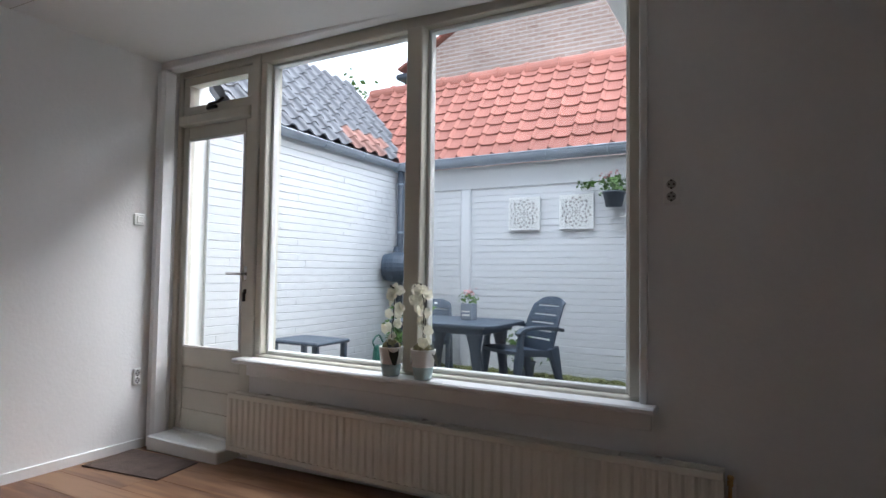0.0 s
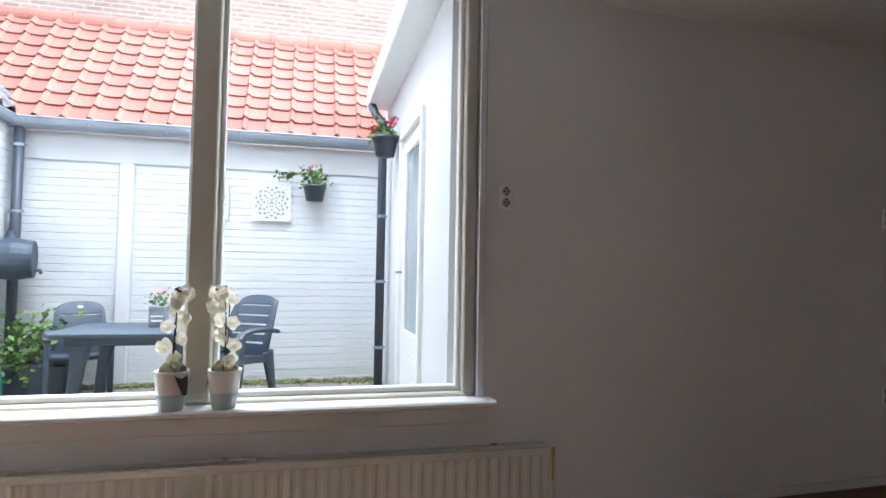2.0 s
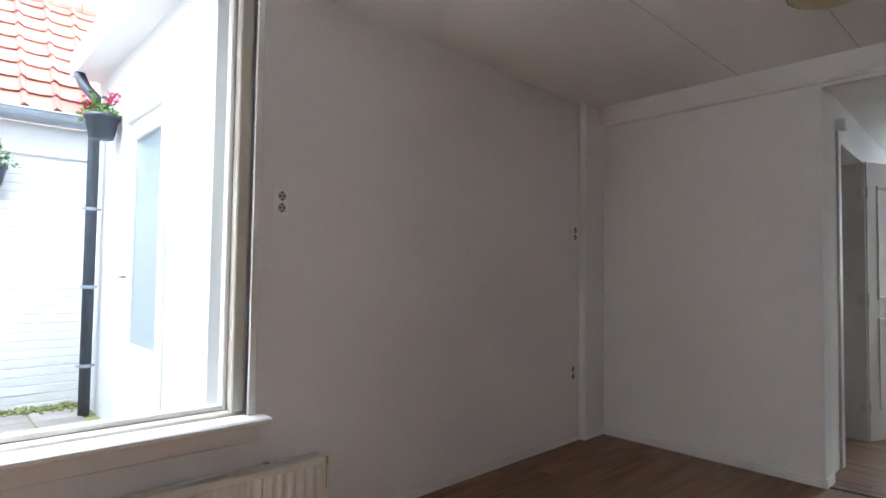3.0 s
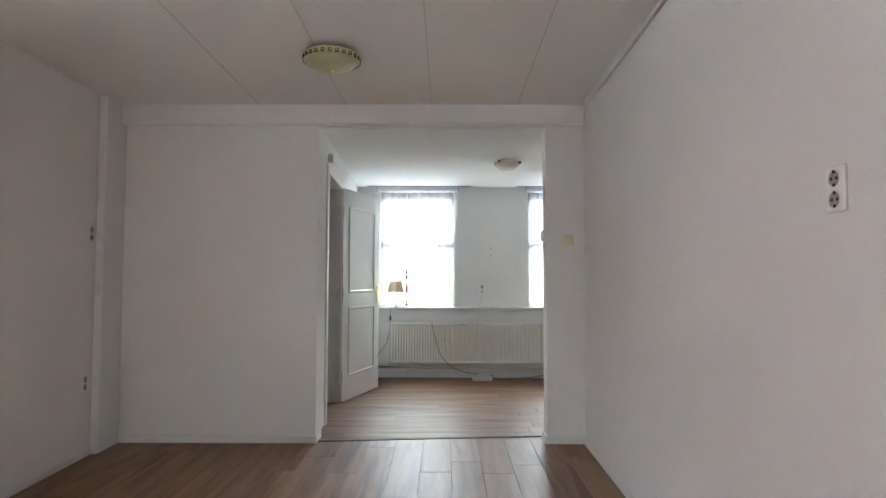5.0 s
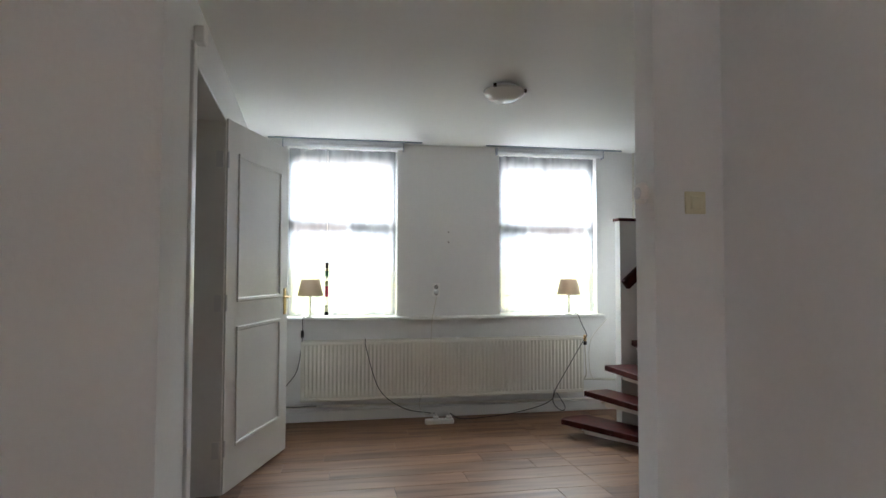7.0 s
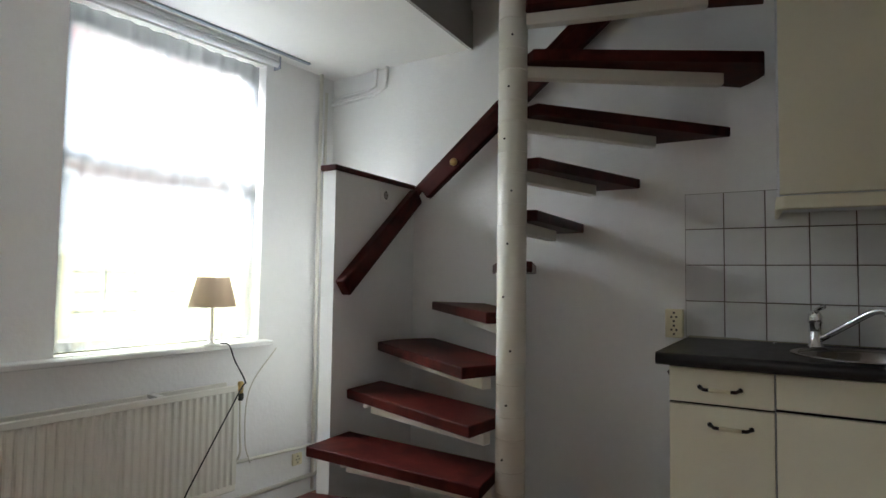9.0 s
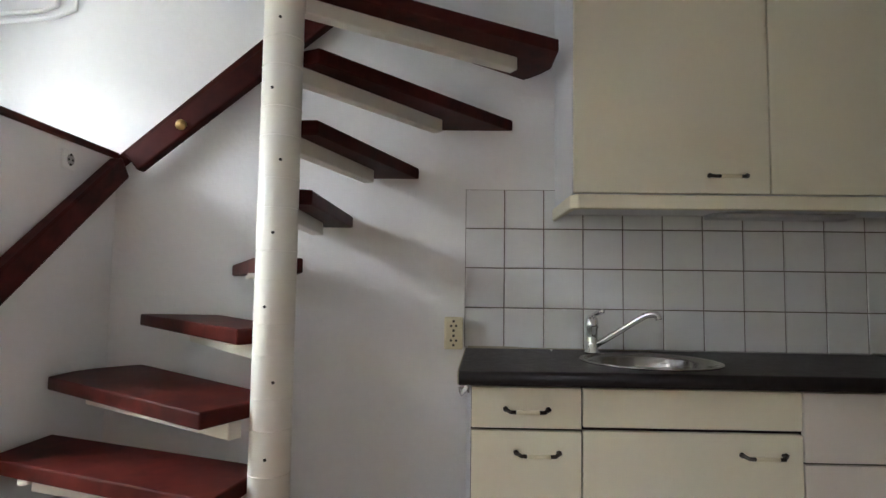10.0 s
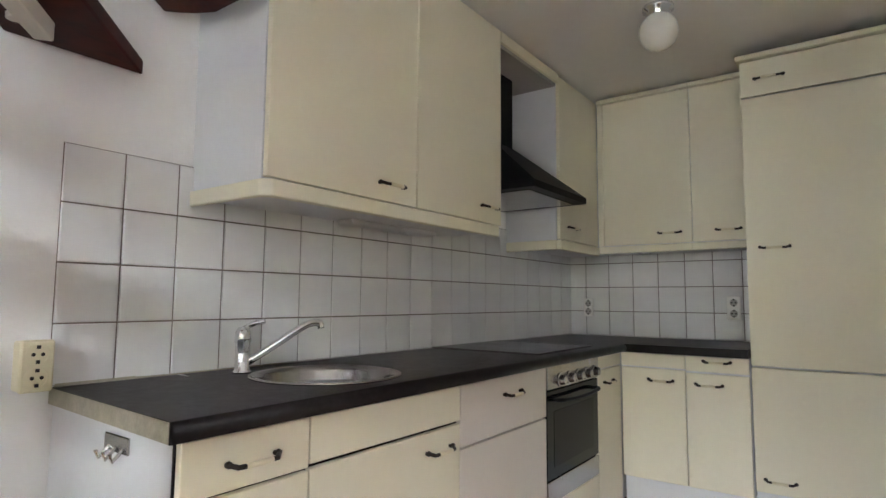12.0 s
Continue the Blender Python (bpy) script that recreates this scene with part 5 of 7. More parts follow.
def table_lamp(x, y, z):
    l = thing("table_lamp", (x, y, z), "small table lamp with cream fabric shade on sill", "table lamp", "sill lamps")
    bm = bmesh.new()
    lathe(bm, [(0.036, 0.0), (0.036, 0.006), (0.012, 0.014), (0.008, 0.03), (0.007, 0.20), (0.012, 0.21), (0.004, 0.22)], (x, y, z), "z", 20)
    part("base", bm, "plastic", l, "slender white lamp foot", smooth=True)
    bm = bmesh.new()
    lathe(bm, [(0.108, 0.185), (0.074, 0.325)], (x, y, z), "z", 28)
    bmesh.ops.delete(bm, geom=[f for f in bm.faces if len(f.verts) > 4], context="FACES_ONLY")
    lathe(bm, [(0.1065, 0.1855), (0.0725, 0.3245)], (x, y, z), "z", 28)
    bmesh.ops.delete(bm, geom=[f for f in bm.faces if len(f.verts) > 4], context="FACES_ONLY")
    part("shade", bm, "shade", l, "conical cream fabric shade", smooth=True)
    return l


table_lamp(5.085, -1.755, 0.783)
table_lamp(5.085, 0.56, 0.783)


def cable(name, pts, r, mat, label):
    bm = tube(bmesh.new(), curve_points(pts, 6), r, 6)
    return solid(name, bm, mat, label, "cable", "loose cables", smooth=True)


RXF = EX - 0.135     # face of the street radiator
cable("lamp_cable", [(5.08, -1.80, 0.79), (5.055, -1.83, 0.78), (5.045, -1.86, 0.70), (5.0, -1.89, 0.60), (5.0, -1.86, 0.56), (4.985, -1.60, 0.16), (4.97, -1.52, 0.03), (4.95, -1.2, -0.05), (4.93, -0.75, -0.08), (4.852, -0.60, -0.01)], 0.0035, "cable_black", "dark lamp cable trailing to the power strip")
cable("lamp_cable", [(5.08, 0.60, 0.79), (5.055, 0.62, 0.77), (5.05, 0.62, 0.62), (5.04, 0.66, 0.35), (5.04, 0.76, 0.20), (5.05, 0.78, 0.06), (5.04, 0.5, 0.05)], 0.0035, "cable_black", "dark lamp cable hanging beside the radiator")
bm = boxes((5.04, 5.06, 0.608, 0.632, 0.62, 0.68), bevel=0.004)
solid("inline_switch", bm, "cable_black", "black inline switch on the lamp cable", "switch")
cable("radiator_cable", [(5.06, 0.10, 0.60), (RXF - 0.006, 0.10, 0.59), (RXF - 0.007, 0.09, 0.52), (RXF - 0.01, -0.02, 0.18), (RXF - 0.02, -0.22, 0.02), (RXF - 0.05, -0.42, -0.02), (4.852, -0.47, 0.0)], 0.0035, "cable_black", "dark cable looping over the radiator to the strip")
cable("charger_cable", [(EX - 0.03, -0.527, 0.95), (EX - 0.01, -0.50, 0.80), (EX - 0.078, -0.48, 0.785), (EX - 0.078, -0.48, 0.75), (RXF - 0.006, -0.46, 0.58), (RXF - 0.007, -0.45, 0.30), (RXF - 0.01, -0.36, 0.06), (4.90, -0.40, -0.02), (4.86, -0.46, 0.0)], 0.003, "cable_white", "thin white cable from wall socket to strip")
cable("knot_cable", [(4.985, -1.57, 0.13), (4.96, -1.55, 0.02), (4.95, -1.62, -0.05), (4.96, -1.66, -0.02), (4.98, -1.59, 0.10)], 0.0035, "cable_black", "knotted black cable beside the radiator")
cable("coax_cable", [(5.07, -2.12, 0.74), (5.05, -1.95, 0.55), (5.06, -1.94, 0.30), (5.07, -1.98, 0.18)], 0.003, "cable_white", "thin grey cable beside the radiator")

strip = thing("power_strip", (4.85, -0.51, floor_z(4.85)), "white power strip with plugs lying on the floor", "power strip")
zf = floor_z(4.85)
part("body", boxes((4.825, 4.88, -0.63, -0.39, zf, zf + 0.04), bevel=0.006), "plastic", strip)
for y in (-0.59, -0.48):
    bm = boxes((4.832, 4.873, y - 0.022, y + 0.022, zf + 0.04, zf + 0.062), bevel=0.004)
    lathe(bm, [(0.006, zf + 0.062), (0.005, zf + 0.09)], (4.852, y, 0), "z", 8)
    part("plug", bm, "plastic", strip)


def pipe_run(name, pts, r, label, mat="radiator"):
    return solid(name, tube(bmesh.new(), pts, r, 10), mat, label, "pipe", "heating pipes", smooth=True)


pipe_run("heating_pipe", [(EX - 0.035, 0.80, 0.035), (EX - 0.035, -2.50, 0.0)], 0.011, "cream heating pipe running above the skirting")
pipe_run("heating_pipe", [(EX - 0.035, -1.88, 0.19), (EX - 0.035, -2.52, 0.16)], 0.009, "thin cream pipe from radiator to corner")
pipe_run("riser_pipe", [(EX - 0.03, -2.42, -0.08), (EX - 0.03, -2.42, 2.30)], 0.011, "cream riser pipe in the room's corner")
pipe_run("riser_pipe", [(EX - 0.03, -2.46, -0.08), (EX - 0.03, -2.46, 2.2)], 0.009, "thin cream riser pipe in the room's corner")
pipe_run("wall_pipe", [(EX - 0.04, -2.50, 2.17), (4.86, -2.54, 2.19), (4.80, -2.545, 2.21), (4.79, -2.545, 2.305)], 0.010, "painted pipe along the wall below the ceiling", "plaster")
pipe_run("wall_pipe", [(EX - 0.04, -2.50, 2.135), (4.80, -2.54, 2.16), (4.72, -2.548, 2.19), (4.71, -2.548, 2.305)], 0.010, "painted pipe along the wall below the ceiling", "plaster")


def socket(name, c, n, holes, mat="plastic", w=0.068, gap=0.053, plug=False, label="white double wall socket"):
    """Wall socket at c; n: way off the wall; holes: number of outlets, one above the other."""
    c, n = Vector(c), Vector(n).normalized()
    turn = Matrix.Translation(c) @ n.to_track_quat("Z", "Y").to_matrix().to_4x4()
    s = thing(name, c, label, "wall socket", "wall sockets")
    h = gap * holes + 0.012
    bm = boxes((-w / 2, w / 2, -h / 2, h / 2, 0, 0.012), bevel=0.004)
    bm.transform(turn)
    part("plate", bm, mat, s)
    for i in range(holes):
        y = (i - (holes - 1) / 2) * gap
        bm = bmesh.new()
        lathe(bm, [(0.025, 0.012), (0.025, 0.014), (0.021, 0.0145), (0.0195, 0.004)], (0, y, 0), "z", 22, False)
        bm.transform(turn)
        well = part("outlet", bm, mat, s)
        bm = bmesh.new()
        for x in (-0.0095, 0.0095):
            lathe(bm, [(0.0045, 0.0128), (0.0045, 0.0135)], (x, y, 0), "z", 8)
        box(bm, -0.004, 0.004, y + 0.013, y + 0.021, 0.0125, 0.0145)
        box(bm, -0.004, 0.004, y - 0.021, y - 0.013, 0.0125, 0.0145)
        bm.transform(turn)
        part("contacts", bm, "dark", well)
        bm = bmesh.new()
        lathe(bm, [(0.0195, 0.0122), (0.0195, 0.0127)], (0, y, 0), "z", 22)
        bm.transform(turn)
        part("recess", bm, "ivory" if mat == "ivory" else "shaft", well)
    if plug:
        bm = bmesh.new()
        lathe(bm, [(0.02, 0.012), (0.02, 0.035), (0.012, 0.05), (0.006, 0.06)], (0, -0.012, 0), "z", 14)
        bm.transform(turn)
        part("plug", bm, "cabinet_side", s)
    return s


socket("wall_socket", (-0.58, NY, 1.462), (0, -1, 0), 2)
socket("wall_socket", (1.66, NY, 1.445), (0, -1, 0), 2, w=0.05, gap=0.05)
socket("wall_socket", (1.64, NY, 0.47), (0, -1, 0), 2, w=0.05, gap=0.05)
socket("wall_socket", (-0.667, SY, 1.391), (0, 1, 0), 2)
socket("wall_socket", (WX, 2.10, 0.36), (1, 0, 0), 2, w=0.05, gap=0.05)
socket("wall_socket", (EX, -0.527, 1.01), (-1, 0, 0), 2, plug=True, label="white double wall socket with a charger plugged in")
sk = socket("wall_socket", KM @ Vector((3.215, KY + 0.042, 0.945)), KM.to_3x3() @ Vector((0, 1, 0)), 2, "ivory", label="ivory surface-mounted double socket beside the worktop")
bm = boxes((3.182, 3.248, KY + 0.002, KY + 0.044, 0.888, 1.002), bevel=0.004)
bm.transform(KM)
part("back_box", bm, "ivory", sk)
socket("wall_socket", KM @ Vector((KX + 0.009, -2.575, 1.062)), KM.to_3x3() @ Vector((1, 0, 0)), 2, label="white double wall socket on the tiles", w=0.06, gap=0.05)
socket("wall_socket", KM @ Vector((KX + 0.009, -1.74, 1.068)), KM.to_3x3() @ Vector((1, 0, 0)), 2, label="grey double wall socket on the tiles", w=0.07, gap=0.06)
socket("wall_socket", KM @ Vector((4.53, -2.47, 1.525)), KM.to_3x3() @ Vector((-1, 0, 0)), 1, label="white single wall socket on the half wall")
socket("wall_socket", (EX, -2.33, 0.10), (-1, 0, 0), 1, "ivory", label="low ivory wall box above the skirting")


def light_switch(c, n, mat, label):
    c, n = Vector(c), Vector(n)
    turn = Matrix.Translation(c) @ n.to_track_quat("Z", "Y").to_matrix().to_4x4()
    s = thing("light_switch", c, label, "light switch", "light switches")
    for name, d in (("plate", (-0.04, 0.04, -0.04, 0.04, 0, 0.010)), ("rocker", (-0.024, 0.024, -0.024, 0.024, 0.010, 0.016))):
        bm = boxes(d, bevel=0.003)
        bm.transform(turn)
        part(name, bm, mat, s)


light_switch((PX - 0.0, -0.935, 1.425), (-1, 0, 0), "ivory", "square ivory light switch beside the opening")
light_switch((WX, 2.08, 1.43), (1, 0, 0), "plastic", "square white light switch beside the garden door")
th = thing("thermostat", (PX + 0.075, -0.78, 1.465), "round white wall thermostat inside the opening", "thermostat")
bm = bmesh.new()
lathe(bm, [(0.040, 0.0), (0.040, 0.012), (0.034, 0.02), (0.001, 0.021)], (PX + 0.075, -0.78, 1.465), "y", 28)
part("body", bm, "plastic", th, smooth=True)
bm = bmesh.new()
lathe(bm, [(0.022, 0.021), (0.022, 0.026), (0.001, 0.027)], (PX + 0.075, -0.78, 1.465), "y", 24)
part("dial", bm, "cabinet_side", th)
for z in (1.527, 1.437):
    bm = bmesh.new()
    lathe(bm, [(0.008, -0.002), (0.008, 0.001)], (EX, -0.64, z), "x", 10)
    solid("wall_plug", bm, "shaft", "small empty screw hole in the plaster", "screw hole", "screw holes")


# ceiling lamps
def bowl_lamp(c, r, rim):
    l = thing("ceiling_lamp", c, "opal glass ceiling lamp with brass ornamental rim" if rim else "small opal glass bowl lamp with three clips", "ceiling lamp", "ceiling lamps")
    c = Vector(c)
    bm = bmesh.new()
    lathe(bm, [(r * 0.62, 0.0), (r * 0.66, -0.012), (r * 0.66, -0.02)], c, "z", 32)
    part("base", bm, "brass" if rim else "plastic", l, smooth=True)
    bm = bmesh.new()
    prof = [(r, -0.03), (r * 0.97, -0.045), (r * 0.85, -0.065), (r * 0.6, -0.085), (r * 0.3, -0.094), (0.001, -0.097)]
    lathe(bm, prof, c, "z", 40)
    part("bowl", bm, "opal_yellow" if rim else "opal", l, "opal glass bowl", smooth=True)
    if rim:
        bm = bmesh.new()
        lathe(bm, [(r * 0.72, -0.004), (r * 1.06, -0.014), (r * 1.10, -0.024), (r * 1.06, -0.05), (r * 0.99, -0.055), (r * 1.0, -0.03)], c, "z", 40)
        ring = part("rim", bm, "opal_yellow", l, "pale rim with raised key pattern", smooth=True)
        for i in range(26):
            a = 2 * math.pi * i / 26
            bm = boxes((-0.014, 0.010, -0.003, 0.002, -0.048, -0.045), (0.007, 0.010, -0.003, 0.002, -0.045, -0.028), (-0.008, 0.007, -0.003, 0.002, -0.030, -0.027), (-0.008, -0.005, -0.003, 0.002, -0.040, -0.030), (-0.005, 0.002, -0.003, 0.002, -0.040, -0.037))
            bm.transform(Matrix.Translation(c) @ Matrix.Rotation(a, 4, "Z") @ Matrix.Translation((0, -r * 1.085, 0)))
            part("key_motif", bm, "bronze", ring)
        bm = bmesh.new()
        lathe(bm, [(0.012, -0.096), (0.008, -0.108), (0.001, -0.112)], c, "z", 12)
        part("finial", bm, "brass", l)
    else:
        for i in range(3):
            a = 2 * math.pi * i / 3 + 0.35
            bm = bmesh.new()
            lathe(bm, [(0.010, -0.01), (0.010, 0.01)], c + Vector((math.cos(a) * (r + 0.005), math.sin(a) * (r + 0.005), -0.028)), "z", 10)
            part("clip", bm, "bronze", l)
    return l


bowl_lamp((1.02, 0.572, 2.405), 0.145, True)
bowl_lamp((3.44, -0.66, C2), 0.125, False)
gl = thing("globe_lamp", (1.305, -1.99, C2), "round opal globe lamp with chrome cap", "ceiling lamp", "ceiling lamps")
bm = bmesh.new()
lathe(bm, [(0.062, 0.0), (0.062, -0.012), (0.048, -0.02), (0.05, -0.04), (0.045, -0.045)], (1.305, -1.99, C2), "z", 28)
part("cap", bm, "chrome", gl, smooth=True)
bm = bmesh.new()
bmesh.ops.create_uvsphere(bm, u_segments=28, v_segments=18, radius=0.078, matrix=Matrix.Translation((1.305, -1.99, C2 - 0.105)))
part("globe", bm, "opal", gl, "opal glass globe", smooth=True)

# ornament ribbon in the street window
orn = thing("window_ribbon", (5.11, 0.43, 0.82), "striped hanging ribbon ornament in the street window", "ornament")
for z0, z1, m in ((0.80, 0.83, "black"), (0.83, 0.87, "ivory"), (0.87, 0.885, "dark"), (0.96, 1.05, "red"), (1.05, 1.09, "ivory"), (1.13, 1.18, "green_can"), (1.18, 1.20, "ivory"), (1.20, 1.25, "dark")):
    part("stripe", boxes((5.108, 5.114, 0.41, 0.44, z0, z1)), m, orn)
part("cord", tube(bmesh.new(), [(5.111, 0.425, 0.82), (5.111, 0.425, 2.22)], 0.002, 6), "cable_white", orn)

# doormat
bm = bmesh.new()
prism(bm, [(-3.90, 1.72), (-3.26, 1.78), (-3.32, 2.10), (-3.95, 2.08)], -0.001, 0.009, 0.004)
for v in bm.verts:
    v.co.z += back_floor_z(v.co.x)
solid("doormat", bm, "mat", "flat grey-brown doormat before the garden door", "doormat")


# orchids on the garden window's ledge
def orchid(x, y, z, seed, lean, leaves):
    rnd = random.Random(seed)
    o = thing("orchid", (x, y, z), "white artificial orchid in a frosted glass pot", "potted plant", "ledge orchids")
    bm = bmesh.new()
    lathe(bm, [(0.042, 0.0), (0.046, 0.004), (0.052, 0.045), (0.056, 0.066)], (x, y, z), "z", 28)
    part("pot_foot", bm, "aqua", o, "aqua frosted lower half of the pot", smooth=True)
    bm = bmesh.new()
    lathe(bm, [(0.056, 0.066), (0.066, 0.148), (0.067, 0.156), (0.062, 0.156), (0.054, 0.12)], (x, y, z), "z", 28)
    part("pot_wall", bm, "plastic", o, smooth=True)
    bm = bmesh.new()
    lathe(bm, [(0.056, 0.13), (0.048, 0.165), (0.026, 0.19), (0.001, 0.195)], (x, y, z), "z", 20)
    for v in bm.verts:
        v.co += Vector((rnd.uniform(-1, 1), rnd.uniform(-1, 1), rnd.uniform(-1, 1))) * 0.004
    part("moss", bm, "soil", o)
    pts = curve_points([(x, y, z + 0.13), (x + lean * 0.2, y, z + 0.25), (x + lean * 0.6, y + 0.01, z + 0.38), (x + lean * 1.5, y - 0.01, z + 0.46), (x + lean * 2.6, y - 0.02, z + 0.475)], 6)
    part("stem", tube(bmesh.new(), pts, 0.003, 6, 0.6), "stem", o)
    part("stake", tube(bmesh.new(), [(x + 0.004, y + 0.006, z + 0.13), (x + 0.01, y + 0.01, z + 0.49)], 0.0025, 6), "stem", o)
    for k in range(17):
        f = 0.16 + 0.76 * k / 16
        c = pts[int(f * (len(pts) - 1))] + Vector((rnd.uniform(-0.042, 0.042), rnd.uniform(-0.04, 0.02), rnd.uniform(-0.02, 0.02)))
        bm = bmesh.new()
        face = Matrix.Translation(c) @ Euler((radians(rnd.uniform(60, 110)), rnd.uniform(-0.4, 0.4), rnd.uniform(-0.9, 0.9))).to_matrix().to_4x4()
        for i in range(5):
            a = 2 * math.pi * i / 5 + rnd.uniform(-0.1, 0.1)
            length, wide = rnd.uniform(0.024, 0.034), rnd.uniform(0.012, 0.018)
            ring = []
            for u, wd, up in ((0.0, 0.2, 0.0), (0.4, 0.95, 0.004), (0.75, 0.9, 0.005), (1.0, 0.25, 0.001)):
                for s in (-1, 0, 1):
                    p = Vector((math.cos(a), math.sin(a), 0)) * length * u + Vector((-math.sin(a), math.cos(a), 0)) * wide * wd * s + Vector((0, 0, up + (0.003 if s == 0 else 0)))
                    ring.append(bm.verts.new(face @ p))
            for r in range(3):
                for q in range(2):
                    i0 = r * 3 + q
                    bm.faces.new((ring[i0], ring[i0 + 1], ring[i0 + 4], ring[i0 + 3]))
        part("blossom", bm, "petal", o, smooth=True)
    for k in range(6):
        c = pts[-1 - k // 2] + Vector((rnd.uniform(-0.02, 0.02), rnd.uniform(-0.015, 0.01), rnd.uniform(-0.005, 0.02)))
        bm = bmesh.new()
        bmesh.ops.create_icosphere(bm, subdivisions=1, radius=0.006, matrix=Matrix.Translation(c))
        part("bud", bm, "stem", o)
    for k, (dx, dy) in enumerate(leaves):
        bm = bmesh.new()
        base = Vector((x, y, z + 0.165))
        rows = []
        for u in range(7):
            t = u / 6
            c = base + Vector((dx * t, dy * t, 0.03 * math.sin(t * 3.0) - 0.10 * t * t))
            wd = 0.032 * math.sqrt(math.sin(math.pi * (0.10 + 0.87 * t)))
            s = Vector((-dy, dx, 0)).normalized() * wd
            rows.append([bm.verts.new(c - s), bm.verts.new(c - Vector((0, 0, 0.004))), bm.verts.new(c + s)])
        for a, b in zip(rows, rows[1:]):
            for i in range(2):
                bm.faces.new((a[i], a[i + 1], b[i + 1], b[i]))
        part("leaf", bm, "stem", o, "dark drooping orchid leaf", smooth=True)
    return o


orchid(-1.99, 2.25, 0.54, 3, 0.012, ((0.062, -0.06), (-0.05, 0.03)))
orchid(-1.79, 2.25, 0.54, 8, -0.008, ((0.085, 0.01), (-0.075, 0.01), (0.03, 0.05)))


# ---- kitchen tiles ----
def tile_mesh(w, h, t):
    bm = bmesh.new()
    box(bm, -w / 2, w / 2, 0, t, -h / 2, h / 2)
    top = [e for e in bm.edges if all(v.co.y > t * 0.9 for v in e.verts)]
    bmesh.ops.bevel(bm, geom=top, offset=0.002, segments=1, profile=0.5, affect="EDGES")
    return mesh_of("tile", bm, "tile")


def tiled(name, origin, direction, cols, rows, pw, ph, label):
    """Grout bed with single tiles; direction: unit way along the wall; tiles look to its left-hand normal."""
    o, d = Vector(origin), Vector(direction)
    nrm = Vector((0, 0, 1)).cross(d) * -1 if d.x < 0 else Vector((0, 0, 1)).cross(d)
    nrm = Vector((0, 1, 0)) if abs(d.x) > 0.5 else Vector((1, 0, 0))
    ang = 0.0 if abs(d.x) > 0.5 else -math.pi / 2
    e = o + d * (cols * pw) + nrm * 0.004 + Vector((0, 0, rows * ph))
    bm = boxes((min(o.x, e.x), max(o.x, e.x), min(o.y, e.y), max(o.y, e.y), o.z, e.z))
    bed = solid(name, bm, "grout", label, "wall tiles", kind=STRUCT)
    me = tile_mesh(pw - 0.004, ph - 0.004, 0.0065)
    rnd = random.Random(2)
    for r in range(rows):
        for c in range(cols):
            t = new("tile", me)
            t.parent = bed
            p = o + d * ((c + 0.5) * pw) + nrm * 0.002 + Vector((0, 0, (r + 0.5) * ph))
            t.matrix_basis = Matrix.Translation(p) @ Matrix.Rotation(ang + rnd.uniform(-0.004, 0.004), 4, "Z") @ Matrix.Rotation(rnd.uniform(-0.003, 0.003), 4, "X")
    return bed


before = set(bpy.data.objects)
tiled("tiles_kitchen", (3.174, KY, 0.890), (-1, 0, 0), 20, 4, 0.147, 0.1487, "white glazed wall tiles with dark joints behind the worktop")
settle(KT, before)
before = set(bpy.data.objects)
tiled("tiles_kitchen_end", (KX, KY + 0.012, 0.890), (0, 1, 0), 8, 4, 0.150, 0.1487, "white glazed wall tiles on the kitchen's end wall")
settle(KM, before)


# ---- courtyard ----
GZ = 0.10            # paving
LX, BY, RX = -3.90, 5.20, -0.78   # left, back and right wall


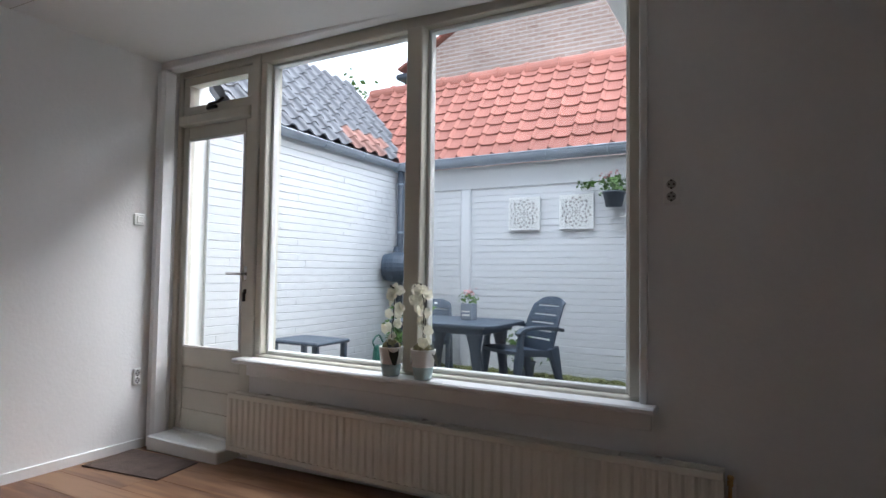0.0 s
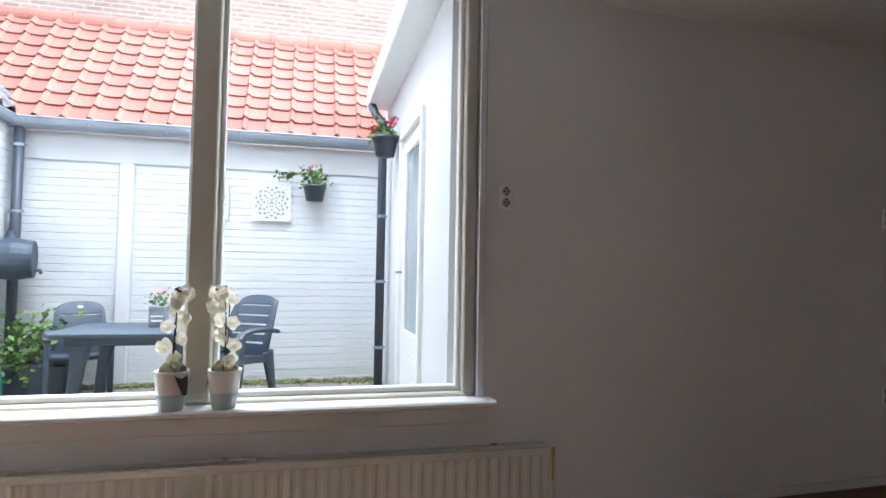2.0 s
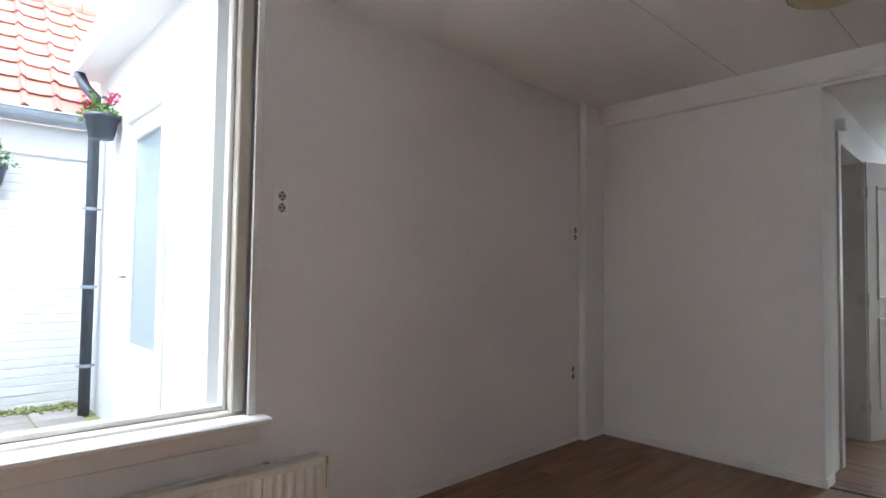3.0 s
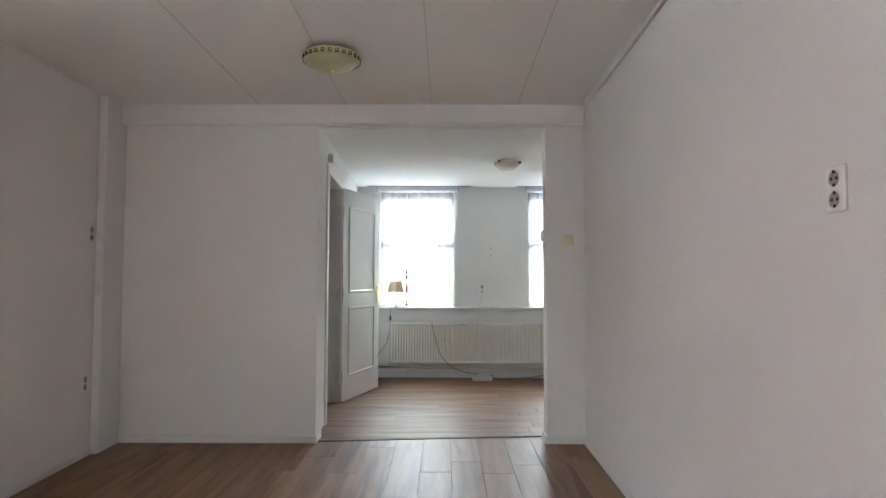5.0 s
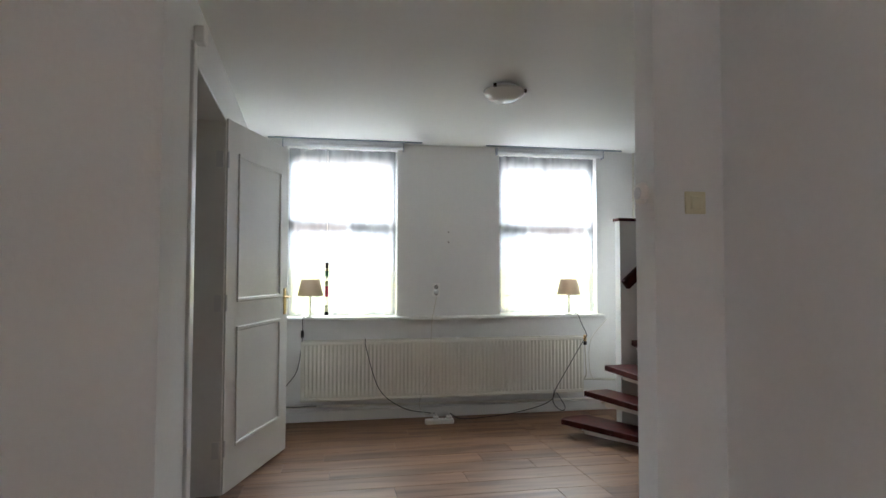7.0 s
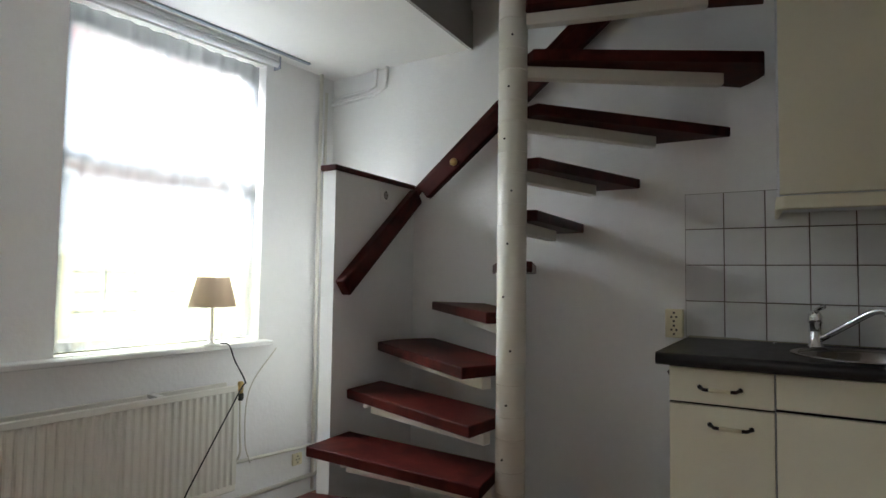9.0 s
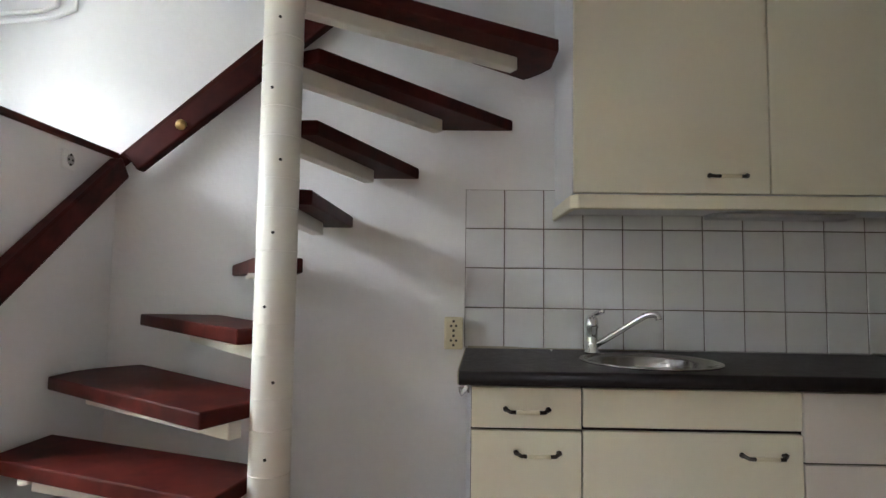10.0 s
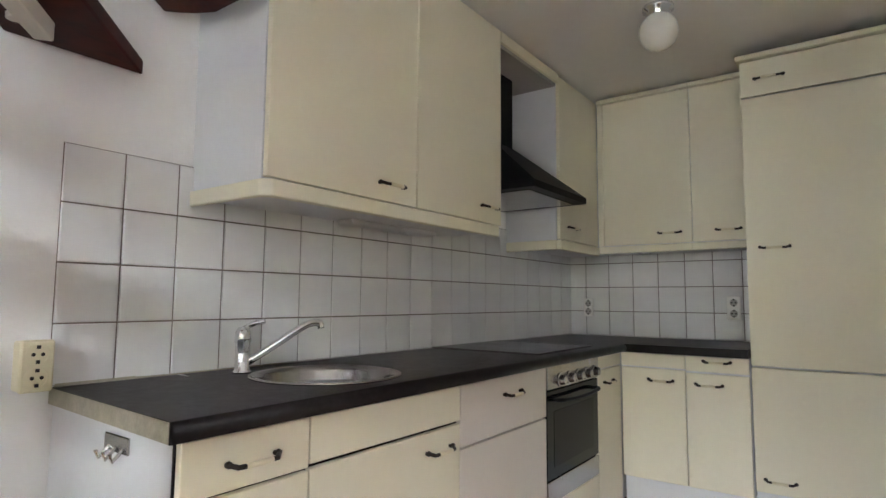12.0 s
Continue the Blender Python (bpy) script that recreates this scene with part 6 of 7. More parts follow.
def brick_wall(name, origin, direction, normal, length, z0, z1, label, near):
    """Painted brickwork: a mortar bed and single bricks in running bond; those past the first 300 are one joined part."""
    o, d, n = Vector(origin), Vector(direction), Vector(normal)
    bed = bmesh.new()
    a, b = o, o + d * length
    c = a - n * 0.22
    box(bed, min(a.x, b.x, c.x), max(a.x, b.x, c.x), min(a.y, b.y, c.y), max(a.y, b.y, c.y), z0, z1)
    wall = solid(name, bed, "render", label, "wall", kind=STRUCT)
    bw, bh, gap = 0.215, 0.066, 0.001
    bm = bmesh.new()
    box(bm, -(bw + 0.003) / 2, (bw + 0.003) / 2, -0.010, 0.010, -(bh - gap) / 2, (bh - gap) / 2)
    es = [e for e in bm.edges if all(v.co.y < -0.009 for v in e.verts) and abs(e.verts[0].co.x - e.verts[1].co.x) > 0.1]
    bmesh.ops.bevel(bm, geom=es, offset=0.0042, segments=1, profile=0.5, affect="EDGES")
    me = mesh_of("brick", bm, "brick")
    rnd = random.Random(hash(len(name)) % 1000)
    spots = []
    z, row = z0 + bh / 2, 0
    while z < z1 - bh / 2 + 0.01:
        u = (0.0 if row % 2 else -bw / 2) + bw / 2
        while u - bw / 2 < length - 0.05:
            spots.append((u, z))
            u += bw
        z += bh
        row += 1
    ang = math.atan2(n.y, n.x) + math.pi / 2
    spots.sort(key=near)
    rest = bmesh.new()
    for i, (u, z) in enumerate(spots):
        u1 = max(bw / 2, min(u, length - bw / 2))
        m = Matrix.Translation(o + d * u1 + n * rnd.uniform(-0.0012, 0.0012) + Vector((0, 0, z + 0.003 * math.sin(u * 2.1 + z * 3) + rnd.uniform(-0.0008, 0.0008)))) @ Matrix.Rotation(ang + rnd.uniform(-0.004, 0.004), 4, "Z") @ Matrix.Rotation(rnd.uniform(-0.032, 0.032), 4, "X")
        if i < 300:
            t = new("brick", me)
            t.parent, t.matrix_basis = wall, m
        else:
            tmp = rest.verts
            k = len(tmp)
            vs = [rest.verts.new(m @ v.co) for v in me.vertices]
            for p in me.polygons:
                rest.faces.new([vs[j] for j in p.vertices])
    if len(rest.verts):
        r = part("brickwork", rest, "brick", wall)
        tagged(r, kind="stuff")
    else:
        rest.free()
    return wall


brick_wall("yard_wall_left", (LX, NY + 0.28, GZ - 0.1), (0, 1, 0), (1, 0, 0), BY - NY - 0.28, GZ - 0.1, 2.28, "white painted brick side wall of the courtyard", lambda s: s[0] * 2 + abs(s[1] - 1.2))
brick_wall("yard_wall_back", (LX, BY, GZ - 0.1), (1, 0, 0), (0, -1, 0), RX - LX, GZ - 0.1, 2.0, "white painted brick back wall of the courtyard", lambda s: -s[0] + abs(s[1] - 1.1))
solid("yard_wall_band", boxes((LX, RX, BY - 0.02, BY + 0.2, 2.0, 2.24), bevel=0.006), "render", "smooth white band below the gutter", "wall", kind=STRUCT)
solid("yard_pier", boxes((-3.075, -2.955, BY - 0.045, BY, GZ, 2.0), bevel=0.012), "render", "slim white painted brick pier on the back wall", "pier", kind=STRUCT)
solid("annex_wall", wall_cells("y", RX, RX + 0.22, NY + 0.28, BY, GZ - 0.1, 2.62, [(3.25, 4.08, GZ, 2.12)]), "render", "white rendered annex wall with a garden door", "wall", kind=STRUCT)
solid("annex_roof", boxes((RX - 0.20, RX + 1.6, NY + 0.28, 5.02, 2.60, 2.78), bevel=0.01), "white_paint", "white overhanging flat roof edge of the annex", "roof", kind=STRUCT)
ad = thing("annex_door", (RX + 0.05, 3.66, GZ), "white annex door with tall pane, closed", "door", kind=STRUCT)
part("frame", boxes((RX - 0.03, RX + 0.08, 3.22, 3.27, GZ, 2.15), (RX - 0.03, RX + 0.08, 4.06, 4.11, GZ, 2.15), (RX - 0.03, RX + 0.08, 3.27, 4.06, 2.10, 2.15), bevel=0.004), "white_paint", ad)
part("leaf", boxes((RX + 0.0, RX + 0.045, 3.27, 3.38, GZ + 0.02, 2.10), (RX + 0.0, RX + 0.045, 3.95, 4.06, GZ + 0.02, 2.10), (RX + 0.0, RX + 0.045, 3.38, 3.95, 1.98, 2.10), (RX + 0.0, RX + 0.045, 3.38, 3.95, GZ + 0.02, 0.24), (RX + 0.0, RX + 0.045, 3.38, 3.95, 0.245, 0.38), (RX + 0.0, RX + 0.045, 3.38, 3.95, 0.385, 0.52), (RX + 0.0, RX + 0.045, 3.38, 3.95, 0.525, 0.68), bevel=0.005), "white_paint", ad)
part("pane", boxes((RX + 0.02, RX + 0.026, 3.38, 3.95, 0.68, 1.98)), "pale_pane", ad, "pale reflecting door pane")
bm = tube(bmesh.new(), [(RX - 0.005, 4.0, 1.1), (RX - 0.05, 4.0, 1.1), (RX - 0.05, 3.9, 1.1)], 0.009)
part("handle", bm, "steel", ad)
# Solid block: the darkness of the unlit annex is put in as black.
solid("annex_shade_block", boxes((RX + 0.24, RX + 1.5, NY + 0.3, BY, GZ, 2.6)), "dark", "black block inside the annex, standing for its unlit room", "wall", kind=STRUCT)

# paving and ground
solid("ground", boxes((-60, 60, NY + 0.3, 70, -0.35, -0.15)), "asphalt", "ground behind the house", "ground", kind="structure")
pv = solid("yard_paving", boxes((LX, RX, NY + 0.28, BY, -0.15, GZ - 0.012)), "moss", "mossy joints of the courtyard paving", "paving", kind=STRUCT)
bm = bmesh.new()
box(bm, -0.145, 0.145, -0.145, 0.145, -0.02, 0.0, bevel=0.006)
pav = mesh_of("paver", bm, "paving")
rnd = random.Random(4)
for i in range(10):
    for j in range(8):
        t = new("paver", pav)
        t.parent = pv
        t.matrix_basis = Matrix.Translation((LX + 0.16 + i * 0.303, NY + 0.45 + j * 0.303, GZ + rnd.uniform(-0.005, 0.002))) @ Matrix.Rotation(rnd.uniform(-0.01, 0.01), 4, "X")
bm = bmesh.new()
for i in range(700):
    x, y = rnd.uniform(LX + 0.05, RX - 0.05), BY - abs(rnd.gauss(0, 0.09)) - 0.02
    bmesh.ops.create_icosphere(bm, subdivisions=1, radius=rnd.uniform(0.008, 0.02), matrix=Matrix.Translation((x, y, GZ + rnd.uniform(-0.004, 0.008))))
solid("moss", bm, "moss", "green moss along the foot of the wall", "moss", kind="stuff")


# roofs
def pantile(mat, w, h):
    """One S-shaped clay pantile, about w wide and h long, lying in its own slope plane (x across, y up the slope)."""
    bm = bmesh.new()
    flat = mat == "red_tile"
    n = 12
    rows = []
    for y, lift in ((0.0, 0.021 if flat else 0.018), (h * 0.98, 0.0)):
        for dz in (0.0, -0.012):
            line = []
            for i in range(n + 1):
                u = i / n
                x = (u - 0.5) * w * 1.08
                if flat:
                    z = 0.032 * math.cos((u - 0.10) / 0.11 * math.pi / 2) if u < 0.21 else 0.003 * math.cos((u - 0.21) / 0.79 * 2 * math.pi) - 0.003
                else:
                    z = 0.022 * math.cos(2 * math.pi * (u - 0.12)) + (0.016 if u > 0.86 else 0)
                line.append(bm.verts.new((x, y, z + lift + dz)))
            rows.append(line)
    a0, a1, b0, b1 = rows
    for i in range(n):
        bm.faces.new((a0[i], a0[i + 1], b0[i + 1], b0[i]))
        bm.faces.new((a1[i + 1], a1[i], a0[i], a0[i + 1]))
    me = mesh_of("roof_tile", bm, mat)
    return me


def tile_roof(name, eave, across, up, cols, rows, w, h, pick, label, keep=lambda c, r: True):
    """A pantile roof; eave: its first corner, across: along the eave, up: up the slope (unit ways); pick: mesh for a tile."""
    e, a, u = Vector(eave), Vector(across), Vector(up)
    n = a.cross(u)
    bm = bmesh.new()
    c4 = [e - n * 0.05, e + a * cols * w - n * 0.05, e + a * cols * w + u * rows * h - n * 0.05, e + u * rows * h - n * 0.05]
    if name == "yard_roof_left":
        c4[2] = e + a * (cols * w) + u * 0.02 - n * 0.05
        c4 = [c4[0], c4[1], e + a * cols * w + u * rows * h - n * 0.05, c4[3]]
    top = [bm.verts.new(p) for p in c4]
    low = [bm.verts.new(p - n * 0.05) for p in c4]
    bm.faces.new(top)
    bm.faces.new(low[::-1])
    for i in range(4):
        bm.faces.new((top[i], low[i], low[(i + 1) % 4], top[(i + 1) % 4]))
    roof = solid(name, bm, "dark_tile" if "left" in name else "brown_tile", label, "roof", kind=STRUCT)
    m3 = Matrix((a, u, n)).transposed().to_4x4()
    rnd = random.Random(9)
    for r in range(rows):
        for c in range(cols):
            if not keep(c, r):
                continue
            t = new("roof_tile", pick(c, r, rnd))
            t.parent = roof
            t.matrix_basis = Matrix.Translation(e + a * ((c + 0.5) * w + rnd.uniform(-0.004, 0.004)) + u * (r * h + rnd.uniform(-0.004, 0.004))) @ m3 @ Matrix.Rotation(rnd.uniform(-0.012, 0.012), 4, "Z")
    return roof


red = pantile("red_tile", 0.205, 0.19)
s60 = Vector((0, math.cos(radians(52)), math.sin(radians(52))))
tile_roof("yard_roof_back", (-4.95, BY - 0.10, 2.33), (1, 0, 0), s60, 22, 9, 0.205, 0.172, lambda c, r, q: red, "bright red clay pantile roof over the back wall")
top = Vector((-4.95, BY - 0.10, 2.33)) + s60 * 9 * 0.172
rt = thing("roof_ridge", (top.x, top.y, top.z), "row of red clay ridge tiles", "roof ridge", kind=STRUCT)
for i in range(12):
    x = top.x + i * 0.385
    bm = bmesh.new()
    lathe(bm, [(0.085, x), (0.085, x + 0.34), (0.098, x + 0.345), (0.098, x + 0.385)], (0, top.y + 0.02, top.z - 0.01), "x", 16)
    part("ridge_tile", bm, "red_tile", rt)
darks = [pantile("dark_tile", 0.215, 0.2), pantile("brown_tile", 0.215, 0.2)]
s45 = Vector((-math.cos(radians(48)), 0, math.sin(radians(48))))
tile_roof("yard_roof_left", (LX + 0.06, NY + 0.45, 2.36), (0, 1, 0), s45, 13, 9, 0.205, 0.175,
          lambda c, r, q: darks[1] if (r <= 1 and 6 < c < 11 and q.random() < 0.8) else darks[0], "weathered grey pantile roof over the side wall")


def gutter(name, p, q, label, rad=0.055):
    """Half-round zinc gutter from p to q."""
    p, q = Vector(p), Vector(q)
    d = (q - p).normalized()
    s = d.cross(Vector((0, 0, 1))).normalized()
    bm = bmesh.new()
    prof = []
    for i in range(11):
        a = math.pi * i / 10
        prof.append((math.cos(a) * rad, -math.sin(a) * rad))
    prof += [(0.005 - rad, 0.0)] + [(math.cos(math.pi * (10 - i) / 10) * (rad - 0.006), -math.sin(math.pi * (10 - i) / 10) * (rad - 0.006)) for i in range(1, 11)]
    ends = []
    for c in (p, q):
        ends.append([bm.verts.new(c + s * u + Vector((0, 0, v))) for u, v in prof])
    k = len(prof)
    for i in range(k):
        bm.faces.new((ends[0][i], ends[0][(i + 1) % k], ends[1][(i + 1) % k], ends[1][i]))
    tube(bm, [p + s * rad, q + s * rad], 0.008, 8)
    tube(bm, [p - s * rad, q - s * rad], 0.008, 8)
    g = thing(name, p, label, "gutter", "gutters", STRUCT)
    part("trough", bm, "zinc", g)
    n = int((q - p).length / 0.6)
    for i in range(1, n + 1):
        c = p + d * i * 0.6
        bm = bmesh.new()
        tube(bm, [c + s * (rad + 0.004), c + s * rad * 0.75 - Vector((0, 0, rad * 0.75)), c - Vector((0, 0, rad + 0.003)), c - s * rad * 0.75 - Vector((0, 0, rad * 0.75)), c - s * (rad + 0.004)], 0.006, 6)
        part("bracket", bm, "zinc", g)
    return g


gutter("gutter_left", (LX + 0.06, NY + 0.30, 2.32), (LX + 0.06, BY - 0.14, 2.31), "grey-blue zinc gutter on the side wall")
gutter("gutter_back", (LX + 0.02, BY - 0.11, 2.315), (RX - 0.02, BY - 0.11, 2.315), "grey-blue zinc gutter on the back wall", 0.085)


def downpipe(x, y, z0, z1, top, label):
    p = thing("downpipe", (x, y, z0), label, "downpipe", "downpipes", STRUCT)
    bm = tube(bmesh.new(), [(x, y, z0), (x, y, z1)] + top, 0.038, 14)
    part("pipe", bm, "pipe", p, smooth=True)
    for i in range(4):
        z = z0 + 0.35 + i * (z1 - z0 - 0.5) / 3
        bm = bmesh.new()
        lathe(bm, [(0.042, z - 0.012), (0.042, z + 0.012)], (x, y, 0), "z", 14)
        box(bm, x - 0.06, x + 0.06, y - 0.004, y + 0.004, z - 0.009, z + 0.009)
        part("clamp", bm, "zinc", p)
    return p


downpipe(-3.80, 5.08, GZ, 2.24, [], "dark grey rainwater pipe in the courtyard corner")
downpipe(-0.86, 4.72, GZ, 2.30, [(-0.86, 4.72, 2.40), (-0.92, 4.80, 2.50), (-0.95, 4.85, 2.60)], "dark grey rainwater pipe beside the annex")

# rain barrel on the pipe
br = thing("rain_barrel", (-3.76, 4.95, 0.95), "dark grey plastic barrel fixed to the rainwater pipe", "barrel")
t = Matrix.Translation((-3.735, 4.93, 1.15)) @ Matrix.Rotation(radians(14), 4, "Z")
bm = bmesh.new()
lathe(bm, [(0.125, -0.14), (0.138, -0.14), (0.160, -0.07), (0.168, 0.0), (0.160, 0.07), (0.142, 0.14), (0.128, 0.14), (0.125, 0.122), (0.001, 0.122)], (0, 0, 0), "x", 22)
bm.transform(t)
body = part("drum", bm, "garden", br)
for x in (-0.125, 0.125):
    bm = bmesh.new()
    lathe(bm, [(0.142, x - 0.012), (0.150, x - 0.010), (0.150, x + 0.010), (0.142, x + 0.012)], (0, 0, 0), "x", 30)
    bm.transform(t)
    part("hoop", bm, "garden", body)
bm = tube(bmesh.new(), [(0.12, 0, -0.085), (0.175, 0, -0.085), (0.185, 0, -0.115)], 0.014, 8)
bm.transform(t)
part("tap", bm, "garden", br)
bm = bmesh.new()
lathe(bm, [(0.05, 0.16), (0.035, 0.20), (0.03, 0.23)], (-3.78, 4.98, 1.15), "z", 14)
part("inlet", bm, "garden", br)


# garden furniture
def bar(bm, pts, wide, thick, x):
    """A flat moulded bar in the plane x = const; pts: (y, z); wide: its widths in that plane."""
    p = [Vector((x, y, z)) for y, z in pts]
    rings = []
    for i, c in enumerate(p):
        d = (p[min(i + 1, len(p) - 1)] - p[max(i - 1, 0)]).normalized()
        s = Vector((0, -d.z, d.y)) * wide[i] / 2
        o = Vector((thick / 2, 0, 0))
        rings.append([bm.verts.new(c + v) for v in (-s - o * 0.6, -s * 0.6 - o, s * 0.6 - o, s - o * 0.6, s + o * 0.6, s * 0.6 + o, -s * 0.6 + o, -s + o * 0.6)])
    for a, b in zip(rings, rings[1:]):
        for k in range(8):
            bm.faces.new((a[k], a[(k + 1) % 8], b[(k + 1) % 8], b[k]))
    bm.faces.new(rings[0][::-1])
    bm.faces.new(rings[-1])
    return bm


def moulded_back(slots, badge):
    """Reclined back panel with rounded top, cross slots and a curled rim."""
    bm = bmesh.new()
    n, rows = 14, 60
    grid = []
    for j in range(rows + 1):
        v = j / rows
        half = 0.205 + 0.02 * math.sin(v * 3.1) - 0.022 * v
        line = []
        for i in range(n + 1):
            u = i / n * 2 - 1
            z = 0.36 + 0.475 * v
            if v > 0.86:
                z -= (v - 0.86) / 0.14 * 0.05 * abs(u) ** 3
            y = -0.17 - 0.05 * v - 0.13 * v * v + 0.028 * u * u - (0.012 if abs(u) > 0.9 else 0)
            line.append(bm.verts.new((u * half, y, z)))
        grid.append(line)
    gaps = {int(rows * (0.20 + 0.62 * k / max(1, slots - 1))) for k in range(slots)} if slots > 1 else {int(rows * 0.74)}
    gaps |= {g + 1 for g in gaps}
    for j in range(rows):
        for i in range(n):
            if j in gaps and 2 <= i < n - 2:
                continue
            bm.faces.new((grid[j][i], grid[j][i + 1], grid[j + 1][i + 1], grid[j + 1][i]))
    bmesh.ops.recalc_face_normals(bm, faces=bm.faces)
    bmesh.ops.solidify(bm, geom=list(bm.faces), thickness=0.016)
    return bm


def garden_chair(x, y, heading, slots, size, label):
    """Moulded plastic armchair; it faces +y before it is turned."""
    c = thing("garden_chair", (x, y, GZ), label, "chair", "garden chairs")
    t = Matrix.Translation((x, y, GZ)) @ Matrix.Rotation(heading, 4, "Z") @ Matrix.Scale(size, 4)

    def add(name, bm, mat="garden", smooth=False):
        bm.transform(t)
        return part(name, bm, mat, c, smooth=smooth)
    for s in (-1, 1):
        add("front_leg", bar(bmesh.new(), [(0.27, 0.0), (0.255, 0.16), (0.235, 0.32), (0.225, 0.45), (0.20, 0.555)], (0.05, 0.06, 0.085, 0.055, 0.05), 0.045, s * 0.235))
        add("back_leg", bar(bmesh.new(), [(-0.27, 0.0), (-0.225, 0.16), (-0.175, 0.34), (-0.16, 0.40)], (0.055, 0.07, 0.11, 0.12), 0.045, s * 0.205))
        add("armrest", bar(bmesh.new(), [(0.255, 0.535), (0.21, 0.568), (0.10, 0.585), (-0.05, 0.582), (-0.16, 0.57), (-0.235, 0.555)], (0.028, 0.034, 0.034, 0.034, 0.034, 0.03), 0.062, s * 0.238))
    bm = bmesh.new()
    n = 12
    lines = []
    for j in range(n + 1):
        v = j / n
        line = []
        for i in range(9):
            u = i / 4 - 1
            yy = -0.19 + 0.46 * v
            zz = 0.372 + 0.045 * v - 0.10 * max(0.0, v - 0.82) - 0.012 * (1 - u * u)
            line.append(bm.verts.new((u * (0.215 + 0.02 * v), yy, zz)))
        lines.append(line)
    for a, b in zip(lines, lines[1:]):
        for i in range(8):
            bm.faces.new((a[i], a[i + 1], b[i + 1], b[i]))
    bmesh.ops.recalc_face_normals(bm, faces=bm.faces)
    bmesh.ops.solidify(bm, geom=list(bm.faces), thickness=0.03)
    add("seat", bm)
    add("apron", bar(bmesh.new(), [(-0.17, 0.345), (0.0, 0.36), (0.23, 0.375)], (0.06, 0.05, 0.06), 0.03, 0.205))
    add("apron", bar(bmesh.new(), [(-0.17, 0.345), (0.0, 0.36), (0.23, 0.375)], (0.06, 0.05, 0.06), 0.03, -0.205))
    add("backrest", moulded_back(slots, False))
    if slots == 1:
        bm = bmesh.new()
        lathe(bm, [(0.024, -0.002), (0.024, 0.002)], (0, 0, 0), "y", 18)
        bm.transform(Matrix.Translation((0, -0.308, 0.785)) @ Matrix.Rotation(0.4, 4, "X") @ Matrix.Diagonal((1.0, 1.0, 0.5, 1.0)))
        add("badge", bm, "plastic")
    return c


garden_chair(-2.0, 4.25, radians(150), 5, 0.96, "dark blue-grey plastic garden chair beside the table")
garden_chair(-3.17, 4.72, radians(200), 1, 0.86, "dark blue-grey plastic garden chair by the planter")

tb = thing("garden_table", (-2.55, 4.12, GZ), "dark blue-grey plastic garden table", "table")
bm = bmesh.new()
prism(bm, [(-3.0, 3.72), (-2.12, 3.72), (-2.06, 3.80), (-2.06, 4.44), (-2.12, 4.52), (-3.0, 4.52), (-3.06, 4.44), (-3.06, 3.80)], 0.655, 0.685, 0.008)
part("tabletop", bm, "garden", tb)
part("apron", boxes((-2.95, -2.17, 3.80, 4.44, 0.60, 0.655), bevel=0.01), "garden", tb)
for x in (-2.92, -2.22):
    for y in (3.86, 4.38):
        lean = 0.05 if x < -2.5 else -0.05
        bm = bar(bmesh.new(), [(0.0, GZ), (lean * 0.35, 0.30), (lean * 0.8, 0.48), (lean, 0.63)], (0.075, 0.07, 0.085, 0.15), 0.06, 0.0)
        bm.transform(Matrix.Translation((x, y, 0)) @ Matrix.Rotation(-math.pi / 2, 4, "Z"))
        part("leg", bm, "garden", tb)

sd = thing("side_table", (-3.55, 3.35, GZ), "low dark grey plastic side table", "side table")
part("tabletop", boxes((-3.80, -3.28, 3.12, 3.55, 0.50, 0.53), bevel=0.01), "garden", sd)
for x in (-3.76, -3.32):
    for y in (3.16, 3.51):
        part("leg", boxes((x - 0.025, x + 0.025, y - 0.02, y + 0.02, GZ, 0.505), bevel=0.006), "garden", sd)


def leaf_cloud(bm, c, size, count, rnd, leaf=0.03):
    """Many small pointed leaves round c, thicker towards the middle."""
    for i in range(count):
        p = Vector(c) + Vector((rnd.gauss(0, size[0]), rnd.gauss(0, size[1]), rnd.gauss(0, size[2])))
        m = Matrix.Translation(p) @ Euler((rnd.uniform(-1.2, 1.2), rnd.uniform(-1.2, 1.2), rnd.uniform(0, 6.28))).to_matrix().to_4x4()
        s = leaf * rnd.uniform(0.6, 1.3)
        v = [bm.verts.new(m @ Vector(q)) for q in ((0, -s, 0), (s * 0.6, -s * 0.1, s * 0.12), (0, s, 0), (-s * 0.6, -s * 0.1, s * 0.12), (0, 0, 0))]
        for a, b in ((0, 1), (1, 2), (2, 3), (3, 0)):
            bm.faces.new((v[a], v[b], v[4]))
    return bm


def pot(bm, c, r0, r1, h):
    return lathe(bm, [(r0, 0.0), (r1, h * 0.85), (r1 * 1.1, h * 0.86), (r1 * 1.1, h), (r1 * 0.95, h), (r1 * 0.9, h * 0.8)], c, "z", 22)


rnd = random.Random(21)
pl = thing("planter", (-3.55, 4.88, GZ), "dark planter with a trailing green shrub", "potted plant")
part("box", boxes((-3.72, -3.28, 4.78, 5.12, GZ, 0.34), bevel=0.015), "pipe", pl)
part("shrub", leaf_cloud(leaf_cloud(bmesh.new(), (-3.50, 4.90, 0.52), (0.13, 0.09, 0.11), 420, rnd, 0.032), (-3.62, 4.80, 0.36), (0.07, 0.05, 0.09), 160, rnd, 0.03), "leaf", pl)
hp = thing("wall_pot", (-1.43, BY - 0.12, 1.74), "dark wall pot with pale trailing geranium", "potted plant", "hanging pots")
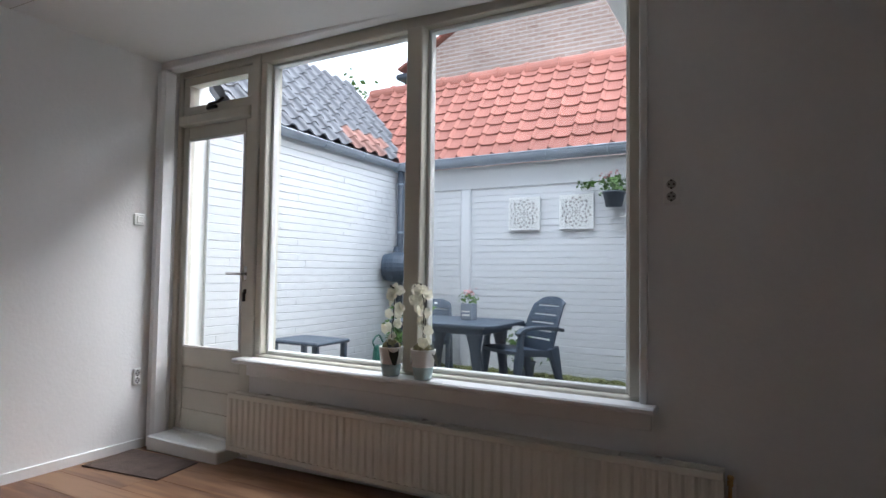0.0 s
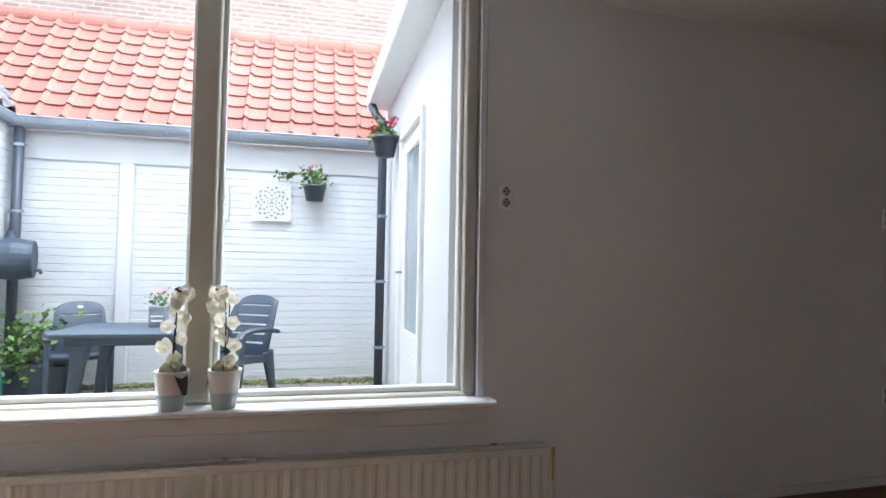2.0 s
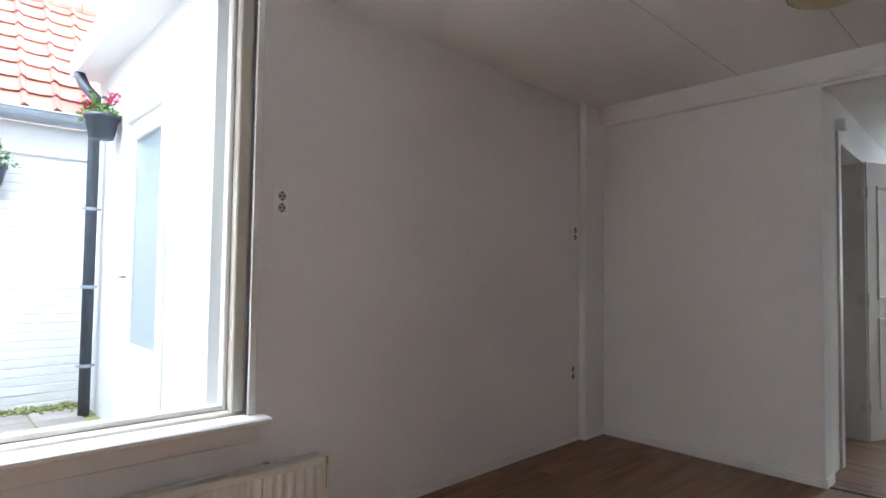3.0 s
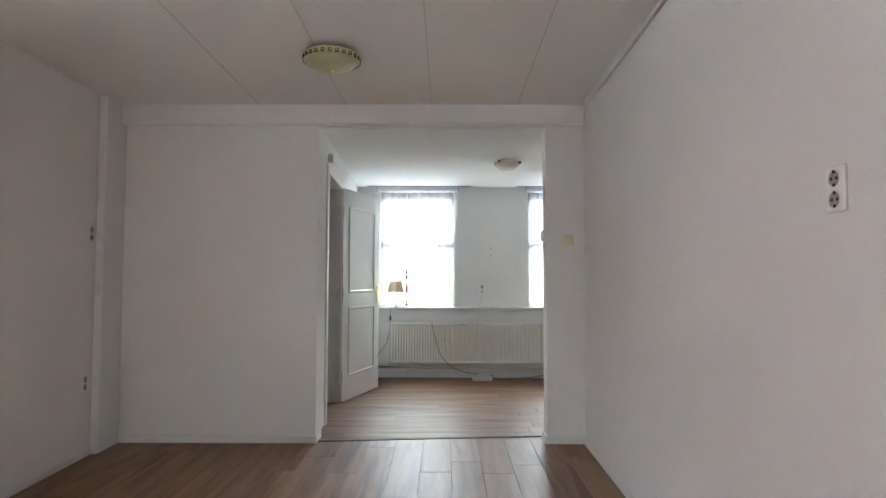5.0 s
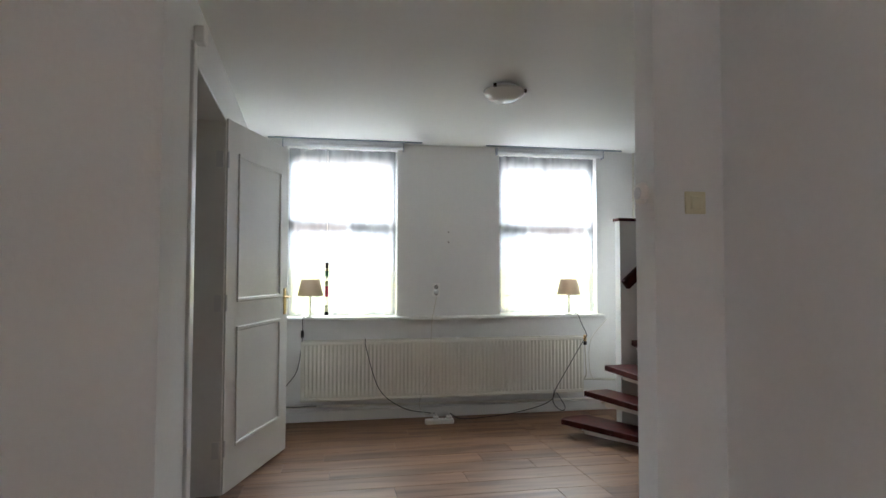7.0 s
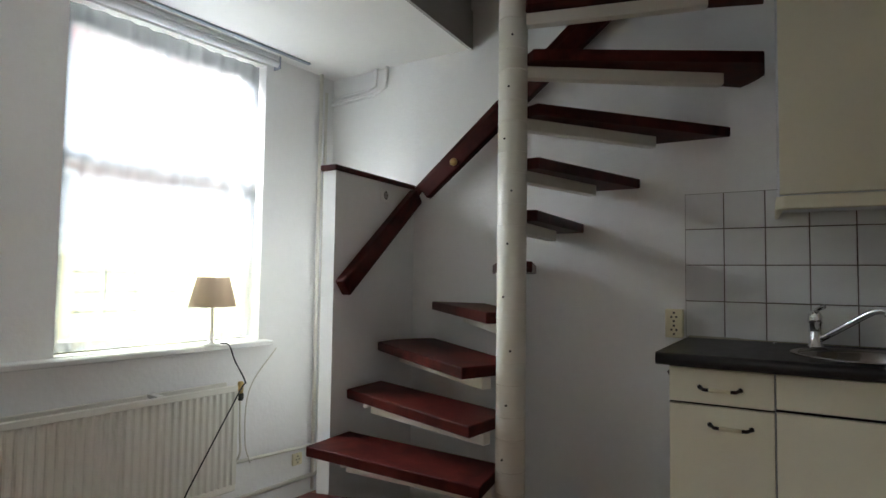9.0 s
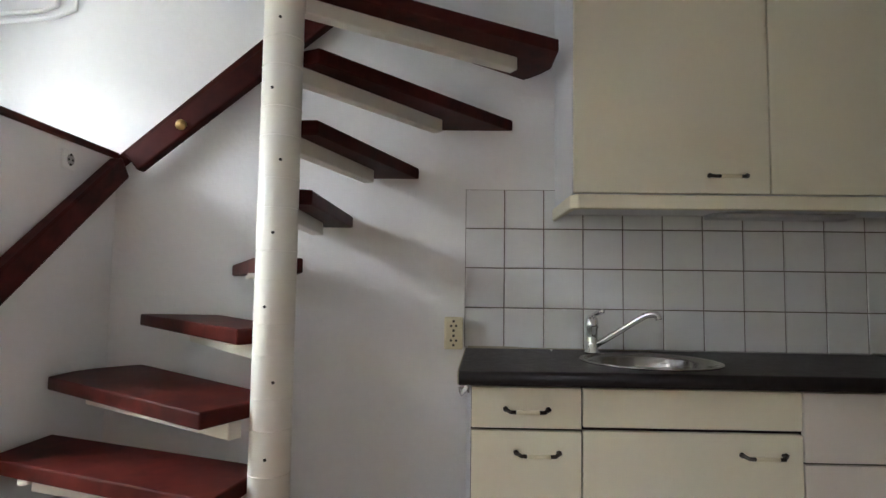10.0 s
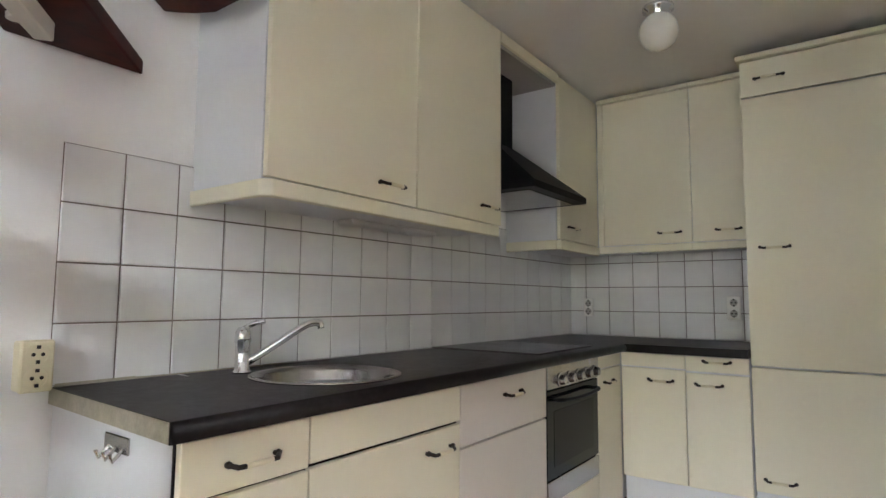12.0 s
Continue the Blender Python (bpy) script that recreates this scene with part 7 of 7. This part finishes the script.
part("pot", pot(bmesh.new(), (-1.43, BY - 0.12, 1.735), 0.075, 0.098, 0.14), "pipe", hp, smooth=True)
part("foliage", leaf_cloud(leaf_cloud(bmesh.new(), (-1.44, BY - 0.13, 1.95), (0.075, 0.05, 0.05), 130, rnd, 0.026), (-1.70, BY - 0.09, 1.96), (0.045, 0.03, 0.02), 28, rnd, 0.028), "leaf", hp)
part("stem", tube(bmesh.new(), curve_points([(-1.45, BY - 0.12, 1.88), (-1.56, BY - 0.11, 1.98), (-1.66, BY - 0.10, 1.96), (-1.76, BY - 0.09, 1.94)], 4), 0.004, 6), "leaf", hp)
part("flowers", leaf_cloud(bmesh.new(), (-1.47, BY - 0.14, 2.03), (0.05, 0.03, 0.02), 22, rnd, 0.018), "pink", hp)
gp = thing("wall_pot", (-0.90, 4.33, 2.05), "dark wall pot with red geraniums", "potted plant", "hanging pots")
part("pot", pot(bmesh.new(), (-0.89, 4.33, 2.03), 0.075, 0.10, 0.16), "pipe", gp, smooth=True)
part("foliage", leaf_cloud(bmesh.new(), (-0.90, 4.33, 2.23), (0.06, 0.06, 0.035), 110, rnd, 0.025), "leaf", gp)
part("flowers", leaf_cloud(leaf_cloud(bmesh.new(), (-0.98, 4.34, 2.25), (0.022, 0.022, 0.02), 40, rnd, 0.015), (-0.85, 4.25, 2.30), (0.018, 0.02, 0.02), 36, rnd, 0.015), "red", gp)
part("hook", tube(bmesh.new(), [(RX, 4.33, 2.35), (RX - 0.06, 4.33, 2.36), (RX - 0.10, 4.33, 2.20)], 0.005, 6), "pipe", gp)
tp = thing("table_pot", (-2.50, 4.22, 0.685), "grey square pot with pink flowers on the table", "potted plant")
part("pot", boxes((-2.555, -2.445, 4.165, 4.275, 0.685, 0.83), bevel=0.004), "zinc", tp, "grey zinc pot with a worn label")
part("label", boxes((-2.535, -2.465, 4.160, 4.1645, 0.72, 0.735), (-2.54, -2.46, 4.160, 4.1645, 0.755, 0.765)), "plastic", tp)
part("foliage", leaf_cloud(bmesh.new(), (-2.50, 4.22, 0.87), (0.035, 0.03, 0.025), 70, rnd, 0.018), "leaf", tp)
part("flowers", leaf_cloud(bmesh.new(), (-2.50, 4.22, 0.925), (0.03, 0.03, 0.015), 36, rnd, 0.014), "pink", tp)
fp = thing("floor_plant", (-2.25, 4.95, GZ), "low yellow-green plant by the wall", "potted plant")
part("pot", pot(bmesh.new(), (-2.25, 4.95, GZ), 0.08, 0.10, 0.15), "pipe", fp)
part("foliage", leaf_cloud(bmesh.new(), (-2.25, 4.93, 0.37), (0.10, 0.07, 0.08), 220, rnd, 0.028), "leaf", fp)
wc = thing("watering_can", (-3.72, 4.62, GZ), "dark green plastic watering can on the paving", "watering can")
bm = bmesh.new()
lathe(bm, [(0.085, 0.0), (0.09, 0.01), (0.075, 0.20), (0.05, 0.23)], (-3.72, 4.62, GZ), "z", 20)
part("body", bm, "green_can", wc, smooth=True)
part("handle", tube(bmesh.new(), curve_points([(-3.72, 4.54, 0.30), (-3.72, 4.48, 0.38), (-3.72, 4.58, 0.44), (-3.72, 4.66, 0.36)], 4), 0.009, 8), "green_can", wc)
part("spout", tube(bmesh.new(), [(-3.72, 4.70, 0.16), (-3.72, 4.84, 0.36)], 0.015, 8, 0.7), "green_can", wc)


def fret_panel(x0, z0, w):
    """Square openwork wall panel of small leaf shapes in a frame."""
    p = thing("wall_panel", (x0 + w / 2, BY - 0.03, z0), "square white openwork ornament panel on brick", "wall ornament", "openwork panels")
    y0, y1 = BY - 0.046, BY - 0.024
    part("frame", boxes((x0, x0 + 0.012, y0, y1, z0, z0 + w), (x0 + w - 0.012, x0 + w, y0, y1, z0, z0 + w), (x0 + 0.012, x0 + w - 0.012, y0, y1, z0, z0 + 0.012), (x0 + 0.012, x0 + w - 0.012, y0, y1, z0 + w - 0.012, z0 + w)), "white_paint", p)
    bm = bmesh.new()
    n = 33
    cell = (w - 0.024) / n
    for i in range(n):
        for j in range(n):
            u, v = (i - n // 2) / (n / 2), (j - n // 2) / (n / 2)
            r, a = math.hypot(u, v), math.atan2(v, u)
            hole = (math.sin(r * 19.0) * math.cos((12 if r > 0.45 else 8) * a) > 0.2 and r < 1.0) or (r > 1.0 and i % 4 == 1 and j % 4 == 1)
            if not hole:
                xa, za = x0 + 0.012 + i * cell, z0 + 0.012 + j * cell
                box(bm, xa - 0.0005, xa + cell + 0.0005, y0 + 0.002, y1 - 0.001, za - 0.0005, za + cell + 0.0005)
    part("fretwork", bm, "white_paint", p)
    # Added grey sheet: the openings get their shade from its colour.
    part("hole_shade", boxes((x0 + 0.013, x0 + w - 0.013, BY - 0.0225, BY - 0.019, z0 + 0.013, z0 + w - 0.013)), "shaft", p, "grey sheet added behind the openwork, shade of its holes")
    return p


fret_panel(-1.975, 1.545, 0.335)
fret_panel(-2.515, 1.545, 0.335)

# far house behind the red roof
fh = thing("far_house", (-1, 9, 0), "large brick house with a red tiled roof behind the yard", "house", kind=STRUCT)
bm = bmesh.new()
f0 = [(-5.85, 8.4, 0.0), (6.0, 8.4, 0.0), (6.0, 8.4, 5.6), (-2.0, 8.4, 6.9), (-5.85, 8.4, 4.82)]
f1 = [(x, 12.0, z) for x, y, z in f0]
a, b = [bm.verts.new(p) for p in f0], [bm.verts.new(p) for p in f1]
bm.faces.new(a)
bm.faces.new(b[::-1])
for i in range(5):
    bm.faces.new((a[i], b[i], b[(i + 1) % 5], a[(i + 1) % 5]))
wall = part("gable", bm, "far_brick", fh)
for i in range(14):
    x = -6.02 + i * 0.29
    bm = boxes((0.0, 0.335, 8.30, 12.1, 0.02, 0.07), bevel=0.012)
    bm.transform(Matrix.Translation((x, 0, 4.78 + i * 0.29 * 0.54)) @ Matrix.Rotation(-math.atan(0.54) + 0.05, 4, "Y"))
    part("rake_tile", bm, "red_tile", fh)
part("eave_gutter", boxes((-6.12, -5.84, 8.35, 12.0, 4.66, 4.76), bevel=0.03), "pipe", fh)


def tree(x, y, h, seed):
    """Tapered trunk with limbs and a ragged crown of small leaves."""
    rnd = random.Random(seed)
    t = thing("tree", (x, y, -0.15), "distant leafy tree beyond the roofs", "tree")
    bm = tube(bmesh.new(), [(x, y, -0.15), (x + 0.1, y, h * 0.4), (x, y + 0.1, h * 0.75)], 0.16, 10, 0.4)
    tips = []
    for i in range(9):
        z = h * rnd.uniform(0.35, 0.75)
        a, l = rnd.uniform(0, 6.28), rnd.uniform(0.6, 1.4)
        e = (x + math.cos(a) * l, y + math.sin(a) * l, z + l * 0.7)
        tube(bm, [(x, y, z), e], 0.05, 6, 0.3)
        tips.append(e)
    part("trunk", bm, "stem", t)
    bm = bmesh.new()
    for e in tips:
        leaf_cloud(bm, e, (0.45, 0.45, 0.35), 260, rnd, 0.07)
    part("crown", bm, "leaf", t)


tree(-8.6, 11.5, 5.6, 5)

# street side: house across
sh = thing("house_across", (12.0, -1.0, -0.3), "brick house with white windows across the street", "house", kind=STRUCT)
part("wall", wall_cells("y", 11.5, 11.8, -9.0, 8.0, -0.35, 4.3, [(-6.2, -5.0, 0.8, 2.6), (-3.6, -2.4, 0.8, 2.6), (-1.0, 0.2, 0.8, 2.6), (1.6, 2.8, 0.8, 2.6), (4.2, 5.4, 0.8, 2.6)]), "far_brick", sh)
for y0 in (-6.2, -3.6, -1.0, 1.6, 4.2):
    fr = part("window_frame", boxes((11.52, 11.6, y0, y0 + 0.08, 0.8, 2.6), (11.52, 11.6, y0 + 1.12, y0 + 1.2, 0.8, 2.6), (11.52, 11.6, y0 + 0.08, y0 + 1.12, 0.8, 0.9), (11.52, 11.6, y0 + 0.08, y0 + 1.12, 2.5, 2.6), (11.52, 11.6, y0 + 0.08, y0 + 1.12, 1.7, 1.76)), "white_paint", sh)
    part("pane", boxes((11.56, 11.57, y0 + 0.08, y0 + 1.12, 0.9, 2.5)), "hob_glass", fr)
bm = bmesh.new()
vs = [bm.verts.new(p) for p in ((11.2, -9.2, 4.25), (11.2, 8.2, 4.25), (14.0, 8.2, 6.6), (14.0, -9.2, 6.6), (11.2, -9.2, 4.1), (11.2, 8.2, 4.1), (14.0, 8.2, 4.1), (14.0, -9.2, 4.1))]
for f in ((0, 1, 2, 3), (0, 4, 5, 1), (3, 2, 6, 7), (0, 3, 7, 4), (1, 5, 6, 2)):
    bm.faces.new([vs[i] for i in f])
part("roof", bm, "red_tile", sh)
solid("street", boxes((EX + 0.29, 60, -70, 70, -0.55, -0.35)), "asphalt", "grey street pavement outside the front windows", "street", kind=STRUCT)
